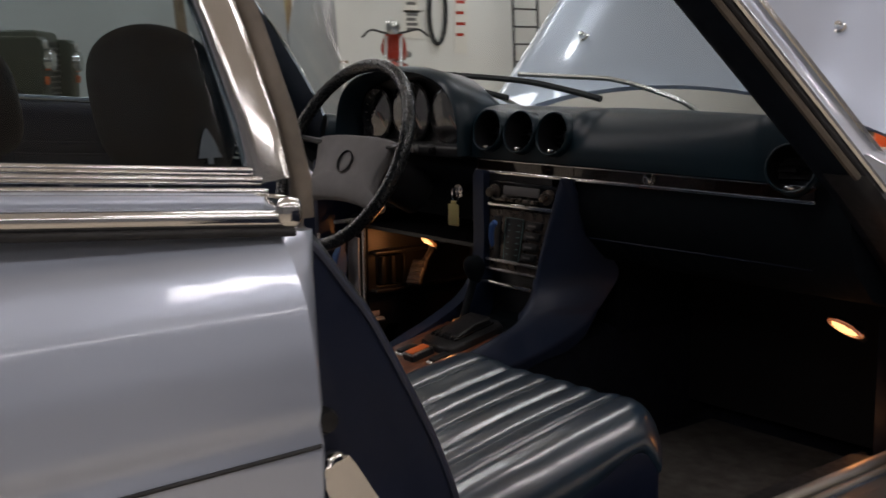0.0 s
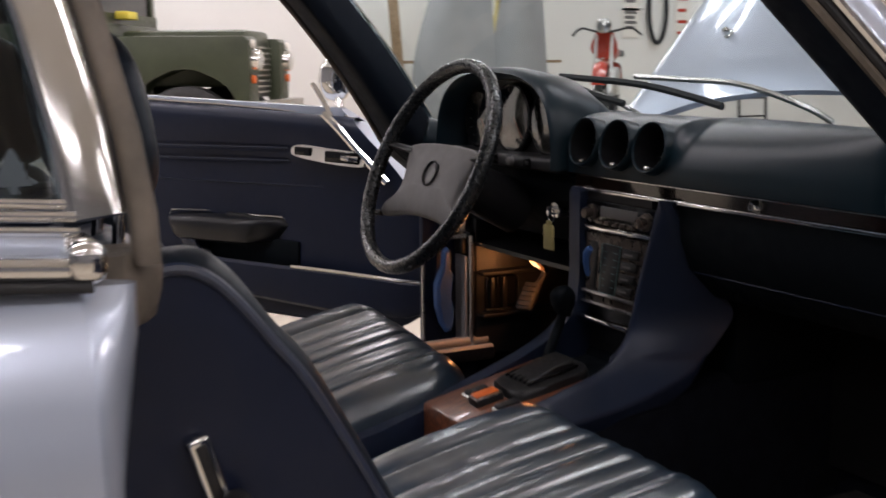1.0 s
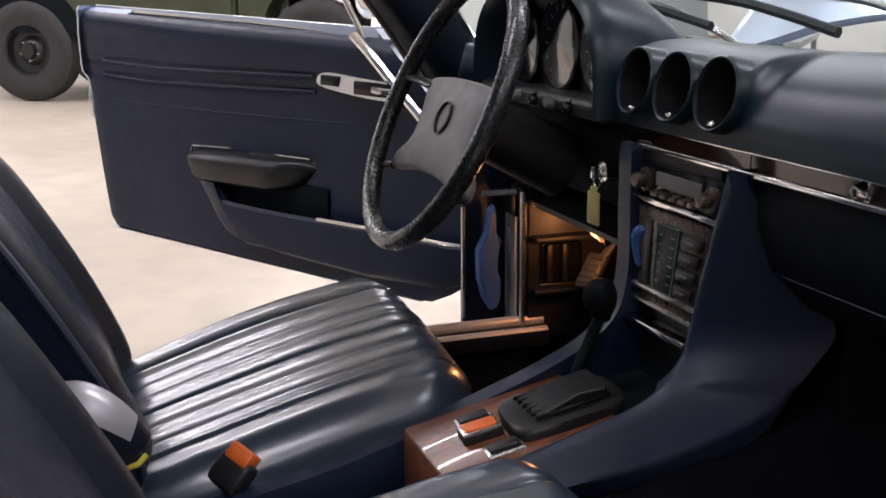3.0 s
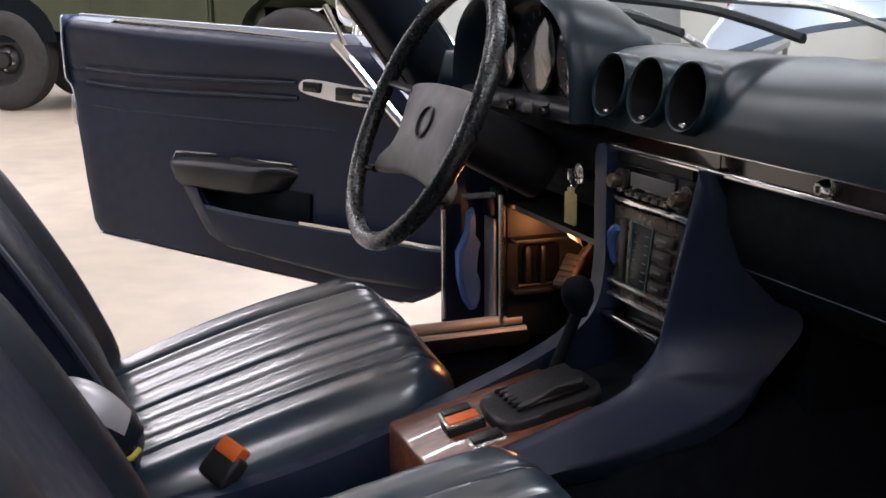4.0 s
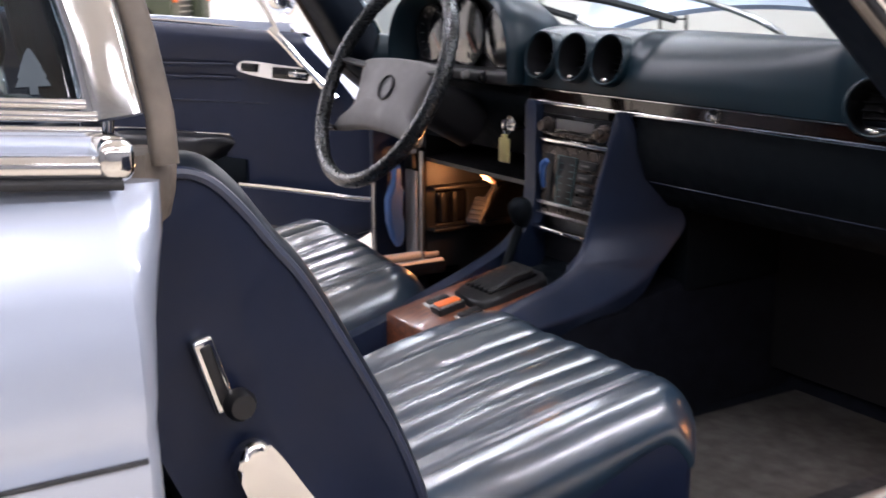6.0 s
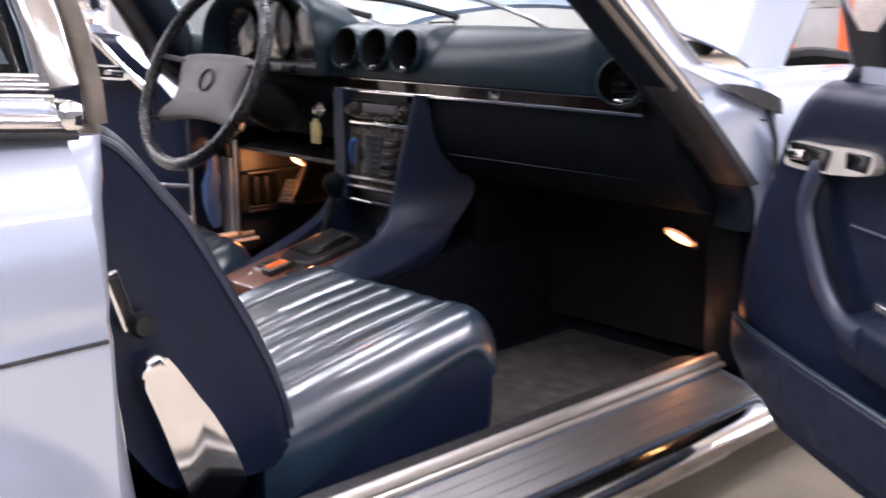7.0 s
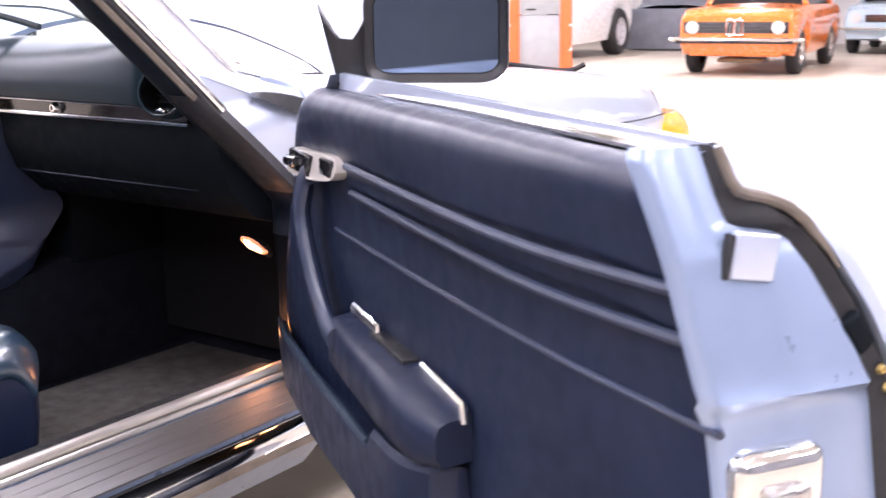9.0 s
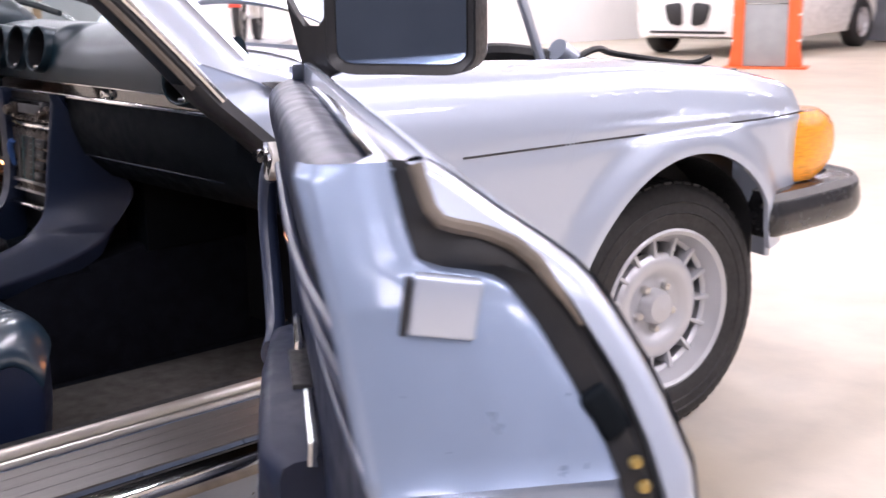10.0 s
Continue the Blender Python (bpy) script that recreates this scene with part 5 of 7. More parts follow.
# ---- seats ----
def seat(cx, sg, label, low=0.462, rise=0.072):
    """Pleated leather seat. sg: the side of its outer flank."""
    W, D0, D1 = (0.258 if sg > 0 else 0.250), -0.735, (-0.215 if sg > 0 else -0.190)

    def top(u, v):
        a = u * 2 - 1
        b = abs(a)
        x = cx + a * W * (1 - 0.07 * (1 - v) ** 3)
        y = lerp(D0, D1, v)
        z = low + rise * v + 0.012 * math.sin(v * math.pi)
        z += 0.020 * sstep(0.50, 0.74, b) + (0.006 * (1 - a * a) - 0.022 * a if sg < 0 else 0.0)
        if b < 0.63:
            ph = (a + 0.63) / 1.26 * 6
            z += (0.0135 if sg > 0 else 0.0105) * abs(math.sin(math.pi * ph)) ** (0.36 if sg > 0 else 0.22) * sstep(0, 0.1, v) * (1 - 0.15 * v)
        z -= 0.008 * math.exp(-((b - 0.635) / 0.014) ** 2)
        z -= 0.044 * max(0, (b - 0.80) / 0.20) ** 2.4
        z -= 0.058 * max(0, (v - 0.86) / 0.14) ** 2.2
        z += 0.004 * noise.noise(V(x * 7, y * 4, cx * 7)) + 0.0032 * noise.noise(V(x * 18, y * 30, 3 + cx)) * max(0, noise.noise(V(x * 6, y * 6, 9)))
        y += -0.014 * a * a * v - 0.045 * b ** 6 * v
        return V(x, y, z)
    bm = B()
    g = sheet(bm, top, 120, 44)
    rim = [g[i][0] for i in range(121)] + [g[120][j] for j in range(1, 45)] + [g[i][44] for i in range(119, -1, -1)] + [g[0][j] for j in range(43, 0, -1)]
    prev = rim
    n = len(rim)
    for ins, dz in ((1.004, -0.010), (0.998, -0.018), (0.985, -0.022)):
        ring = [bm.verts.new((cx + (v.co.x - cx) * ins, (v.co.y + 0.47) * ins - 0.47, v.co.z + dz * (1 + 2.2 * sstep(0.3, 1.0, sg * (cx - v.co.x) / W) + 3.4 * sstep(0.6, 1.0, sg * (v.co.x - cx) / W) * sstep(D1 - 0.05, D0, v.co.y)))) for v in rim]
        for i in range(n):
            bm.faces.new((prev[i], prev[(i + 1) % n], ring[(i + 1) % n], ring[i]))
        prev = ring
    base = [v.co.copy() for v in prev]
    bm.faces.new(prev)
    s = part("car_seat", bm, LEATHER, car, label, sharp=60)
    # navy skirt under the cushion
    bm = B()
    rings = []
    for z, ins, ya in ((None, 1.0, 0.0), (0.40, 1.002, 0.0), (0.35, 0.998, 0.012), (0.31, 0.99, 0.03), (0.27, 0.98, 0.05)):
        rings.append([V(cx + (p.x - cx) * ins, p.y - ya * max(0, p.y + 0.47) * 2.0, (p.z + 0.004) if z is None else z) for p in base])
    loft(bm, rings, True, False)
    part("seat_skirt", bm, VINYL, s, "flat navy seat skirt", sharp=60)
    bm = B()
    box(bm, cx - 0.22, cx + 0.22, -0.70, -0.32, 0.25, 0.30, 0.01)
    part("seat_rail", bm, BLACK, s)
    # backrest: rounded slab with side flanks
    edge = curve2([(-0.693, 0.440), (-0.702, 0.495), (-0.744, 0.600), (-0.834, 0.764), (-0.880, 0.826), (-0.918, 0.874), (-0.947, 0.900), (-0.976, 0.909), (-1.010, 0.902)], 5)
    side = edge + curve2([(-1.010, 0.902), (-1.050, 0.865), (-1.052, 0.76), (-1.00, 0.60), (-0.93, 0.47), (-0.87, 0.415), (-0.76, 0.405)], 5)[1:]
    side = side + curve2([(-0.76, 0.405), (-0.705, 0.41), (-0.693, 0.440)], 3)[1:-1]
    bm = B()
    prism(bm, side, "x", cx - 0.248, cx + 0.248, 0.012, 4)
    back = part("backrest", bm, VINYL, s, "navy vinyl seat back shell", sharp=50)

    for e in (-1, 1):
        bm = B()
        tube(bm, [V(cx + e * 0.247, y + 0.002, z + 0.002) for y, z in edge[2:]], 0.0065, 8)
        part("seam_roll", bm, PIPING, back, "rolled leather seam along the seat back")
    # cushion: pleats sunk between two tall bolsters, running over the top
    way = curve2([(0.98, 0.05), (0.96, 0.20), (0.88, 0.45), (0.80, 0.60), (0.78, 0.63), (0.70, 0.72), (0.45, 0.90), (0.10, 1.0), (-0.25, 0.97)], 5)
    run = [p + q for p, q in zip(edge, way)]

    def face(u, v):
        a = u * 2 - 1
        b = abs(a)
        k = min(v * (len(run) - 1), len(run) - 1.001)
        y, z, ny, nz = [lerp(p, q, k % 1) for p, q in zip(run[int(k)], run[int(k) + 1])]
        tall = sstep(0, 0.12, v) * (1 - 0.55 * sstep(0.72, 0.95, v))
        out = lerp(-0.010, 0.024 * tall, sstep(0.52, 0.74, b)) - 0.010 * (1 - sstep(0.5, 0.6, b)) * tall
        out = out * math.sqrt(max(0, 1 - max(0, (b - 0.80) / 0.20) ** 2)) if b > 0.80 else out
        if b < 0.54:
            out += 0.0085 * abs(math.sin(math.pi * (a + 0.54) / 1.08 * 6)) ** 0.5
        out += 0.003 * noise.noise(V(a * 3, v * 9, cx * 5)) * sstep(1.0, 0.8, b)
        return V(cx + a * 0.249, y + out * ny, z + out * nz)
    bm = B()
    sheet(bm, face, 96, 48)
    # darker than the seat leather: shade on the backrest is set by colour
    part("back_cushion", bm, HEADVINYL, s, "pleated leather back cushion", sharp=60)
    # headrest
    bm = B()
    rings = []
    for k in range(29):
        t = k / 28
        z = lerp(0.940, 1.158, 0.5 - 0.5 * math.cos(math.pi * t))
        t = (z - 0.940) / 0.218
        f = (1 - abs(2 * t - 1) ** 3.2) ** 0.5 if 0 < t < 1 else 0.25
        rings.append([V(cx + 0.150 * f * math.copysign(abs(math.cos(q)) ** 0.6, math.cos(q)), -0.985 - 0.035 * t + 0.055 * f * math.copysign(abs(math.sin(q)) ** 0.8, math.sin(q)), z) for q in [2 * math.pi * i / 36 for i in range(36)]])
    loft(bm, rings, True, True)
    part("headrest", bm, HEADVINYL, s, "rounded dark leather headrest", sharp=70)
    for e in (-0.06, 0.06):
        bm = B()
        cyl(bm, (cx + e, -0.99, 0.90), (cx + e, -0.985, 0.96), 0.007, seg=10)
        part("headrest_post", bm, CHROME, s)
    # recliner lever and chrome hinge cover on the outer flank
    fx = cx + sg * 0.249
    bm = B()
    m = Matrix.Translation((fx + sg * 0.008, -0.951, 0.703)) @ Matrix.Rotation(radians(17), 4, "X")
    box(bm, -0.010, 0.006, -0.0125, 0.0125, -0.044, 0.042, 0.005, 3, m=m)
    lv = part("latch_plate", bm, CHROME, s, "chrome latch plate")
    bm = B()
    box(bm, 0.0055, 0.0075, -0.0055, 0.0065, -0.034, 0.034, 0.002, m=m)
    lathe(bm, [(0.0, 0.022), (0.013, 0.021), (0.017, 0.014), (0.017, 0.004), (0.013, 0.0)], Matrix.Translation((fx + sg * 0.010, -0.928, 0.669)) @ Matrix.Rotation(radians(90 * sg), 4, "Y"), 20)
    part("latch_knob", bm, BLACK, lv)
    bm = B()
    cov = curve2([(-0.938, 0.597), (-0.928, 0.620), (-0.907, 0.626), (-0.888, 0.606), (-0.860, 0.562), (-0.834, 0.522), (-0.804, 0.462), (-0.790, 0.415), (-0.800, 0.392), (-0.862, 0.392), (-0.888, 0.450), (-0.912, 0.525), (-0.938, 0.597)], 4)[:-1]
    prism(bm, cov, "x", fx, fx + sg * 0.028, 0.010, 4)
    part("hinge_cover", bm, CHROME, s, "large polished chrome hinge cover")
    return s


seat(0.350, 1, "blue-black pleated leather passenger seat", 0.443, 0.100)
seat(-0.430, -1, "blue-black pleated leather driver seat", 0.414, 0.138)
# belt buckles, leaning beside the seats
for x, y, z, rx, ry, rz, on in ((-0.198, -0.560, 0.452, -38, 20, 35, True), (0.075, -0.605, 0.440, -35, -25, 30, False)):
    m = pose(x, y, z, rx, ry, rz)
    bm = B()
    box(bm, -0.027, 0.027, -0.016, 0.016, -0.046 if on else -0.060, 0.004, 0.007, 3, m=m)
    bk = part("belt_buckle", bm, BLACK, car, "black belt buckle with orange release button" if on else "black belt buckle with a bright tongue slot")
    bm = B()
    box(bm, -0.020, 0.020, -0.0185, 0.010, -0.006, 0.018, 0.003, m=m)
    part("release_button", bm, ORANGE if on else STEEL, bk)


# ---- doors ----
def door(m, sg, label):
    """Built flat: u along the door from its hinge, w outwards, z up."""
    def P(u, w, z):
        return V(u, sg * w, z)

    def outw(z, u=1.0):
        w = interp(z, [(0.40, 0.190), (0.50, 0.210), (0.65, 0.225), (0.78, 0.2235), (0.805, 0.221), (0.838, 0.2085), (0.856, 0.2005), (0.872, 0.192), (0.890, 0.1815),
                       (0.907, 0.170), (0.918, 0.159), (0.928, 0.146), (0.938, 0.131), (0.946, 0.119), (0.955, 0.107), (0.963, 0.096), (0.970, 0.086), (0.975, 0.077)])
        return w * lerp(0.80, 1.0, min(1, u / 1.1))
    # shell
    def front_u(z):
        return interp(z, [(0.40, 0.16), (0.43, 0.10), (0.475, 0.035), (0.56, 0.005), (0.66, 0.030), (0.75, 0.078), (0.865, 0.176), (0.95, 0.27), (0.975, 0.30)])
    UE = 1.205

    def end_u(z):
        if sg < 0:
            return interp(z, [(0.40, 1.200), (0.43, 1.225), (0.55, 1.25), (0.70, 1.275), (0.82, 1.290), (0.90, 1.280), (0.985, 1.255)])
        return interp(z, [(0.42, 1.265), (0.60, 1.255), (0.80, 1.224), (0.90, 1.195), (0.985, 1.163)])

    def in_w(z):
        return interp(z, [(0.42, 0.052), (0.60, 0.052), (0.777, 0.047), (0.80, 0.036), (0.85, 0.028), (0.89, 0.022), (0.925, 0.015), (0.967, 0.006), (0.976, 0.010)])

    def seal_in(z):
        return interp(z, [(0.42, 0.165), (0.60, 0.183), (0.79, 0.176), (0.822, 0.165), (0.855, 0.149), (0.888, 0.131), (0.908, 0.116), (0.914, 0.106), (0.918, 0.080), (0.923, 0.067), (0.94, 0.062), (0.976, 0.055)])

    def seal_out(z):
        return interp(z, [(0.42, 0.180), (0.60, 0.205), (0.788, 0.199), (0.82, 0.191), (0.856, 0.177), (0.899, 0.152), (0.922, 0.136), (0.932, 0.124), (0.939, 0.108), (0.944, 0.085), (0.952, 0.079), (0.976, 0.072)])
    ZT = 0.975
    zs = [lerp(0.40, 0.78, k / 10) for k in range(10)] + [lerp(0.78, 0.88, k / 12) for k in range(12)] + [lerp(0.88, ZT, k / 38) for k in range(39)]
    bm = B()
    n = 16
    outer = [[P(lerp(front_u(z) + 0.012, end_u(z) - 0.014, i / n), outw(z, lerp(front_u(z), end_u(z), i / n)), z) for i in range(n + 1)] for z in zs]
    loft(bm, outer, False, False)
    fr = [[P(front_u(z) + 0.012, lerp(outw(z, front_u(z)), 0.040, k / 3), z) for k in range(4)] for z in zs]
    loft(bm, fr, False, False)
    z = zs[0]
    loft(bm, [[P(lerp(front_u(z) + 0.012, end_u(z), i / n), lerp(outw(z, lerp(front_u(z), end_u(z), i / n)), 0.038, k), z) for i in range(n + 1)] for k in (0, 1)], False, False)
    # top edge: the skin folds over beside the window slot
    z = zs[-1]
    ends = [front_u(z) + 0.012 + (end_u(z) - front_u(z) - 0.012) * i / n for i in range(n + 1)]
    loft(bm, [[P(q, outw(z, q) - a, z + b) for q in ends] for a, b in ((0.0, 0.0), (0.006, 0.0025), (0.012, 0.001), (0.013, -0.02))], False, False)
    # rolled rim round the end
    loft(bm, [[P(end_u(z) - 0.014, outw(z), z), P(end_u(z) - 0.006, outw(z) - 0.001, z), P(end_u(z) + 0.001, outw(z) - 0.004, z), P(end_u(z) + 0.005, outw(z) - 0.008, z), P(end_u(z) + 0.006, outw(z) - 0.012, z), P(end_u(z) + 0.006, seal_out(z) - 0.001, z), P(end_u(z) - 0.014, seal_out(z) - 0.002, z)] for z in zs], False, False)
    bmesh.ops.remove_doubles(bm, verts=bm.verts[:], dist=0.0006)
    d = part("door", bm, PAINT, car, label, sharp=40)
    d.matrix_local = m
    # shut face at the rear end, stepped back below its fold
    def eu(z):
        return end_u(z) + 0.005 - 0.008 * sstep(0.802, 0.796, z) + 0.003 * math.exp(-((z - 0.802) / 0.004) ** 2)
    bm = B()
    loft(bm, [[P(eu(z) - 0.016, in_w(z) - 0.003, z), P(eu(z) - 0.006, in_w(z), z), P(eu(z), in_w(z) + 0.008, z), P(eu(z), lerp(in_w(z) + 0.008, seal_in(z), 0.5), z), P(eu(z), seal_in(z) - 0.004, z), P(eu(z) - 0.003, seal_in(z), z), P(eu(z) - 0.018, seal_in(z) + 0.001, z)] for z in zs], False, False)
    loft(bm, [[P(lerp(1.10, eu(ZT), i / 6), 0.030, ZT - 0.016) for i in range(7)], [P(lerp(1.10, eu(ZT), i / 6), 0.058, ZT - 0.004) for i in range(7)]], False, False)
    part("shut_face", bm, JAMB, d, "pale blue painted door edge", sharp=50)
    bm = B()
    loft(bm, [[P(end_u(z) - 0.006, seal_in(z) - 0.001, z), P(end_u(z) - 0.003, lerp(seal_in(z), seal_out(z), 0.3), z), P(end_u(z) + 0.003, lerp(seal_in(z), seal_out(z), 0.62), z), P(end_u(z) - 0.004, seal_out(z) - 0.002, z)] for z in zs], False, False)
    part("seal_channel", bm, RUBBER, d, "black rubber door seal", sharp=60)
    bm = B()
    tube(bm, [P(end_u(z) + 0.004, seal_out(z) - 0.003, z - 0.002) for z in zs if z > 0.885], [0.0012 + 0.0034 * sstep(0.885, 0.925, z) for z in zs if z > 0.885], 8)
    part("weatherstrip", bm, RUBBERTAN, d, "aged rubber seal lip")
    bm = B()
    q = end_u(0.89)
    tile = pose(q + 0.006, sg * 0.079, 0.901, sg * -9, 0, 0)
    box(bm, -0.006, 0.0050, -0.0185, 0.0185, -0.017, 0.017, 0.003, 3, m=tile)
    part("buffer_tile", bm, PAINT, d, "pale plastic buffer tile")
    bm = B()
    box(bm, -0.006, 0.0035, -0.0225, -0.0195, -0.018, 0.014, 0.001, m=tile) if sg > 0 else box(bm, -0.006, 0.0035, 0.0195, 0.0225, -0.018, 0.014, 0.001, m=tile)
    part("tile_gap", bm, RUBBER, d)
    # seal clip and its two brass screws
    bm = B()
    z = 0.838
    w = sg * lerp(seal_in(z), seal_out(z), 0.35)
    box(bm, -0.006, 0.005, -0.009, 0.009, -0.016, 0.016, 0.004, 3, m=pose(end_u(z), w, z, sg * 34, 0, 0))
    clip = part("seal_clip", bm, MATTE, d, "dark clip on the door seal")
    for z in (0.812, 0.799):
        bm = B()
        lathe(bm, [(0.0, 0.004), (0.003, 0.0036), (0.0042, 0.0015), (0.0044, 0.0)], pose(end_u(z) + 0.0035, sg * lerp(seal_in(z), seal_out(z), 0.5), z, 0, 90, 0), 10)
        part("screw", bm, BRASS, clip)
    bm = B()
    UL = UE if sg > 0 else 1.258
    box(bm, UL + 0.005, UL + 0.036, min(sg * 0.050, sg * 0.128), max(sg * 0.050, sg * 0.128), 0.680, 0.770, 0.014, 4)
    lt = part("lock_plate", bm, CHROME, d, "chrome door lock plate")
    bm = B()
    box(bm, UL + 0.030, UL + 0.046, min(sg * 0.070, sg * 0.105), max(sg * 0.070, sg * 0.105), 0.715, 0.745, 0.004)
    part("lock_bolt", bm, STEEL, lt)
    # upholstered card: padded top roll and flat lower panel
    ro = [(0.034, 0.60), (0.030, 0.78), (0.022, 0.84), (0.012, 0.89), (0.009, 0.925), (0.014, 0.942), (0.024, 0.951), (0.040, 0.955), (0.056, 0.952), (0.066, 0.944)]

    ro = curve2(ro, 5)

    def droop(q):
        return 0.0 if sg > 0 else 0.006 + 0.045 * (q - 0.5)

    def card(u, v):
        z0 = 0.405
        k = v * 1.0
        if k < 0.45:
            w, z = 0.034, lerp(z0, 0.60, k / 0.45)
        else:
            q = (k - 0.45) / 0.55 * (len(ro) - 1)
            i = min(int(q), len(ro) - 2)
            w, z = lerp(ro[i][0], ro[i + 1][0], q - i), lerp(ro[i][1], ro[i + 1][1], q - i)
        uu = lerp(front_u(min(z, 0.95)) - 0.004, end_u(z) - 0.010, u)
        z += 0.008 * u * sstep(0.5, 0.95, z)
        wob = 0.002 * noise.noise(V(uu * 4, z * 5, sg)) * sstep(0.4, 0.9, z)
        edge = 0.006 * (sstep(0.975, 1, u) + sstep(0.03, 0, u)) + 0.010 * sstep(0.78, 1.18, uu) ** 1.5 * sstep(0.96, 0.90, z)
        for za, zb in ((0.868, 0.877), (0.833, 0.841)):
            if uu > 0.46:
                w += (0.0045 if sg > 0 else 0.0032) * math.exp(-((z - (lerp(za, zb, sstep(0.8, 1.18, uu)) - droop(uu))) / 0.006) ** 2)
        return P(uu, w + wob + edge, z)
    bm = B()
    sheet(bm, card, 60, 240)
    c = part("door_card", bm, VINYL, d, "navy vinyl door card with padded top", sharp=60)
    # piping rolls and seam
    for nm, mat, r, line in (("piping", PIPING, 0.0052, [(0.462, 0.0135, 0.869), (0.80, 0.0115, 0.8675), (1.0, 0.0145, 0.870), (1.165, 0.0245, 0.8775), (1.194, 0.0300, 0.8790)]),
                             ("piping", PIPING, 0.0052, [(0.462, 0.0205, 0.834), (0.80, 0.0185, 0.833), (1.0, 0.0215, 0.834), (1.180, 0.0325, 0.8415), (1.202, 0.0375, 0.8425)]),
                             ("seam", PIPING, 0.0032, [(0.36, 0.0285, 0.768), (0.70, 0.0285, 0.770), (1.0, 0.0335, 0.774), (1.205, 0.0425, 0.781), (1.218, 0.0450, 0.782)])):
        bm = B()
        tube(bm, smooth_line([P(a, b + (0 if sg > 0 else 0.0012), c - droop(a)) for a, b, c in line], 8), r if sg > 0 else r * 0.62, 8)
        part(nm, bm, mat if sg > 0 else VINYL, c)
    # bright strip on the door's top edge
    bm = B()
    tube(bm, [P(0.30, 0.060, 0.955), P(0.70, 0.060, 0.964), P(1.15, 0.058, 0.966)], 0.005, 8)
    ch = part("glass_channel", bm, CHROME, d)
    bm = B()
    tube(bm, [P(0.30, 0.070, 0.950), P(0.70, 0.071, 0.958), P(1.14, 0.068, 0.962)], 0.008, 8)
    part("slot_rubber", bm, RUBBER, ch)
    # chrome corner line where the quarter frame sits
    if sg < 0:
        bm = B()
        tube(bm, smooth_line([P(0.345, 0.006, 0.962), P(0.30, 0.006, 0.927), P(0.24, 0.008, 0.872), P(0.155, 0.012, 0.796)], 4), 0.0105, 8)
        tube(bm, [P(0.340, 0.04, 0.950), P(0.37, 0.05, 0.985), P(0.415, 0.06, 1.035)], 0.007, 8)
        part("corner_trim", bm, CHROME, d, "polished quarter light frame")
    # inside handle
    bm = B()
    hp = curve2([(0.215, 0.842), (0.224, 0.866), (0.30, 0.870), (0.40, 0.876), (0.437, 0.872), (0.441, 0.852), (0.400, 0.842), (0.30, 0.833), (0.225, 0.832), (0.215, 0.842)], 3)[:-1]
    lo = [bm.verts.new(P(u, 0.020, z)) for u, z in hp]
    hi = [bm.verts.new(P(u, 0.008 - 0.25 * (0.876 - z), z)) for u, z in hp]
    for i in range(len(hp)):
        j = (i + 1) % len(hp)
        bm.faces.new((lo[i], lo[j], hi[j], hi[i]))
    bm.faces.new(hi)
    hb = part("handle_plate", bm, SATIN, d, "chrome inside handle plate")
    bm = B()
    box(bm, 0.229, 0.336, min(sg * -0.002, sg * 0.010), max(sg * -0.002, sg * 0.010), 0.8365, 0.8670, 0.003)
    part("handle_recess", bm, GLOSSBLACK, hb)
    bm = B()
    box(bm, 0.377, 0.432, min(sg * 0.001, sg * 0.010), max(sg * 0.001, sg * 0.010), 0.8475, 0.8715, 0.003)
    part("handle_recess", bm, GLOSSBLACK, hb)
    bm = B()
    tube(bm, [P(0.234, -0.004, 0.851), P(0.25, -0.012, 0.852), P(0.280, -0.006, 0.853)], 0.0045, 8, flat=1.6)
    part("release_lever", bm, CHROME, hb)
    # armrest with pull
    du = 0.0 if sg > 0 else 0.045
    secs = [(0.350, 0.016, 0.590, 0.640), (0.42, 0.042, 0.592, 0.662), (0.55, 0.054, 0.596, 0.667), (0.68, 0.060, 0.594, 0.664), (0.785, 0.062, 0.596, 0.660), (0.818, 0.044, 0.602, 0.652)]
    if sg < 0:
        secs = [(0.418, 0.006, 0.606, 0.660), (0.455, 0.030, 0.600, 0.666), (0.486, 0.052, 0.594, 0.668), (0.500, 0.058, 0.594, 0.667), (0.56, 0.060, 0.594, 0.665), (0.68, 0.062, 0.590, 0.660), (0.780, 0.062, 0.588, 0.652), (0.806, 0.050, 0.592, 0.648), (0.818, 0.030, 0.598, 0.643)]
    bm = B()
    rings = []
    for u, w, z0, z1 in secs:
        lean = 0.0 if sg > 0 else 0.045 * sstep(0.56, 0.48, u) - 0.030 * sstep(0.70, 0.80, u)
        rings.append([P(u + du + lean * (z1 - b) / (z1 - z0), 0.036 + a, b) for a, b in ((0.0, z0 + 0.004), (-w * 0.80, z0), (-w, z0 + 0.010), (-w, z1 - 0.018), (-w + 0.004, z1 - 0.005), (-w + 0.014, z1), (0.0, z1 + 0.004))])
    loft(bm, rings, True, True)
    part("armrest", bm, VINYL if sg > 0 else GLOSSVINYL, d, "padded navy armrest", sharp=58)
    bm = B()
    grip = smooth_line([P(0.460, -0.006, 0.640), P(0.385, 0.002, 0.648), P(0.325, 0.002, 0.70), P(0.285, 0.000, 0.775), P(0.300, 0.004, 0.830), P(0.315, 0.008, 0.842)], 6)
    tube(bm, grip, 0.0125, 12, flat=1.4)
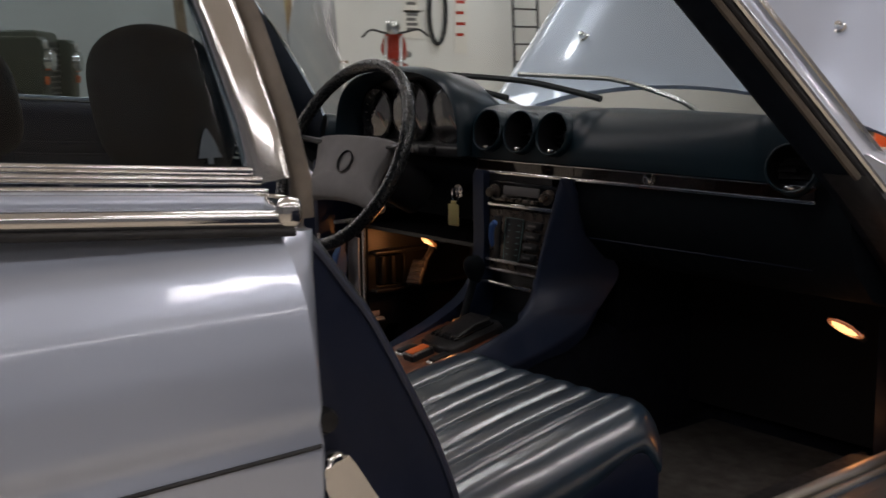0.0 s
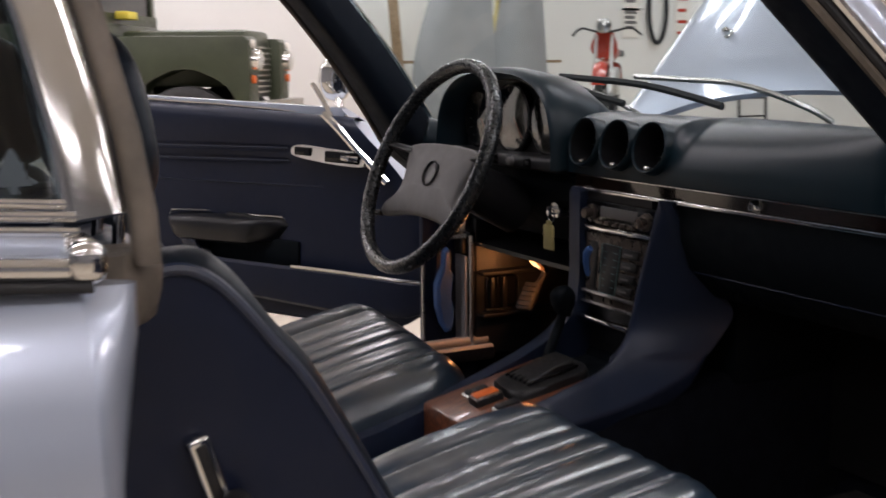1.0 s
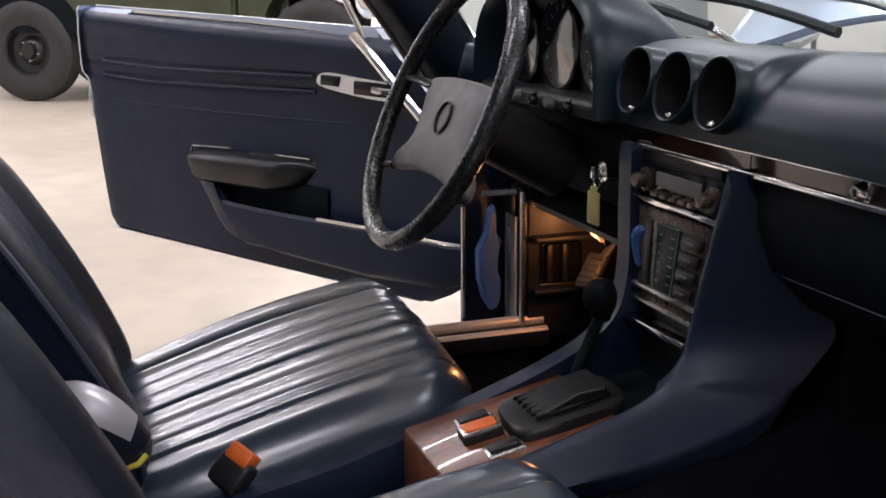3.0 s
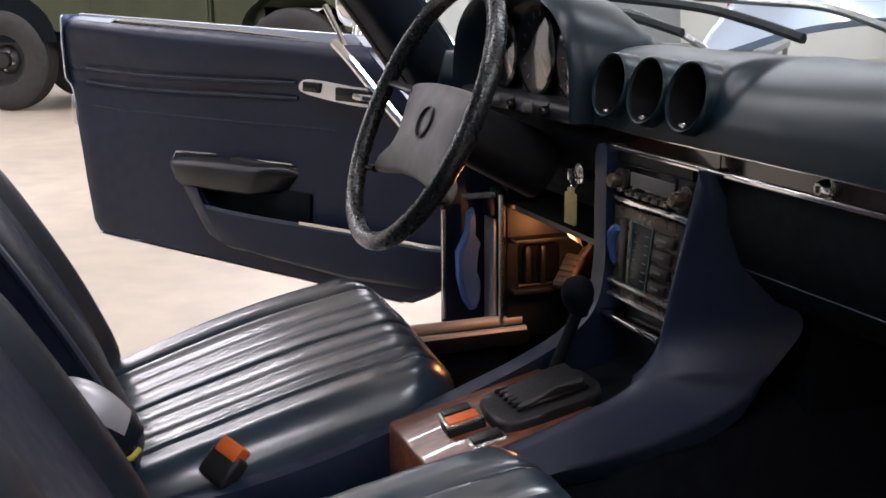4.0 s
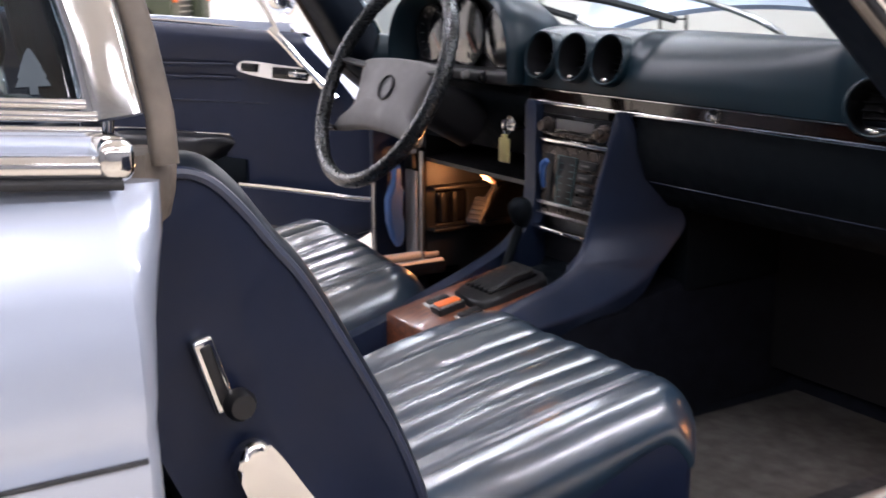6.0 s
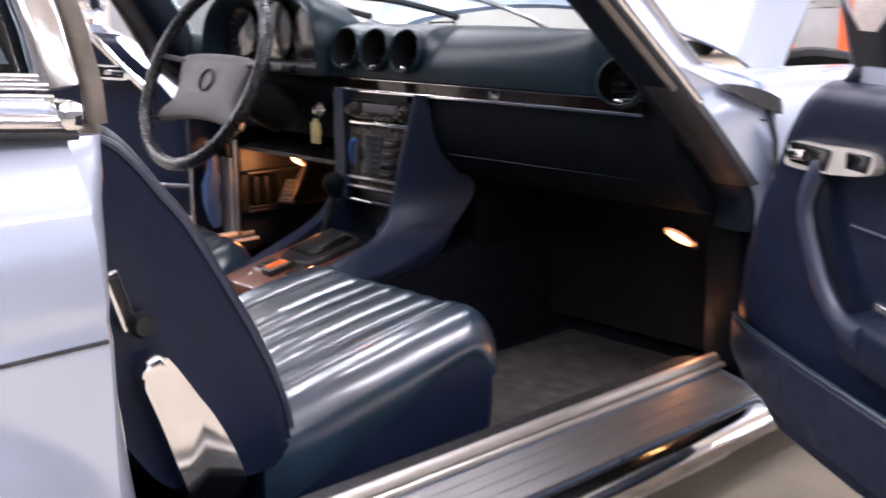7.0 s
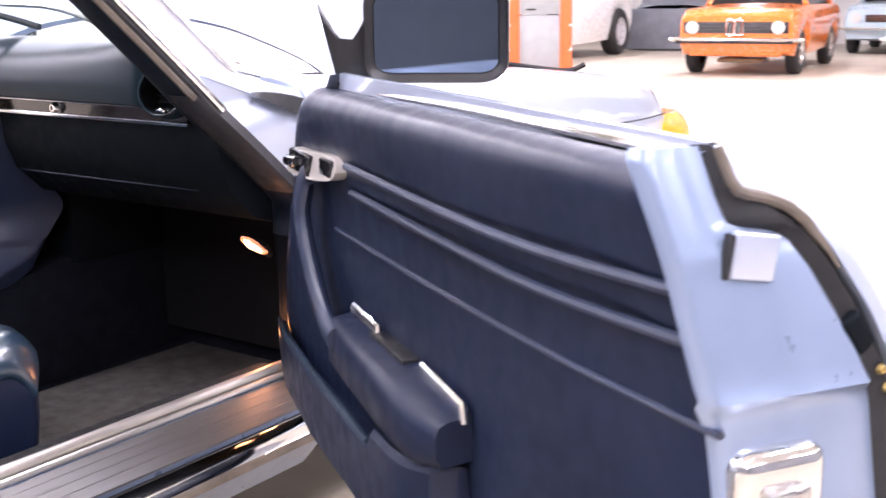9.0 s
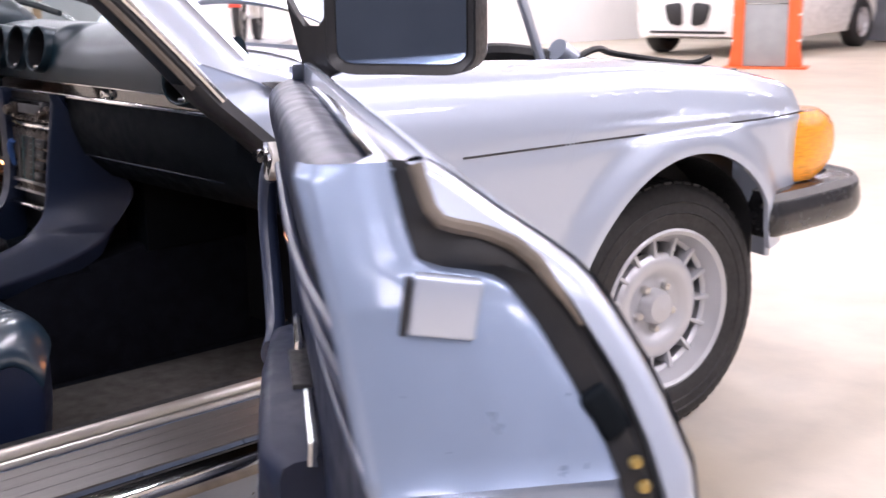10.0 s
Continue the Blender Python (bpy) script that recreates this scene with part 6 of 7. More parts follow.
    if sg > 0:
        part("pull_strap", bm, PIPING, d, "curved padded pull grip")
    for u0, u1 in ((0.435 + du, 0.550 + du), (0.690 + du, 0.822 + du)):
        bm = B()
        tube(bm, [P(u0, 0.036, 0.668), P(u0 + 0.004, 0.026, 0.676 - 0.02 * (u0 - 0.42)), P(u1 - 0.006, 0.024, 0.675 - 0.035 * (u1 - 0.5)), P(u1, 0.022, 0.660 - 0.035 * (u1 - 0.5))], 0.0055 if sg > 0 else 0.0030, 8, flat=1.4 if sg > 0 else 1.0)
        part("armrest_trim", bm, CHROME, d, "thin chrome armrest edge")
    bm = B()
    box(bm, 0.54, 0.665, min(sg * 0.012, sg * 0.036), max(sg * 0.012, sg * 0.036), 0.655, 0.6722, 0.003)
    part("grip_recess", bm, BLACK, d)
    # map pocket
    rings = []
    if sg < 0:
        # dark sheet stands in for the shadow under the driver's armrest
        bm = B()
        box(bm, 0.43, 0.735, -0.034, -0.0255, 0.535, 0.612, 0.004)
        part("pocket_opening", bm, MATTE, d)
    for u, w, zt, zb in ((0.015, 0.014, 0.548, 0.475), (0.10, 0.028, 0.548, 0.445), (0.30, 0.042, 0.552, 0.435), (0.55, 0.054, 0.562 if sg > 0 else 0.550, 0.445), (0.632, 0.058, 0.566 if sg > 0 else 0.551, 0.45), (0.648 if sg > 0 else 0.715, 0.060, 0.588 if sg > 0 else 0.554, 0.45), (0.72 if sg > 0 else 0.732, 0.064 if sg > 0 else 0.060, 0.593, 0.455), (0.765, 0.062 if sg > 0 else 0.058, 0.597, 0.46), (0.800, 0.044, 0.598, 0.465), (0.812, 0.02, 0.598, 0.47)):
        lean = 0.0 if sg > 0 else 0.10 * sstep(0.50, 0.78, u)
        rings.append([P(u + (0.015 if sg < 0 and u > 0.7 else 0) - lean * (zt - b) / (zt - zb), 0.036 + a, b) for a, b in ((0.0, zb), (-w * 0.6, zb + 0.003), (-w * 0.92, zb + 0.014), (-w, zb + 0.035), (-w, zt - 0.008), (-w + 0.006, zt), (-w + 0.014, zt - 0.004), (-w + 0.016, zt - 0.03), (-0.002, zt - 0.035))])
    bm = B()
    loft(bm, rings, True, True)
    part("map_pocket", bm, VINYL, d, "moulded navy map pocket", sharp=30)
    bm = B()
    tube(bm, [P(0.015, 0.025, 0.549), P(0.10, 0.011, 0.549), P(0.30, -0.003, 0.553), P(0.628, -0.020, 0.566)] if sg > 0 else [P(0.015, 0.025, 0.549), P(0.10, 0.011, 0.549), P(0.30, -0.003, 0.553), P(0.43, -0.010, 0.552)], 0.0045, 6)
    part("pocket_edge", bm, LEATHER if sg > 0 else CHROME, d)
    # outer handle
    bm = B()
    tube(bm, smooth_line([P(0.97, 0.196, 0.80), P(0.98, 0.225, 0.802), P(1.10, 0.228, 0.802), P(1.115, 0.196, 0.80)], 5), 0.011, 8)
    part("outer_handle", bm, CHROME, d)
    return d


def door_frame(x, y, ux, uy, sg):
    u = V(ux, uy, 0).normalized()
    w = V(-u.y, u.x, 0)
    return Matrix(((u.x, w.x, 0, x), (u.y, w.y, 0, y), (0, 0, 1, 0), (0, 0, 0, 1)))


pdoor = door(door_frame(0.86, 0.002, 0.841, -0.542, 1), 1, "open passenger door, silver-blue outside, navy vinyl inside")
ddoor = door(door_frame(-0.8405, 0.0128, -0.811, -0.585, -1) @ pose(0, 0, 0.008, 0, -2.6, 0), -1, "open driver door, silver-blue outside, navy vinyl inside")
# blue strap by the driver's door hinge
bm = B()
rings = []
for x, g in ((-0.790, 1.0), (-0.774, 0.94), (-0.768, 0.72)):
    rings.append([V(x, 0.036 + (y - 0.036) * g, 0.55 + (z - 0.55) * lerp(1, g, 0.35)) for y, z in ((0.034, 0.446), (0.018, 0.470), (0.006, 0.515), (0.004, 0.572), (0.024, 0.612), (0.028, 0.652), (0.040, 0.662), (0.044, 0.640), (0.042, 0.610), (0.056, 0.590), (0.050, 0.566), (0.046, 0.530), (0.056, 0.505), (0.054, 0.470), (0.046, 0.450))])
loft(bm, rings, True, True)
part("hinge_cover", bm, BLUEPLASTIC, car, "moulded blue hinge cover")


# ---- door mirrors ----
def mirror(m, parent, mat):
    bm = B()
    rings = []
    for s, y in ((0.80, 0.055), (0.93, 0.045), (1.0, 0.015), (1.0, -0.022), (0.975, -0.030)):
        rings.append([V(0.098 * s * a, y, 0.066 * s * b) for a, b in rounded(1, 1, 0.40, 6)])
    loft(bm, rings, True, False)
    bm.faces.new([bm.verts.new(p) for p in rings[0]])
    h = part("mirror_housing", bm, mat, parent, "door mirror housing")
    h.matrix_local = m
    bm = B()
    bm.faces.new([bm.verts.new((0.085 * a, -0.024, 0.053 * b)) for a, b in rounded(1, 1, 0.30, 6)])
    loft(bm, [[V(0.098 * a, -0.0302, 0.066 * b) for a, b in rounded(1, 1, 0.40, 6)], [V(0.086 * a, -0.0235, 0.054 * b) for a, b in rounded(1, 1, 0.30, 6)]], True, False)
    part("mirror_rim", bm, BLACK, h)
    bm = B()
    bm.faces.new([bm.verts.new((0.0845 * a, -0.0245, 0.0525 * b)) for a, b in rounded(1, 1, 0.30, 6)])
    part("mirror_glass", bm, MIRROR, h, "mirror glass darkened for its dim reflection")
    bm = B()
    prism(bm, [(-0.168, 0.040), (-0.142, -0.010), (-0.118, -0.012), (-0.098, 0.028), (-0.093, -0.066), (-0.138, -0.085)], "y", -0.002, 0.018, 0.003)
    part("mirror_foot", bm, BLACK, h)
    return h


mw = Matrix(((0.87, -0.49, 0, 1.262), (0.49, 0.87, 0, -0.042), (0, 0, 1, 1.030), (0, 0, 0, 1)))
mirror(door_frame(0.86, 0.002, 0.841, -0.542, 1).inverted() @ mw, pdoor, BLACK)
# small polished mirror on the driver's side
bm = B()
rings = []
for k in range(11):
    a = math.pi * k / 10
    rings.append([V(0.378 + 0.050 * math.sin(a) ** 0.7 * math.cos(q), -0.115 + 0.030 * math.sin(a) ** 0.7 * math.sin(q), 1.050 - 0.062 * math.cos(a)) for q in [2 * math.pi * i / 24 for i in range(24)]])
loft(bm, rings)
dm = part("mirror_housing", bm, CHROME, ddoor, "small polished chrome door mirror")
bm = B()
tube(bm, [(0.345, -0.08, 0.955), (0.355, -0.10, 0.985), (0.37, -0.115, 1.01)], 0.012, 10)
part("mirror_stem", bm, CHROME, dm)

# wipers
for arm, blade in (([(-0.27, 0.285, 0.965), (-0.33, 0.250, 1.010), (-0.43, 0.215, 1.046), (-0.50, 0.200, 1.056)], [(-0.62, 0.165, 1.064), (-0.465, 0.205, 1.046), (-0.310, 0.222, 1.021)]),
                   ([(0.245, 0.255, 1.000), (0.190, 0.240, 1.028), (0.045, 0.228, 1.064), (-0.10, 0.220, 1.072), (-0.26, 0.212, 1.078)], [(-0.50, 0.185, 1.078), (-0.26, 0.215, 1.063), (-0.12, 0.222, 1.044), (0.0, 0.222, 1.023)])):
    bm = B()
    tube(bm, smooth_line(arm, 5), 0.0045, 6, flat=1.4)
    wp = part("wiper", bm, STEEL, car, "windscreen wiper with a dull metal arm")
    bm = B()
    tube(bm, smooth_line(blade, 5), 0.0062, 6, flat=1.3)
    part("wiper_blade", bm, RUBBER, wp)
# rounded recliner cover beside the driver's backrest, its highlight laid on as a pale patch
def cover_pt(t, q, grow=0.0):
    f = math.sin(math.pi * (0.12 + 0.80 * t)) ** 0.6
    return V(-0.155 + (0.036 + grow) * f * math.cos(q), lerp(-0.81, -0.700, t) + 0.02 * math.sin(q), lerp(0.578, 0.505, t) + (0.050 + grow) * f * math.sin(q))


bm = B()
loft(bm, [[cover_pt(k / 10, 2 * math.pi * i / 24) for i in range(24)] for k in range(11)])
cover = part("recliner_cover", bm, HEADVINYL, car, "rounded dark recliner cover with its highlight laid on as a patch", sharp=60)
# pale shell over the top stands in for a bright reflection
bm = B()
sheet(bm, lambda u, v: cover_pt(lerp(0.02, 0.86, u), radians(lerp(22, 104, v)), 0.0035), 16, 12)
part("cover_cap", thick(bm, 0.003), ALLOY, cover, "pale grey patch for the cover's highlight")
bm = B()
tube(bm, [(-0.145, -0.725, 0.485), (-0.142, -0.700, 0.492), (-0.150, -0.688, 0.500)], 0.004, 6)
part("belt_edge", bm, YELLOW, car)

# ---- the other vehicles in the hall ----
def plain_wheel(parent, x, y, r, w, hub=CHROME, name="wheel"):
    bm = B()
    s = 1 if x > 0 else -1
    m = Matrix.Translation((x, y, r)) @ Matrix.Rotation(radians(90 * s), 4, "Y")
    lathe(bm, [(r * 0.60, w * 0.42), (r * 0.66, w * 0.48), (r * 0.86, w * 0.5), (r * 0.95, w * 0.42), (r, w * 0.30), (r, -w * 0.30), (r * 0.94, -w * 0.45), (r * 0.6, -w * 0.45)], m, 40)
    t = part(name, bm, TYRE, parent)
    bm = B()
    lathe(bm, [(r * 0.615, w * 0.40), (r * 0.60, w * 0.46), (r * 0.54, w * 0.40), (r * 0.46, w * 0.26), (r * 0.30, w * 0.30), (r * 0.20, w * 0.40), (0, w * 0.42)], m, 32)
    part("rim", bm, hub, t)
    bm = B()
    for k in range(8):
        a = 2 * math.pi * k / 8
        cyl(bm, m @ V(r * 0.40 * math.cos(a), r * 0.40 * math.sin(a), w * 0.27), m @ V(r * 0.40 * math.cos(a), r * 0.40 * math.sin(a), w * 0.30), r * 0.055, seg=8)
    part("rim_hole", bm, BLACK, t)
    return t


def shell(parent, name, mat, rows, wheels, R, label=""):
    """Body from cross-sections (y, half width, sill, shoulder, deck, deck half width) with arches."""
    bm = B()
    rings = []
    for y, w, z0, z1, z2, w2 in rows:
        a = z0
        for wy in wheels:
            d = abs(y - wy)
            if d < R:
                a = max(a, R * 0.80 + math.sqrt(R * R - d * d) * 0.93)
        a = min(a, z1 - 0.06)
        rings.append([V(-w * 0.94, y, a), V(-w, y, lerp(a, z1, 0.35)), V(-w, y, lerp(a, z1, 0.7)), V(-w * 0.97, y, z1), V(-lerp(w, w2, 0.6), y, lerp(z1, z2, 0.75)), V(-w2 * 0.6, y, z2), V(0, y, z2 + 0.01),
                      V(w2 * 0.6, y, z2), V(lerp(w, w2, 0.6), y, lerp(z1, z2, 0.75)), V(w * 0.97, y, z1), V(w, y, lerp(a, z1, 0.7)), V(w, y, lerp(a, z1, 0.35)), V(w * 0.94, y, a)])
    loft(bm, rings, True, True)
    return part(name, bm, mat, parent, label, sharp=45)


def rows_between(keys, n=60):
    y0, y1 = keys[0][0], keys[-1][0]
    out = []
    for i in range(n + 1):
        y = lerp(y0, y1, i / n)
        out.append((y,) + tuple(interp(y, [(k[0], k[c]) for k in keys]) for c in range(1, 6)))
    return out


def cabin(parent, mat, y0, y1, w, z0, z1, rake=0.35):
    """Roof on pillars with dark glass."""
    bm = B()
    loft(bm, [[V(sx * w * 0.97, y0, z0), V(sx * w * 0.78, y0 + rake * 0.8, z1), V(sx * w * 0.78, y1 - rake, z1), V(sx * w * 0.97, y1, z0)] for sx in (-1, 1)], True, True)
    part("glasshouse", bm, GLOSSBLACK, parent, "dark window glass")
    bm = B()
    box(bm, -w * 0.80, w * 0.80, y0 + rake * 0.75, y1 - rake * 0.95, z1 - 0.01, z1 + 0.05, 0.03)
    for sx in (-1, 1):
        for a, b in ((y0 - 0.01, y0 + rake * 0.78), (y1 + 0.01, y1 - rake * 0.97)):
            tube(bm, [(sx * w * 0.975, a, z0), (sx * w * 0.79, b, z1)], 0.035, 6)
    part("roof", bm, mat, parent)


def place(x, y, hx, hy, z=0.0, scale=1.0):
    """Stand a vehicle built with its nose towards +y."""
    a = math.atan2(-hx, hy)
    return Matrix.Translation((x, y, z)) @ Matrix.Rotation(a, 4, "Z") @ Matrix.Scale(scale, 4)


# orange saloon, nose to the roadster
bmw = thing("orange_saloon", "bright orange vintage two-door saloon with chrome bumper", "car", place(-3.80, 15.45, 0.14, -0.99))
shell(bmw, "body", ORANGECAR, rows_between([(-2.05, 0.70, 0.36, 0.80, 0.90, 0.60), (-1.9, 0.78, 0.30, 0.84, 0.94, 0.66), (0.6, 0.80, 0.26, 0.86, 0.95, 0.68), (1.75, 0.79, 0.26, 0.82, 0.90, 0.68), (1.92, 0.77, 0.28, 0.78, 0.85, 0.66), (1.98, 0.74, 0.32, 0.74, 0.79, 0.62)]), (-1.17, 1.33), 0.34)
cabin(bmw, ORANGECAR, -1.35, 0.75, 0.70, 0.92, 1.38, 0.42)
for x in (-0.68, 0.68):
    for y in (-1.17, 1.33):
        plain_wheel(bmw, x, y, 0.30, 0.19)
bm = B()
box(bm, -0.70, 0.70, 1.97, 2.0, 0.565, 0.715, 0.01)
gr = part("grille", bm, BLACK, bmw, "black slatted grille with a bright twin centre")
for k in range(7):
    bm = B()
    box(bm, -0.47, 0.47, 2.0, 2.006, 0.575 + k * 0.019, 0.580 + k * 0.019)
    part("grille_bar", bm, PADGREY, gr)
for s in (-1, 1):
    bm = B()
    cyl(bm, (s * 0.57, 1.99, 0.64), (s * 0.57, 2.03, 0.64), 0.094, 0.09, 28)
    hl = part("headlight", bm, CHROME, bmw)
    bm = B()
    lathe(bm, [(0.082, 0.0), (0.07, 0.014), (0.04, 0.022), (0, 0.026)], Matrix.Translation((s * 0.57, 2.03, 0.64)) @ Matrix.Rotation(radians(-90), 4, "X"), 24)
    part("headlight_lens", bm, HEADLAMP, hl)
    bm = B()
    pts = [(s * 0.058 + a, b) for a, b in rounded(0.050, 0.105, 0.035, 4)]
    tube(bm, [V(a, 2.02, 0.64 + b) for a, b in pts], 0.014, 6, True)
    part("grille_frame", bm, CHROME, gr)
    bm = B()
    box(bm, s * 0.058 - 0.005, s * 0.058 + 0.005, 2.005, 2.02, 0.545, 0.735)
    part("grille_bar", bm, CHROME, gr)
bm = B()
tube(bm, smooth_line([(-0.80, 1.60, 0.48), (-0.82, 1.85, 0.48), (-0.78, 2.05, 0.48), (0, 2.10, 0.48), (0.78, 2.05, 0.48), (0.82, 1.85, 0.48), (0.80, 1.60, 0.48)], 5), 0.060, 10, flat=0.5)
bp = part("bumper", bm, CHROME, bmw, "chrome front bumper with a dark rubber strip")
bm = B()
tube(bm, smooth_line([(-0.78, 2.09, 0.455), (0, 2.135, 0.455), (0.78, 2.09, 0.455)], 6), 0.022, 8)
part("rubber_strip", bm, RUBBER, bp)
bm = B()
box(bm, -0.62, 0.62, 1.93, 1.97, 0.26, 0.42, 0.03)
part("front_apron", bm, ORANGECAR, bmw)
bm = B()
box(bm, -0.30, 0.30, 1.2, 1.7, 0.16, 0.22, 0.02)
part("undertray", bm, BROWNWOOD, bmw)

# white roadster with twin grilles
wr = thing("white_roadster", "white modern roadster with twin dark grilles", "car", place(-8.45, 16.43, 0.110, -0.994, 0, 1.3))
shell(wr, "body", WHITECAR, rows_between([(-1.9, 0.74, 0.34, 0.86, 0.95, 0.55), (-1.6, 0.88, 0.24, 0.88, 0.98, 0.6), (0.5, 0.90, 0.20, 0.84, 0.94, 0.62), (1.5, 0.90, 0.20, 0.78, 0.86, 0.62), (1.85, 0.80, 0.20, 0.66, 0.76, 0.55), (2.02, 0.55, 0.24, 0.58, 0.66, 0.4)]), (-1.15, 1.22), 0.37)
cabin(wr, BLACK, -1.1, 0.35, 0.72, 0.92, 1.26, 0.5)
for x in (-0.78, 0.78):
    for y in (-1.15, 1.22):
        plain_wheel(wr, x, y, 0.325, 0.23, ALLOY)
for s in (-1, 1):
    bm = B()
    prism(bm, [(s * 0.06 + s * a, b) for a, b in ((0, 0.39), (0.015, 0.60), (0.05, 0.63), (0.22, 0.61), (0.235, 0.57), (0.20, 0.44), (0.15, 0.38), (0.04, 0.36))], "y", 1.99, 2.055, 0.01)
    part("grille", bm, BLACK, wr, "dark mesh grille opening")
    bm = B()
    prism(bm, [(s * 0.58, 0.55), (s * 0.66, 0.66), (s * 0.74, 0.70), (s * 0.74, 0.52), (s * 0.64, 0.46)], "y", 1.86, 1.93, 0.01)
    part("headlight", bm, HEADLAMP, wr)
bm = B()
box(bm, -0.50, 0.50, 1.98, 2.04, 0.27, 0.30, 0.01)
part("lower_grille", bm, BLACK, wr)
bm = B()
box(bm, -0.35, 0.12, 1.4, 1.95, 0.80, 0.83, 0.01)
part("paint_mask", bm, BROWNWOOD, wr, "tan paper sheet on the bonnet")

# teal car, blue car, covered car, cream saloon
def small_car(name, label, mat, m, hub=CHROME, front=None):
    c = thing(name, label, "car", m)
    shell(c, "body", mat, rows_between([(-2.0, 0.70, 0.34, 0.80, 0.90, 0.6), (-1.7, 0.80, 0.26, 0.84, 0.93, 0.66), (0.6, 0.82, 0.24, 0.84, 0.93, 0.68), (1.7, 0.80, 0.24, 0.78, 0.88, 0.66), (1.95, 0.74, 0.28, 0.70, 0.80, 0.6)]), (-1.2, 1.25), 0.34)
    cabin(c, mat, -1.3, 0.7, 0.70, 0.91, 1.36, 0.45)
    for x in (-0.70, 0.70):
        for y in (-1.2, 1.25):
            plain_wheel(c, x, y, 0.30, 0.19, hub)
    bm = B()
    tube(bm, smooth_line([(-0.80, 1.7, 0.46), (-0.76, 2.0, 0.46), (0, 2.05, 0.46), (0.76, 2.0, 0.46), (0.80, 1.7, 0.46)], 4), 0.05, 8, flat=0.5)
    part("bumper", bm, front or CHROME, c)
    for s in (-1, 1):
        bm = B()
        cyl(bm, (s * 0.55, 1.92, 0.64), (s * 0.55, 1.98, 0.64), 0.09, 0.085, 24)
        part("headlight", bm, HEADLAMP, c)
    bm = B()
    box(bm, -0.40, 0.40, 1.92, 1.965, 0.57, 0.70, 0.01)
    g = part("grille", bm, BLACK, c)
    for k in range(4):
        bm = B()
        box(bm, -0.40, 0.40, 1.963, 1.972, 0.585 + k * 0.03, 0.592 + k * 0.03)
        part("grille_bar", bm, CHROME, g)
    return c


small_car("teal_car", "dark teal car parked behind the white roadster", TEALCAR, place(-14.6, 23.4, 0.35, -0.94, 0, 1.2))
small_car("pale_blue_car", "pale blue car parked behind the orange saloon", BLUECAR, place(-3.3, 21.6, 0.10, -0.99))
small_car("cream_saloon", "cream-white vintage saloon on the hall floor", WHITECAR, place(-1.22, 16.75, 0.05, -1.0), CHROME, WHITECAR)
cover = thing("covered_car", "car under a grey fabric dust cover", "covered car", place(-7.75, 21.9, 0.25, -0.97, 0, 1.1))
bm = B()


def drape(u, v):
    a = (v * 2 - 1) * math.pi * 0.5
    y = lerp(-2.1, 2.1, u)
    prof = interp(y, [(-2.1, 0.78), (-1.4, 1.0), (-0.9, 1.34), (0.3, 1.36), (0.95, 1.0), (2.1, 0.80)])
    w = 0.88 - 0.10 * abs(u * 2 - 1) ** 4
    x = w * math.copysign(abs(math.sin(a)) ** 0.6, math.sin(a))
    z = prof * max(math.cos(a), 0) ** 0.35
    f = 0.02 * math.sin(y * 14 + x * 3) * (1 - z / 1.4)
    return V(x + f * math.copysign(1, x), y, max(z, 0.03))


sheet(bm, drape, 60, 40)
for e in (-2.1, 2.1):
    loft(bm, [[V(0.86 * (k / 6 - 1), e, 0.03) for k in range(13)], [V(0.80 * (k / 6 - 1), e, 0.74) for k in range(13)]], False, False)
part("dust_cover", bm, GREYCLOTH, cover)
# dark trolley behind the orange saloon
tr = thing("trolley", "dark tool trolley on castors", "trolley", place(-1.9, 20.4, 0, 1))
bm = B()
box(bm, -0.28, 0.28, -0.25, 0.25, 0.22, 0.86, 0.03)
part("cabinet", bm, BLACK, tr)
for x in (-0.22, 0.22):
    for y in (-0.2, 0.2):
        bm = B()
        cyl(bm, (x - 0.02, y, 0.09), (x + 0.02, y, 0.09), 0.09, seg=18)
        box(bm, x - 0.03, x + 0.03, y - 0.03, y + 0.03, 0.15, 0.23)
        part("castor", bm, RUBBER, tr)

# lift column
lift = thing("lift_column", "orange car lift column with a grey cover panel", "lift column", place(-5.86, 12.35, 0.43, -0.90, 0, 1.06))
for s in (-1, 1):
    bm = B()
    prism(bm, [(s * 0.26, 0.0), (s * 0.44, 0.0), (s * 0.40, 0.25), (s * 0.38, 3.2), (s * 0.26, 3.2)], "y", -0.16, 0.16, 0.008)
    part("upright", bm, LIFTORANGE, lift)
bm = B()
box(bm, -0.262, 0.262, -0.10, 0.14, 0.03, 0.78, 0.006)
box(bm, -0.262, 0.262, -0.10, 0.155, 0.79, 3.1, 0.006)
cp = part("cover_panel", bm, LIFTGREY, lift)
bm = B()
box(bm, 0.05, 0.17, 0.152, 0.165, 0.84, 0.86, 0.002)
part("label_bar", bm, BLACK, cp)
for z in (0.33, 0.64):
    bm = B()
    box(bm, 0.38, 0.405, -0.165, 0.168, z, z + 0.025)
    box(bm, -0.405, -0.38, -0.165, 0.168, z, z + 0.025)
    part("reflective_band", bm, PAPER, lift)
bm = B()
box(bm, -0.50, 0.50, -0.30, 0.22, 0.0, 0.025, 0.004)
part("base_plate", bm, LIFTORANGE, lift)

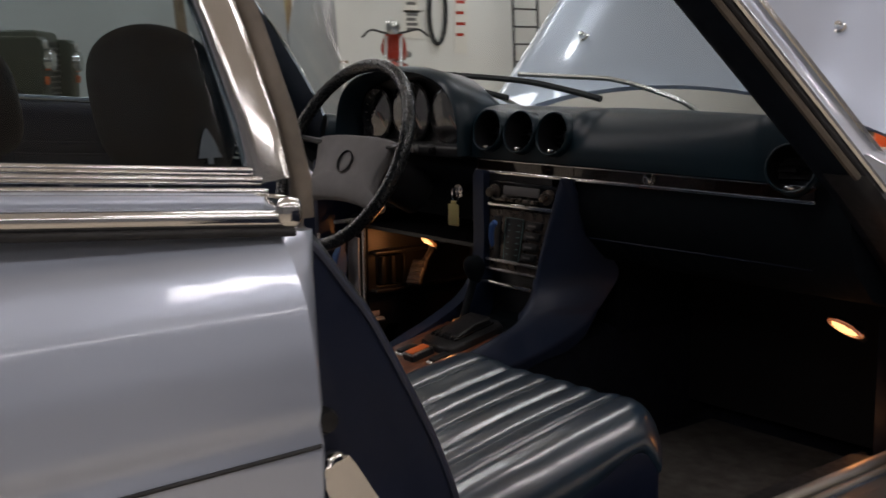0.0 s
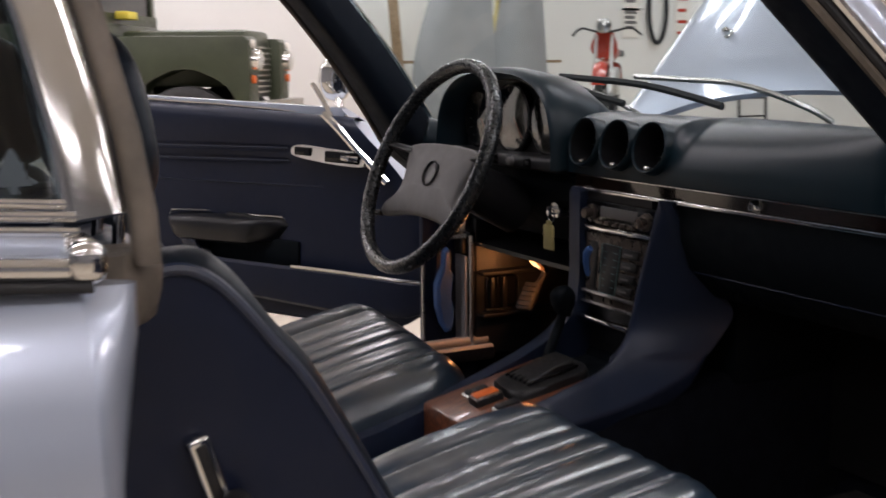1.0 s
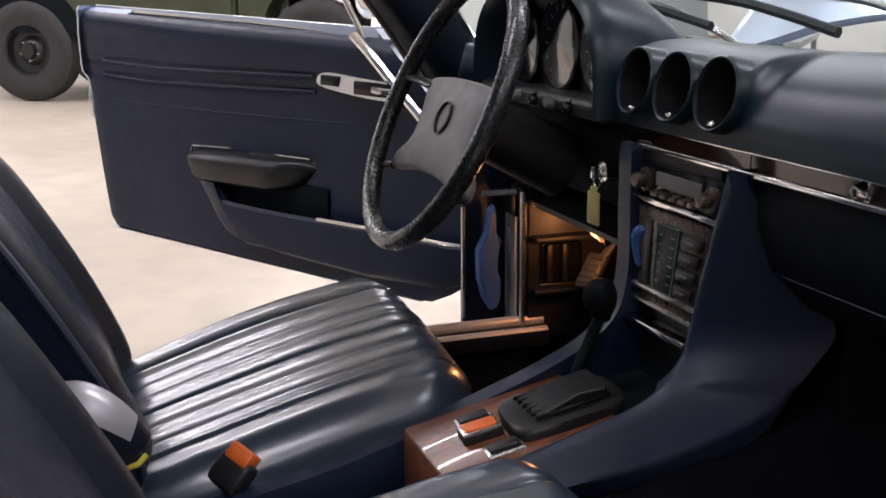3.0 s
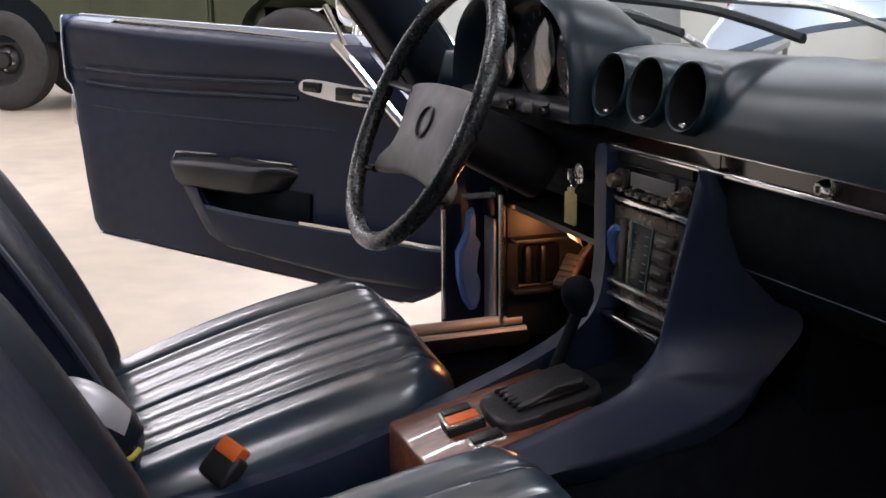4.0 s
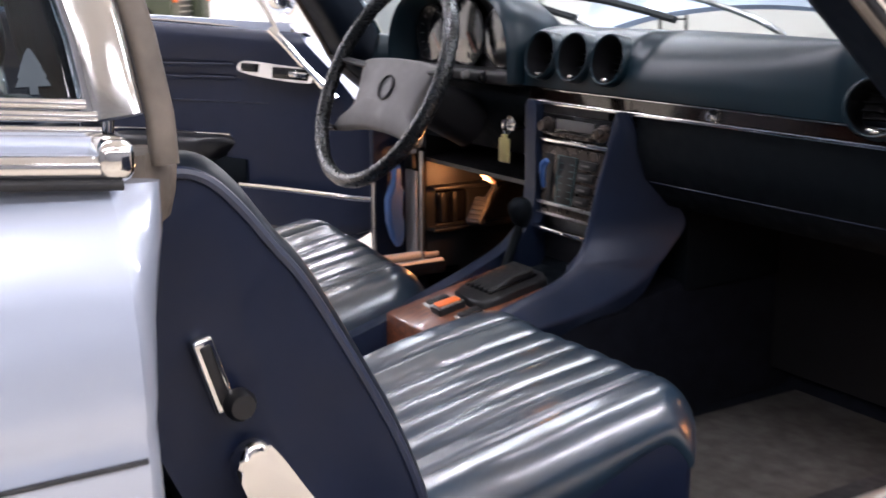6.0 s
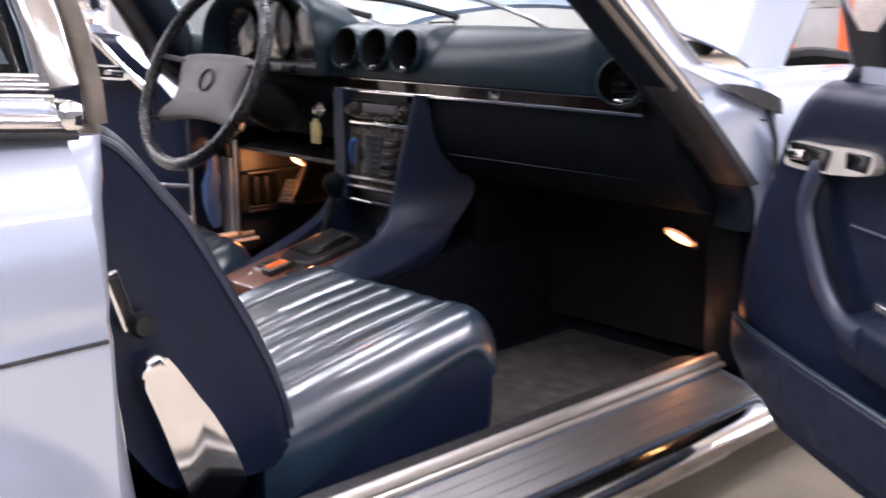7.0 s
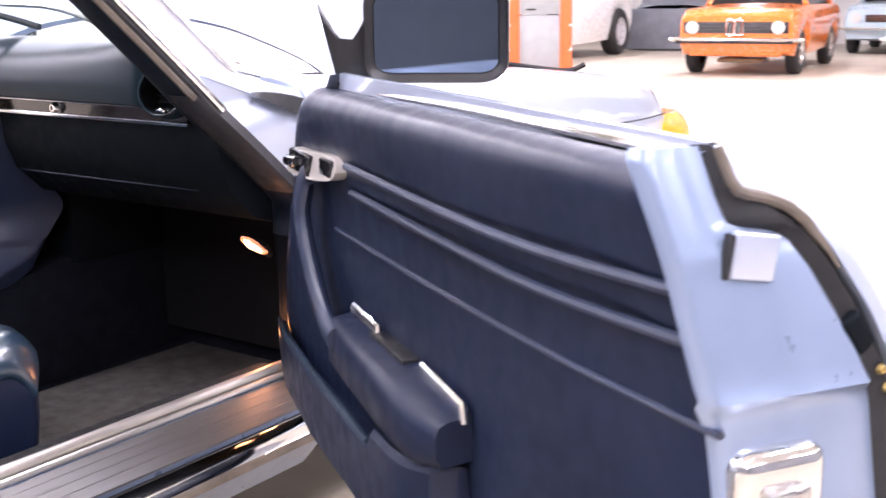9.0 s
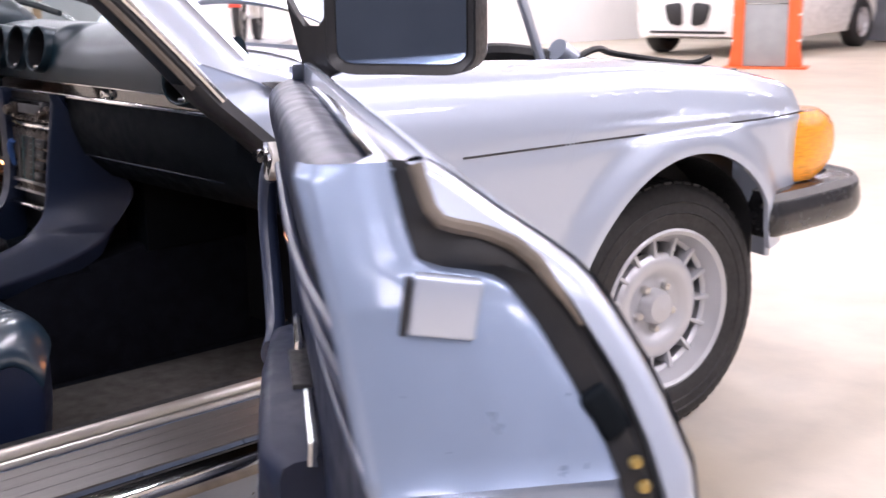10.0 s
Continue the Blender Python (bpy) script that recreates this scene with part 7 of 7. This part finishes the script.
# olive army off-roader
lr = thing("army_off_roader", "olive green army off-road truck with round headlights", "off-roader", place(-10.02, -0.65, 0.537, 0.843, 0, 1.07))
bm = B()
box(bm, -1.50, -0.02, -1.25, 1.62, 0.62, 1.36, 0.02)
part("tub", bm, OLIVE, lr)
bm = B()
arch = [(1.64, 0.70), (1.64, 1.225), (1.68, 1.245), (2.86, 1.235), (2.90, 1.20), (2.90, 0.62), (2.80, 0.62)] + [(2.33 + 0.47 * math.cos(a), 0.62 + 0.47 * math.sin(a) * 0.72) for a in [math.pi * k / 14 for k in range(15)]] + [(1.80, 0.62)]
for a, b in ((-0.34, -0.02), (-1.50, -1.18)):
    prism(bm, arch, "x", a, b, 0.015)
wing = part("front_wing", bm, OLIVE, lr, "flat-topped olive front wing")
bm = B()
box(bm, -1.16, -0.36, 1.66, 2.80, 0.80, 1.30, 0.05)
part("bonnet", bm, OLIVE, lr)
bm = B()
box(bm, -1.14, -0.38, 2.78, 2.80, 0.70, 1.20)
g = part("grille", bm, BLACK, lr, "wire mesh grille")
for k in range(9):
    bm = B()
    box(bm, -1.12, -0.40, 2.80, 2.815, 0.74 + k * 0.05, 0.757 + k * 0.05)
    part("grille_bar", bm, STEEL, g)
for x in (-0.18, -1.34):
    bm = B()
    cyl(bm, (x, 2.89, 1.03), (x, 2.96, 1.03), 0.098, 0.092, 24)
    hl = part("headlight", bm, CHROME, lr)
    bm = B()
    cyl(bm, (x, 2.96, 1.03), (x, 2.975, 1.03), 0.085, 0.06, 24)
    part("headlight_lens", bm, HEADLAMP, hl)
    for z, mat in ((0.87, ORANGE), (1.17, PAPER)):
        bm = B()
        cyl(bm, (x + (0.06 if x > -0.5 else -0.06), 2.89, z), (x + (0.06 if x > -0.5 else -0.06), 2.93, z), 0.038, 0.034, 18)
        part("side_lamp", bm, mat, lr)
bm = B()
box(bm, -1.52, 0.0, 2.92, 3.04, 0.55, 0.68, 0.01)
part("bumper", bm, STEEL, lr)
bm = B()
for x in (-0.06, -1.46):
    box(bm, x - 0.04, x + 0.04, 1.50, 1.58, 1.34, 1.85)
    box(bm, x - 0.04, x + 0.04, 0.50, 0.58, 1.34, 1.85)
box(bm, -1.5, -0.02, -1.25, 1.60, 1.84, 1.90, 0.02)
box(bm, -1.5, -0.02, 1.52, 1.60, 1.34, 1.46)
box(bm, -1.5, -0.02, -1.25, 0.52, 1.34, 1.86, 0.02)
part("cab", bm, OLIVE, lr)
bm = B()
box(bm, -1.46, -0.06, 1.545, 1.555, 1.46, 1.84)
box(bm, -0.062, -0.055, 0.58, 1.50, 1.38, 1.84)
part("cab_glass", bm, GLOSSBLACK, lr)
bm = B()
box(bm, -0.03, 0.012, 0.52, 1.60, 0.66, 1.35, 0.012)
dd = part("cab_door", bm, OLIVE, lr)
bm = B()
box(bm, 0.010, 0.030, 0.62, 0.68, 1.05, 1.18, 0.006)
part("door_latch", bm, BLACK, dd)
bm = B()
tube(bm, [(0.01, 1.56, 1.40), (0.14, 1.66, 1.52), (0.16, 1.66, 1.60)], 0.012, 6)
box(bm, 0.10, 0.24, 1.64, 1.67, 1.52, 1.72, 0.02)
part("door_mirror", bm, BLACK, lr)
bm = B()
box(bm, -1.05, -0.45, 1.30, 1.50, 1.50, 1.60, 0.01)
part("dash_top", bm, BLACK, lr)
bm = B()
box(bm, -0.02, -0.008, -0.42, 0.30, 1.40, 1.60, 0.004)
part("paper_panel", bm, PAPER, lr, "white paper panel on the truck side")
bm = B()
box(bm, -0.60, -0.36, 1.62, 1.74, 1.40, 1.47, 0.01)
part("yellow_card", bm, YELLOW, lr)
bm = B()
box(bm, -1.3, -0.2, -0.65, 2.8, 0.42, 0.64)
box(bm, -1.45, -0.08, 0.52, 1.62, 0.52, 0.64)
part("chassis", bm, BLACK, lr)
for ob in lr.children:
    ob.location.z += 0.07
for x in (-0.105, -1.415):
    for y in (-0.37, 2.33):
        bm = B()
        s = 1 if x > -0.5 else -1
        m = Matrix.Translation((x, y, 0.445)) @ Matrix.Rotation(radians(90 * s), 4, "Y")
        lathe(bm, [(0.21, 0.07), (0.225, 0.10), (0.30, 0.118), (0.36, 0.120), (0.41, 0.108), (0.437, 0.085), (0.442, 0.055), (0.436, 0.050), (0.436, 0.042), (0.443, 0.038), (0.444, 0.008), (0.437, 0.004), (0.437, -0.004),
                   (0.444, -0.008), (0.443, -0.038), (0.436, -0.042), (0.442, -0.055), (0.437, -0.085), (0.40, -0.11), (0.21, -0.09)], m, 56)
        ty = part("wheel", bm, TYRE, lr, "chunky tyre on a black steel wheel", sharp=40)
        bm = B()
        lathe(bm, [(0.222, 0.085), (0.205, 0.088), (0.19, 0.02), (0.13, 0.01), (0.10, 0.045), (0.07, 0.055), (0.065, 0.10), (0, 0.105)], m, 32)
        part("rim", bm, BLACK, ty)
        for k in range(5):
            bm = B()
            a = 2 * math.pi * k / 5
            cyl(bm, m @ V(0.088 * math.cos(a), 0.088 * math.sin(a), 0.04), m @ V(0.088 * math.cos(a), 0.088 * math.sin(a), 0.066), 0.013, 0.012, 6)
            part("wheel_nut", bm, STEEL, ty)
# dark inner arch round each rear wheel
for x0, x1 in ((-0.30, -0.015), (-1.505, -1.20)):
    bm = B()
    prism(bm, [(-0.37 + 0.54 * math.cos(a), 0.60 + 0.44 * math.sin(a)) for a in [math.pi * k / 16 for k in range(17)]], "x", x0, x1)
    part("wheel_arch", bm, MATTE, lr, "dark wheel arch opening")

# red motorcycle on a work bench
bench = thing("motorcycle_lift", "low grey motorcycle work bench", "work bench", place(-9.5, 6.75, 0.75, -0.66))
bm = B()
box(bm, -0.40, 0.40, -1.1, 1.1, 0.40, 0.47, 0.01)
part("bench_top", bm, GREYMETAL, bench)
for x in (-0.35, 0.35):
    for y in (-1.0, 1.0):
        bm = B()
        box(bm, x - 0.03, x + 0.03, y - 0.03, y + 0.03, 0.0, 0.41)
        part("bench_leg", bm, GREYMETAL, bench)
moto = thing("motorcycle", "old red motorcycle with raised handlebars", "motorcycle", place(-9.5, 6.75, 0.75, -0.66, 0.47))
for y in (-0.68, 0.72):
    bm = B()
    tube(bm, [V(0, y + 0.30 * math.cos(a), 0.32 + 0.30 * math.sin(a)) for a in [2 * math.pi * k / 36 for k in range(36)]], 0.045, 8, True)
    w = part("wheel", bm, TYRE, moto)
    bm = B()
    for k in range(10):
        a = 2 * math.pi * k / 10
        tube(bm, [V(0, y, 0.32), V(0, y + 0.27 * math.cos(a), 0.32 + 0.27 * math.sin(a))], 0.004, 4)
    cyl(bm, (-0.05, y, 0.32), (0.05, y, 0.32), 0.05, seg=14)
    part("wheel_spokes", bm, STEEL, w)
bm = B()
loft(bm, [[V(0.14 * f * math.cos(a), lerp(-0.20, 0.38, k / 8), 0.78 + 0.11 * f * math.sin(a)) for a in [2 * math.pi * i / 16 for i in range(16)]] for k, f in enumerate((0.3, 0.75, 0.95, 1, 1, 0.98, 0.9, 0.7, 0.3))])
part("fuel_tank", bm, REDPAINT, moto, "red teardrop fuel tank")
for y in (-0.68, 0.72):
    bm = B()
    sheet(bm, lambda u, v: V(lerp(-0.075, 0.075, v), y + 0.37 * math.cos(lerp(0.3, 2.7, u)), 0.32 + (0.37 - 0.03 * abs(v * 2 - 1)) * math.sin(lerp(0.3, 2.7, u))), 16, 6)
    part("mudguard", thick(bm, 0.006), REDPAINT, moto)
bm = B()
box(bm, -0.13, 0.13, -0.15, 0.30, 0.28, 0.62, 0.05)
part("engine", bm, STEEL, moto)
bm = B()
prism(bm, [(-0.75, 0.74), (-0.70, 0.82), (-0.22, 0.80), (-0.20, 0.73)], "x", -0.13, 0.13, 0.03)
part("saddle", bm, BLACK, moto)
bm = B()
for x in (-0.09, 0.09):
    tube(bm, [(x, 0.72, 0.32), (x, 0.46, 0.98)], 0.022, 8)
part("front_fork", bm, STEEL, moto)
bm = B()
tube(bm, smooth_line([(-0.40, 0.22, 0.98), (-0.28, 0.32, 1.06), (-0.10, 0.44, 1.02), (0.10, 0.44, 1.02), (0.28, 0.32, 1.06), (0.40, 0.22, 0.98)], 5), 0.014, 8)
part("handlebar", bm, BLACK, moto)
bm = B()
lathe(bm, [(0.0, -0.06), (0.05, -0.05), (0.085, 0.0), (0.088, 0.05), (0.08, 0.06), (0, 0.065)], Matrix.Translation((0, 0.50, 1.08)) @ Matrix.Rotation(radians(-90), 4, "X"), 24)
part("headlight", bm, CHROME, moto)
bm = B()
loft(bm, [[V(0.15 * f * math.cos(a), 0.56 - 0.02 * k, lerp(0.72, 1.02, k / 6)) for a in [2 * math.pi * i / 14 for i in range(14)]] for k, f in enumerate((0.6, 0.85, 1, 1, 0.9, 0.8, 0.6))])
part("front_shield", bm, REDPAINT, moto)

# grey body shells stored by the west wall
def spare_panel(m, h, w, label):
    t = thing("spare_body_panel", label, "car panel", m, "stored body panels")
    bm = B()

    def fn(u, v):
        a = lerp(-1, 1, u)
        z = h * v
        half = w * (0.62 + 0.38 * math.sin(math.pi * (0.15 + 0.75 * v))) * (1 - 0.25 * v)
        return V(a * half + 0.18 * w * math.sin(v * 3.0), 0.22 * math.cos(a * 1.3) - 0.1 * v, z)
    sheet(bm, fn, 24, 30)
    part("panel_skin", thick(bm, 0.012), GREYMETAL, t)
    return t


spare_panel(place(-9.4, 4.75, 0.8, -0.6), 2.0, 0.55, "tall grey primed car body panel leaning by the wall")
spare_panel(place(-9.1, 5.35, 0.9, -0.4), 2.05, 0.36, "narrow grey primed car body panel leaning by the wall")
# plank rack
rack = thing("plank_rack", "wooden planks stacked upright in a wall rack", "rack", pose(-12.35, 6.6, 0))
for k, (dy, lean, mat) in enumerate(((-1.2, 0.10, BROWNWOOD), (-0.8, -0.05, CREAM), (-0.4, 0.08, BROWNWOOD), (0.0, -0.12, CREAM), (0.35, 0.05, BROWNWOOD), (0.8, 0.14, CREAM))):
    bm = B()
    box(bm, -0.04, 0.0, -0.07, 0.07, 0.0, 2.7, 0.004, m=pose(0.1, dy, 0, math.degrees(lean), 2, 0))
    part("plank", bm, mat, rack)
bm = B()
box(bm, -0.1, 0.25, -1.5, 1.2, 1.15, 1.19)
box(bm, -0.1, 0.25, -1.5, 1.2, 0.30, 0.34)
part("rack_rail", bm, BROWNWOOD, rack)
# things on the wall
lp = thing("hanging_hose", "dark rubber hose loop hung on the white wall", "hose", pose(-12.68, 9.95, 1.95))
bm = B()
tube(bm, [V(0, 0.17 * math.cos(a), 0.50 * math.sin(a)) for a in [2 * math.pi * k / 40 for k in range(40)]], 0.035, 8, True)
part("hose_loop", bm, RUBBER, lp)
for y, z, w, h in ((9.45, 1.75, 0.16, 0.22), (9.45, 2.15, 0.16, 0.22), (10.45, 1.8, 0.14, 0.5)):
    po = thing("wall_notice", "small printed notice on the white wall", "notice", pose(-12.71, y, z), "wall notices")
    bm = B()
    box(bm, -0.004, 0.004, -w, w, -h, h)
    part("sheet", bm, PAPER, po)
    bm = B()
    for k in range(4):
        box(bm, 0.004, 0.006, -w * 0.7, w * (0.7 - 0.2 * (k % 2)), h * (0.6 - 0.35 * k), h * (0.6 - 0.35 * k) + 0.05)
    part("text_bar", bm, PADGREY if w > 0.15 else REDPAINT, po)
ld = thing("wall_ladder", "dark metal ladder standing at the wall", "ladder", pose(-12.4, 11.6, 0))
for s in (-0.28, 0.28):
    bm = B()
    tube(bm, [(0.1, s, 0), (-0.05, s, 3.4)], 0.025, 6)
    part("rail", bm, BLACK, ld)
for k in range(11):
    bm = B()
    tube(bm, [(0.088 - 0.0128 * k, -0.28, 0.28 + 0.29 * k), (0.088 - 0.0128 * k, 0.28, 0.28 + 0.29 * k)], 0.018, 6)
    part("rung", bm, BLACK, ld)
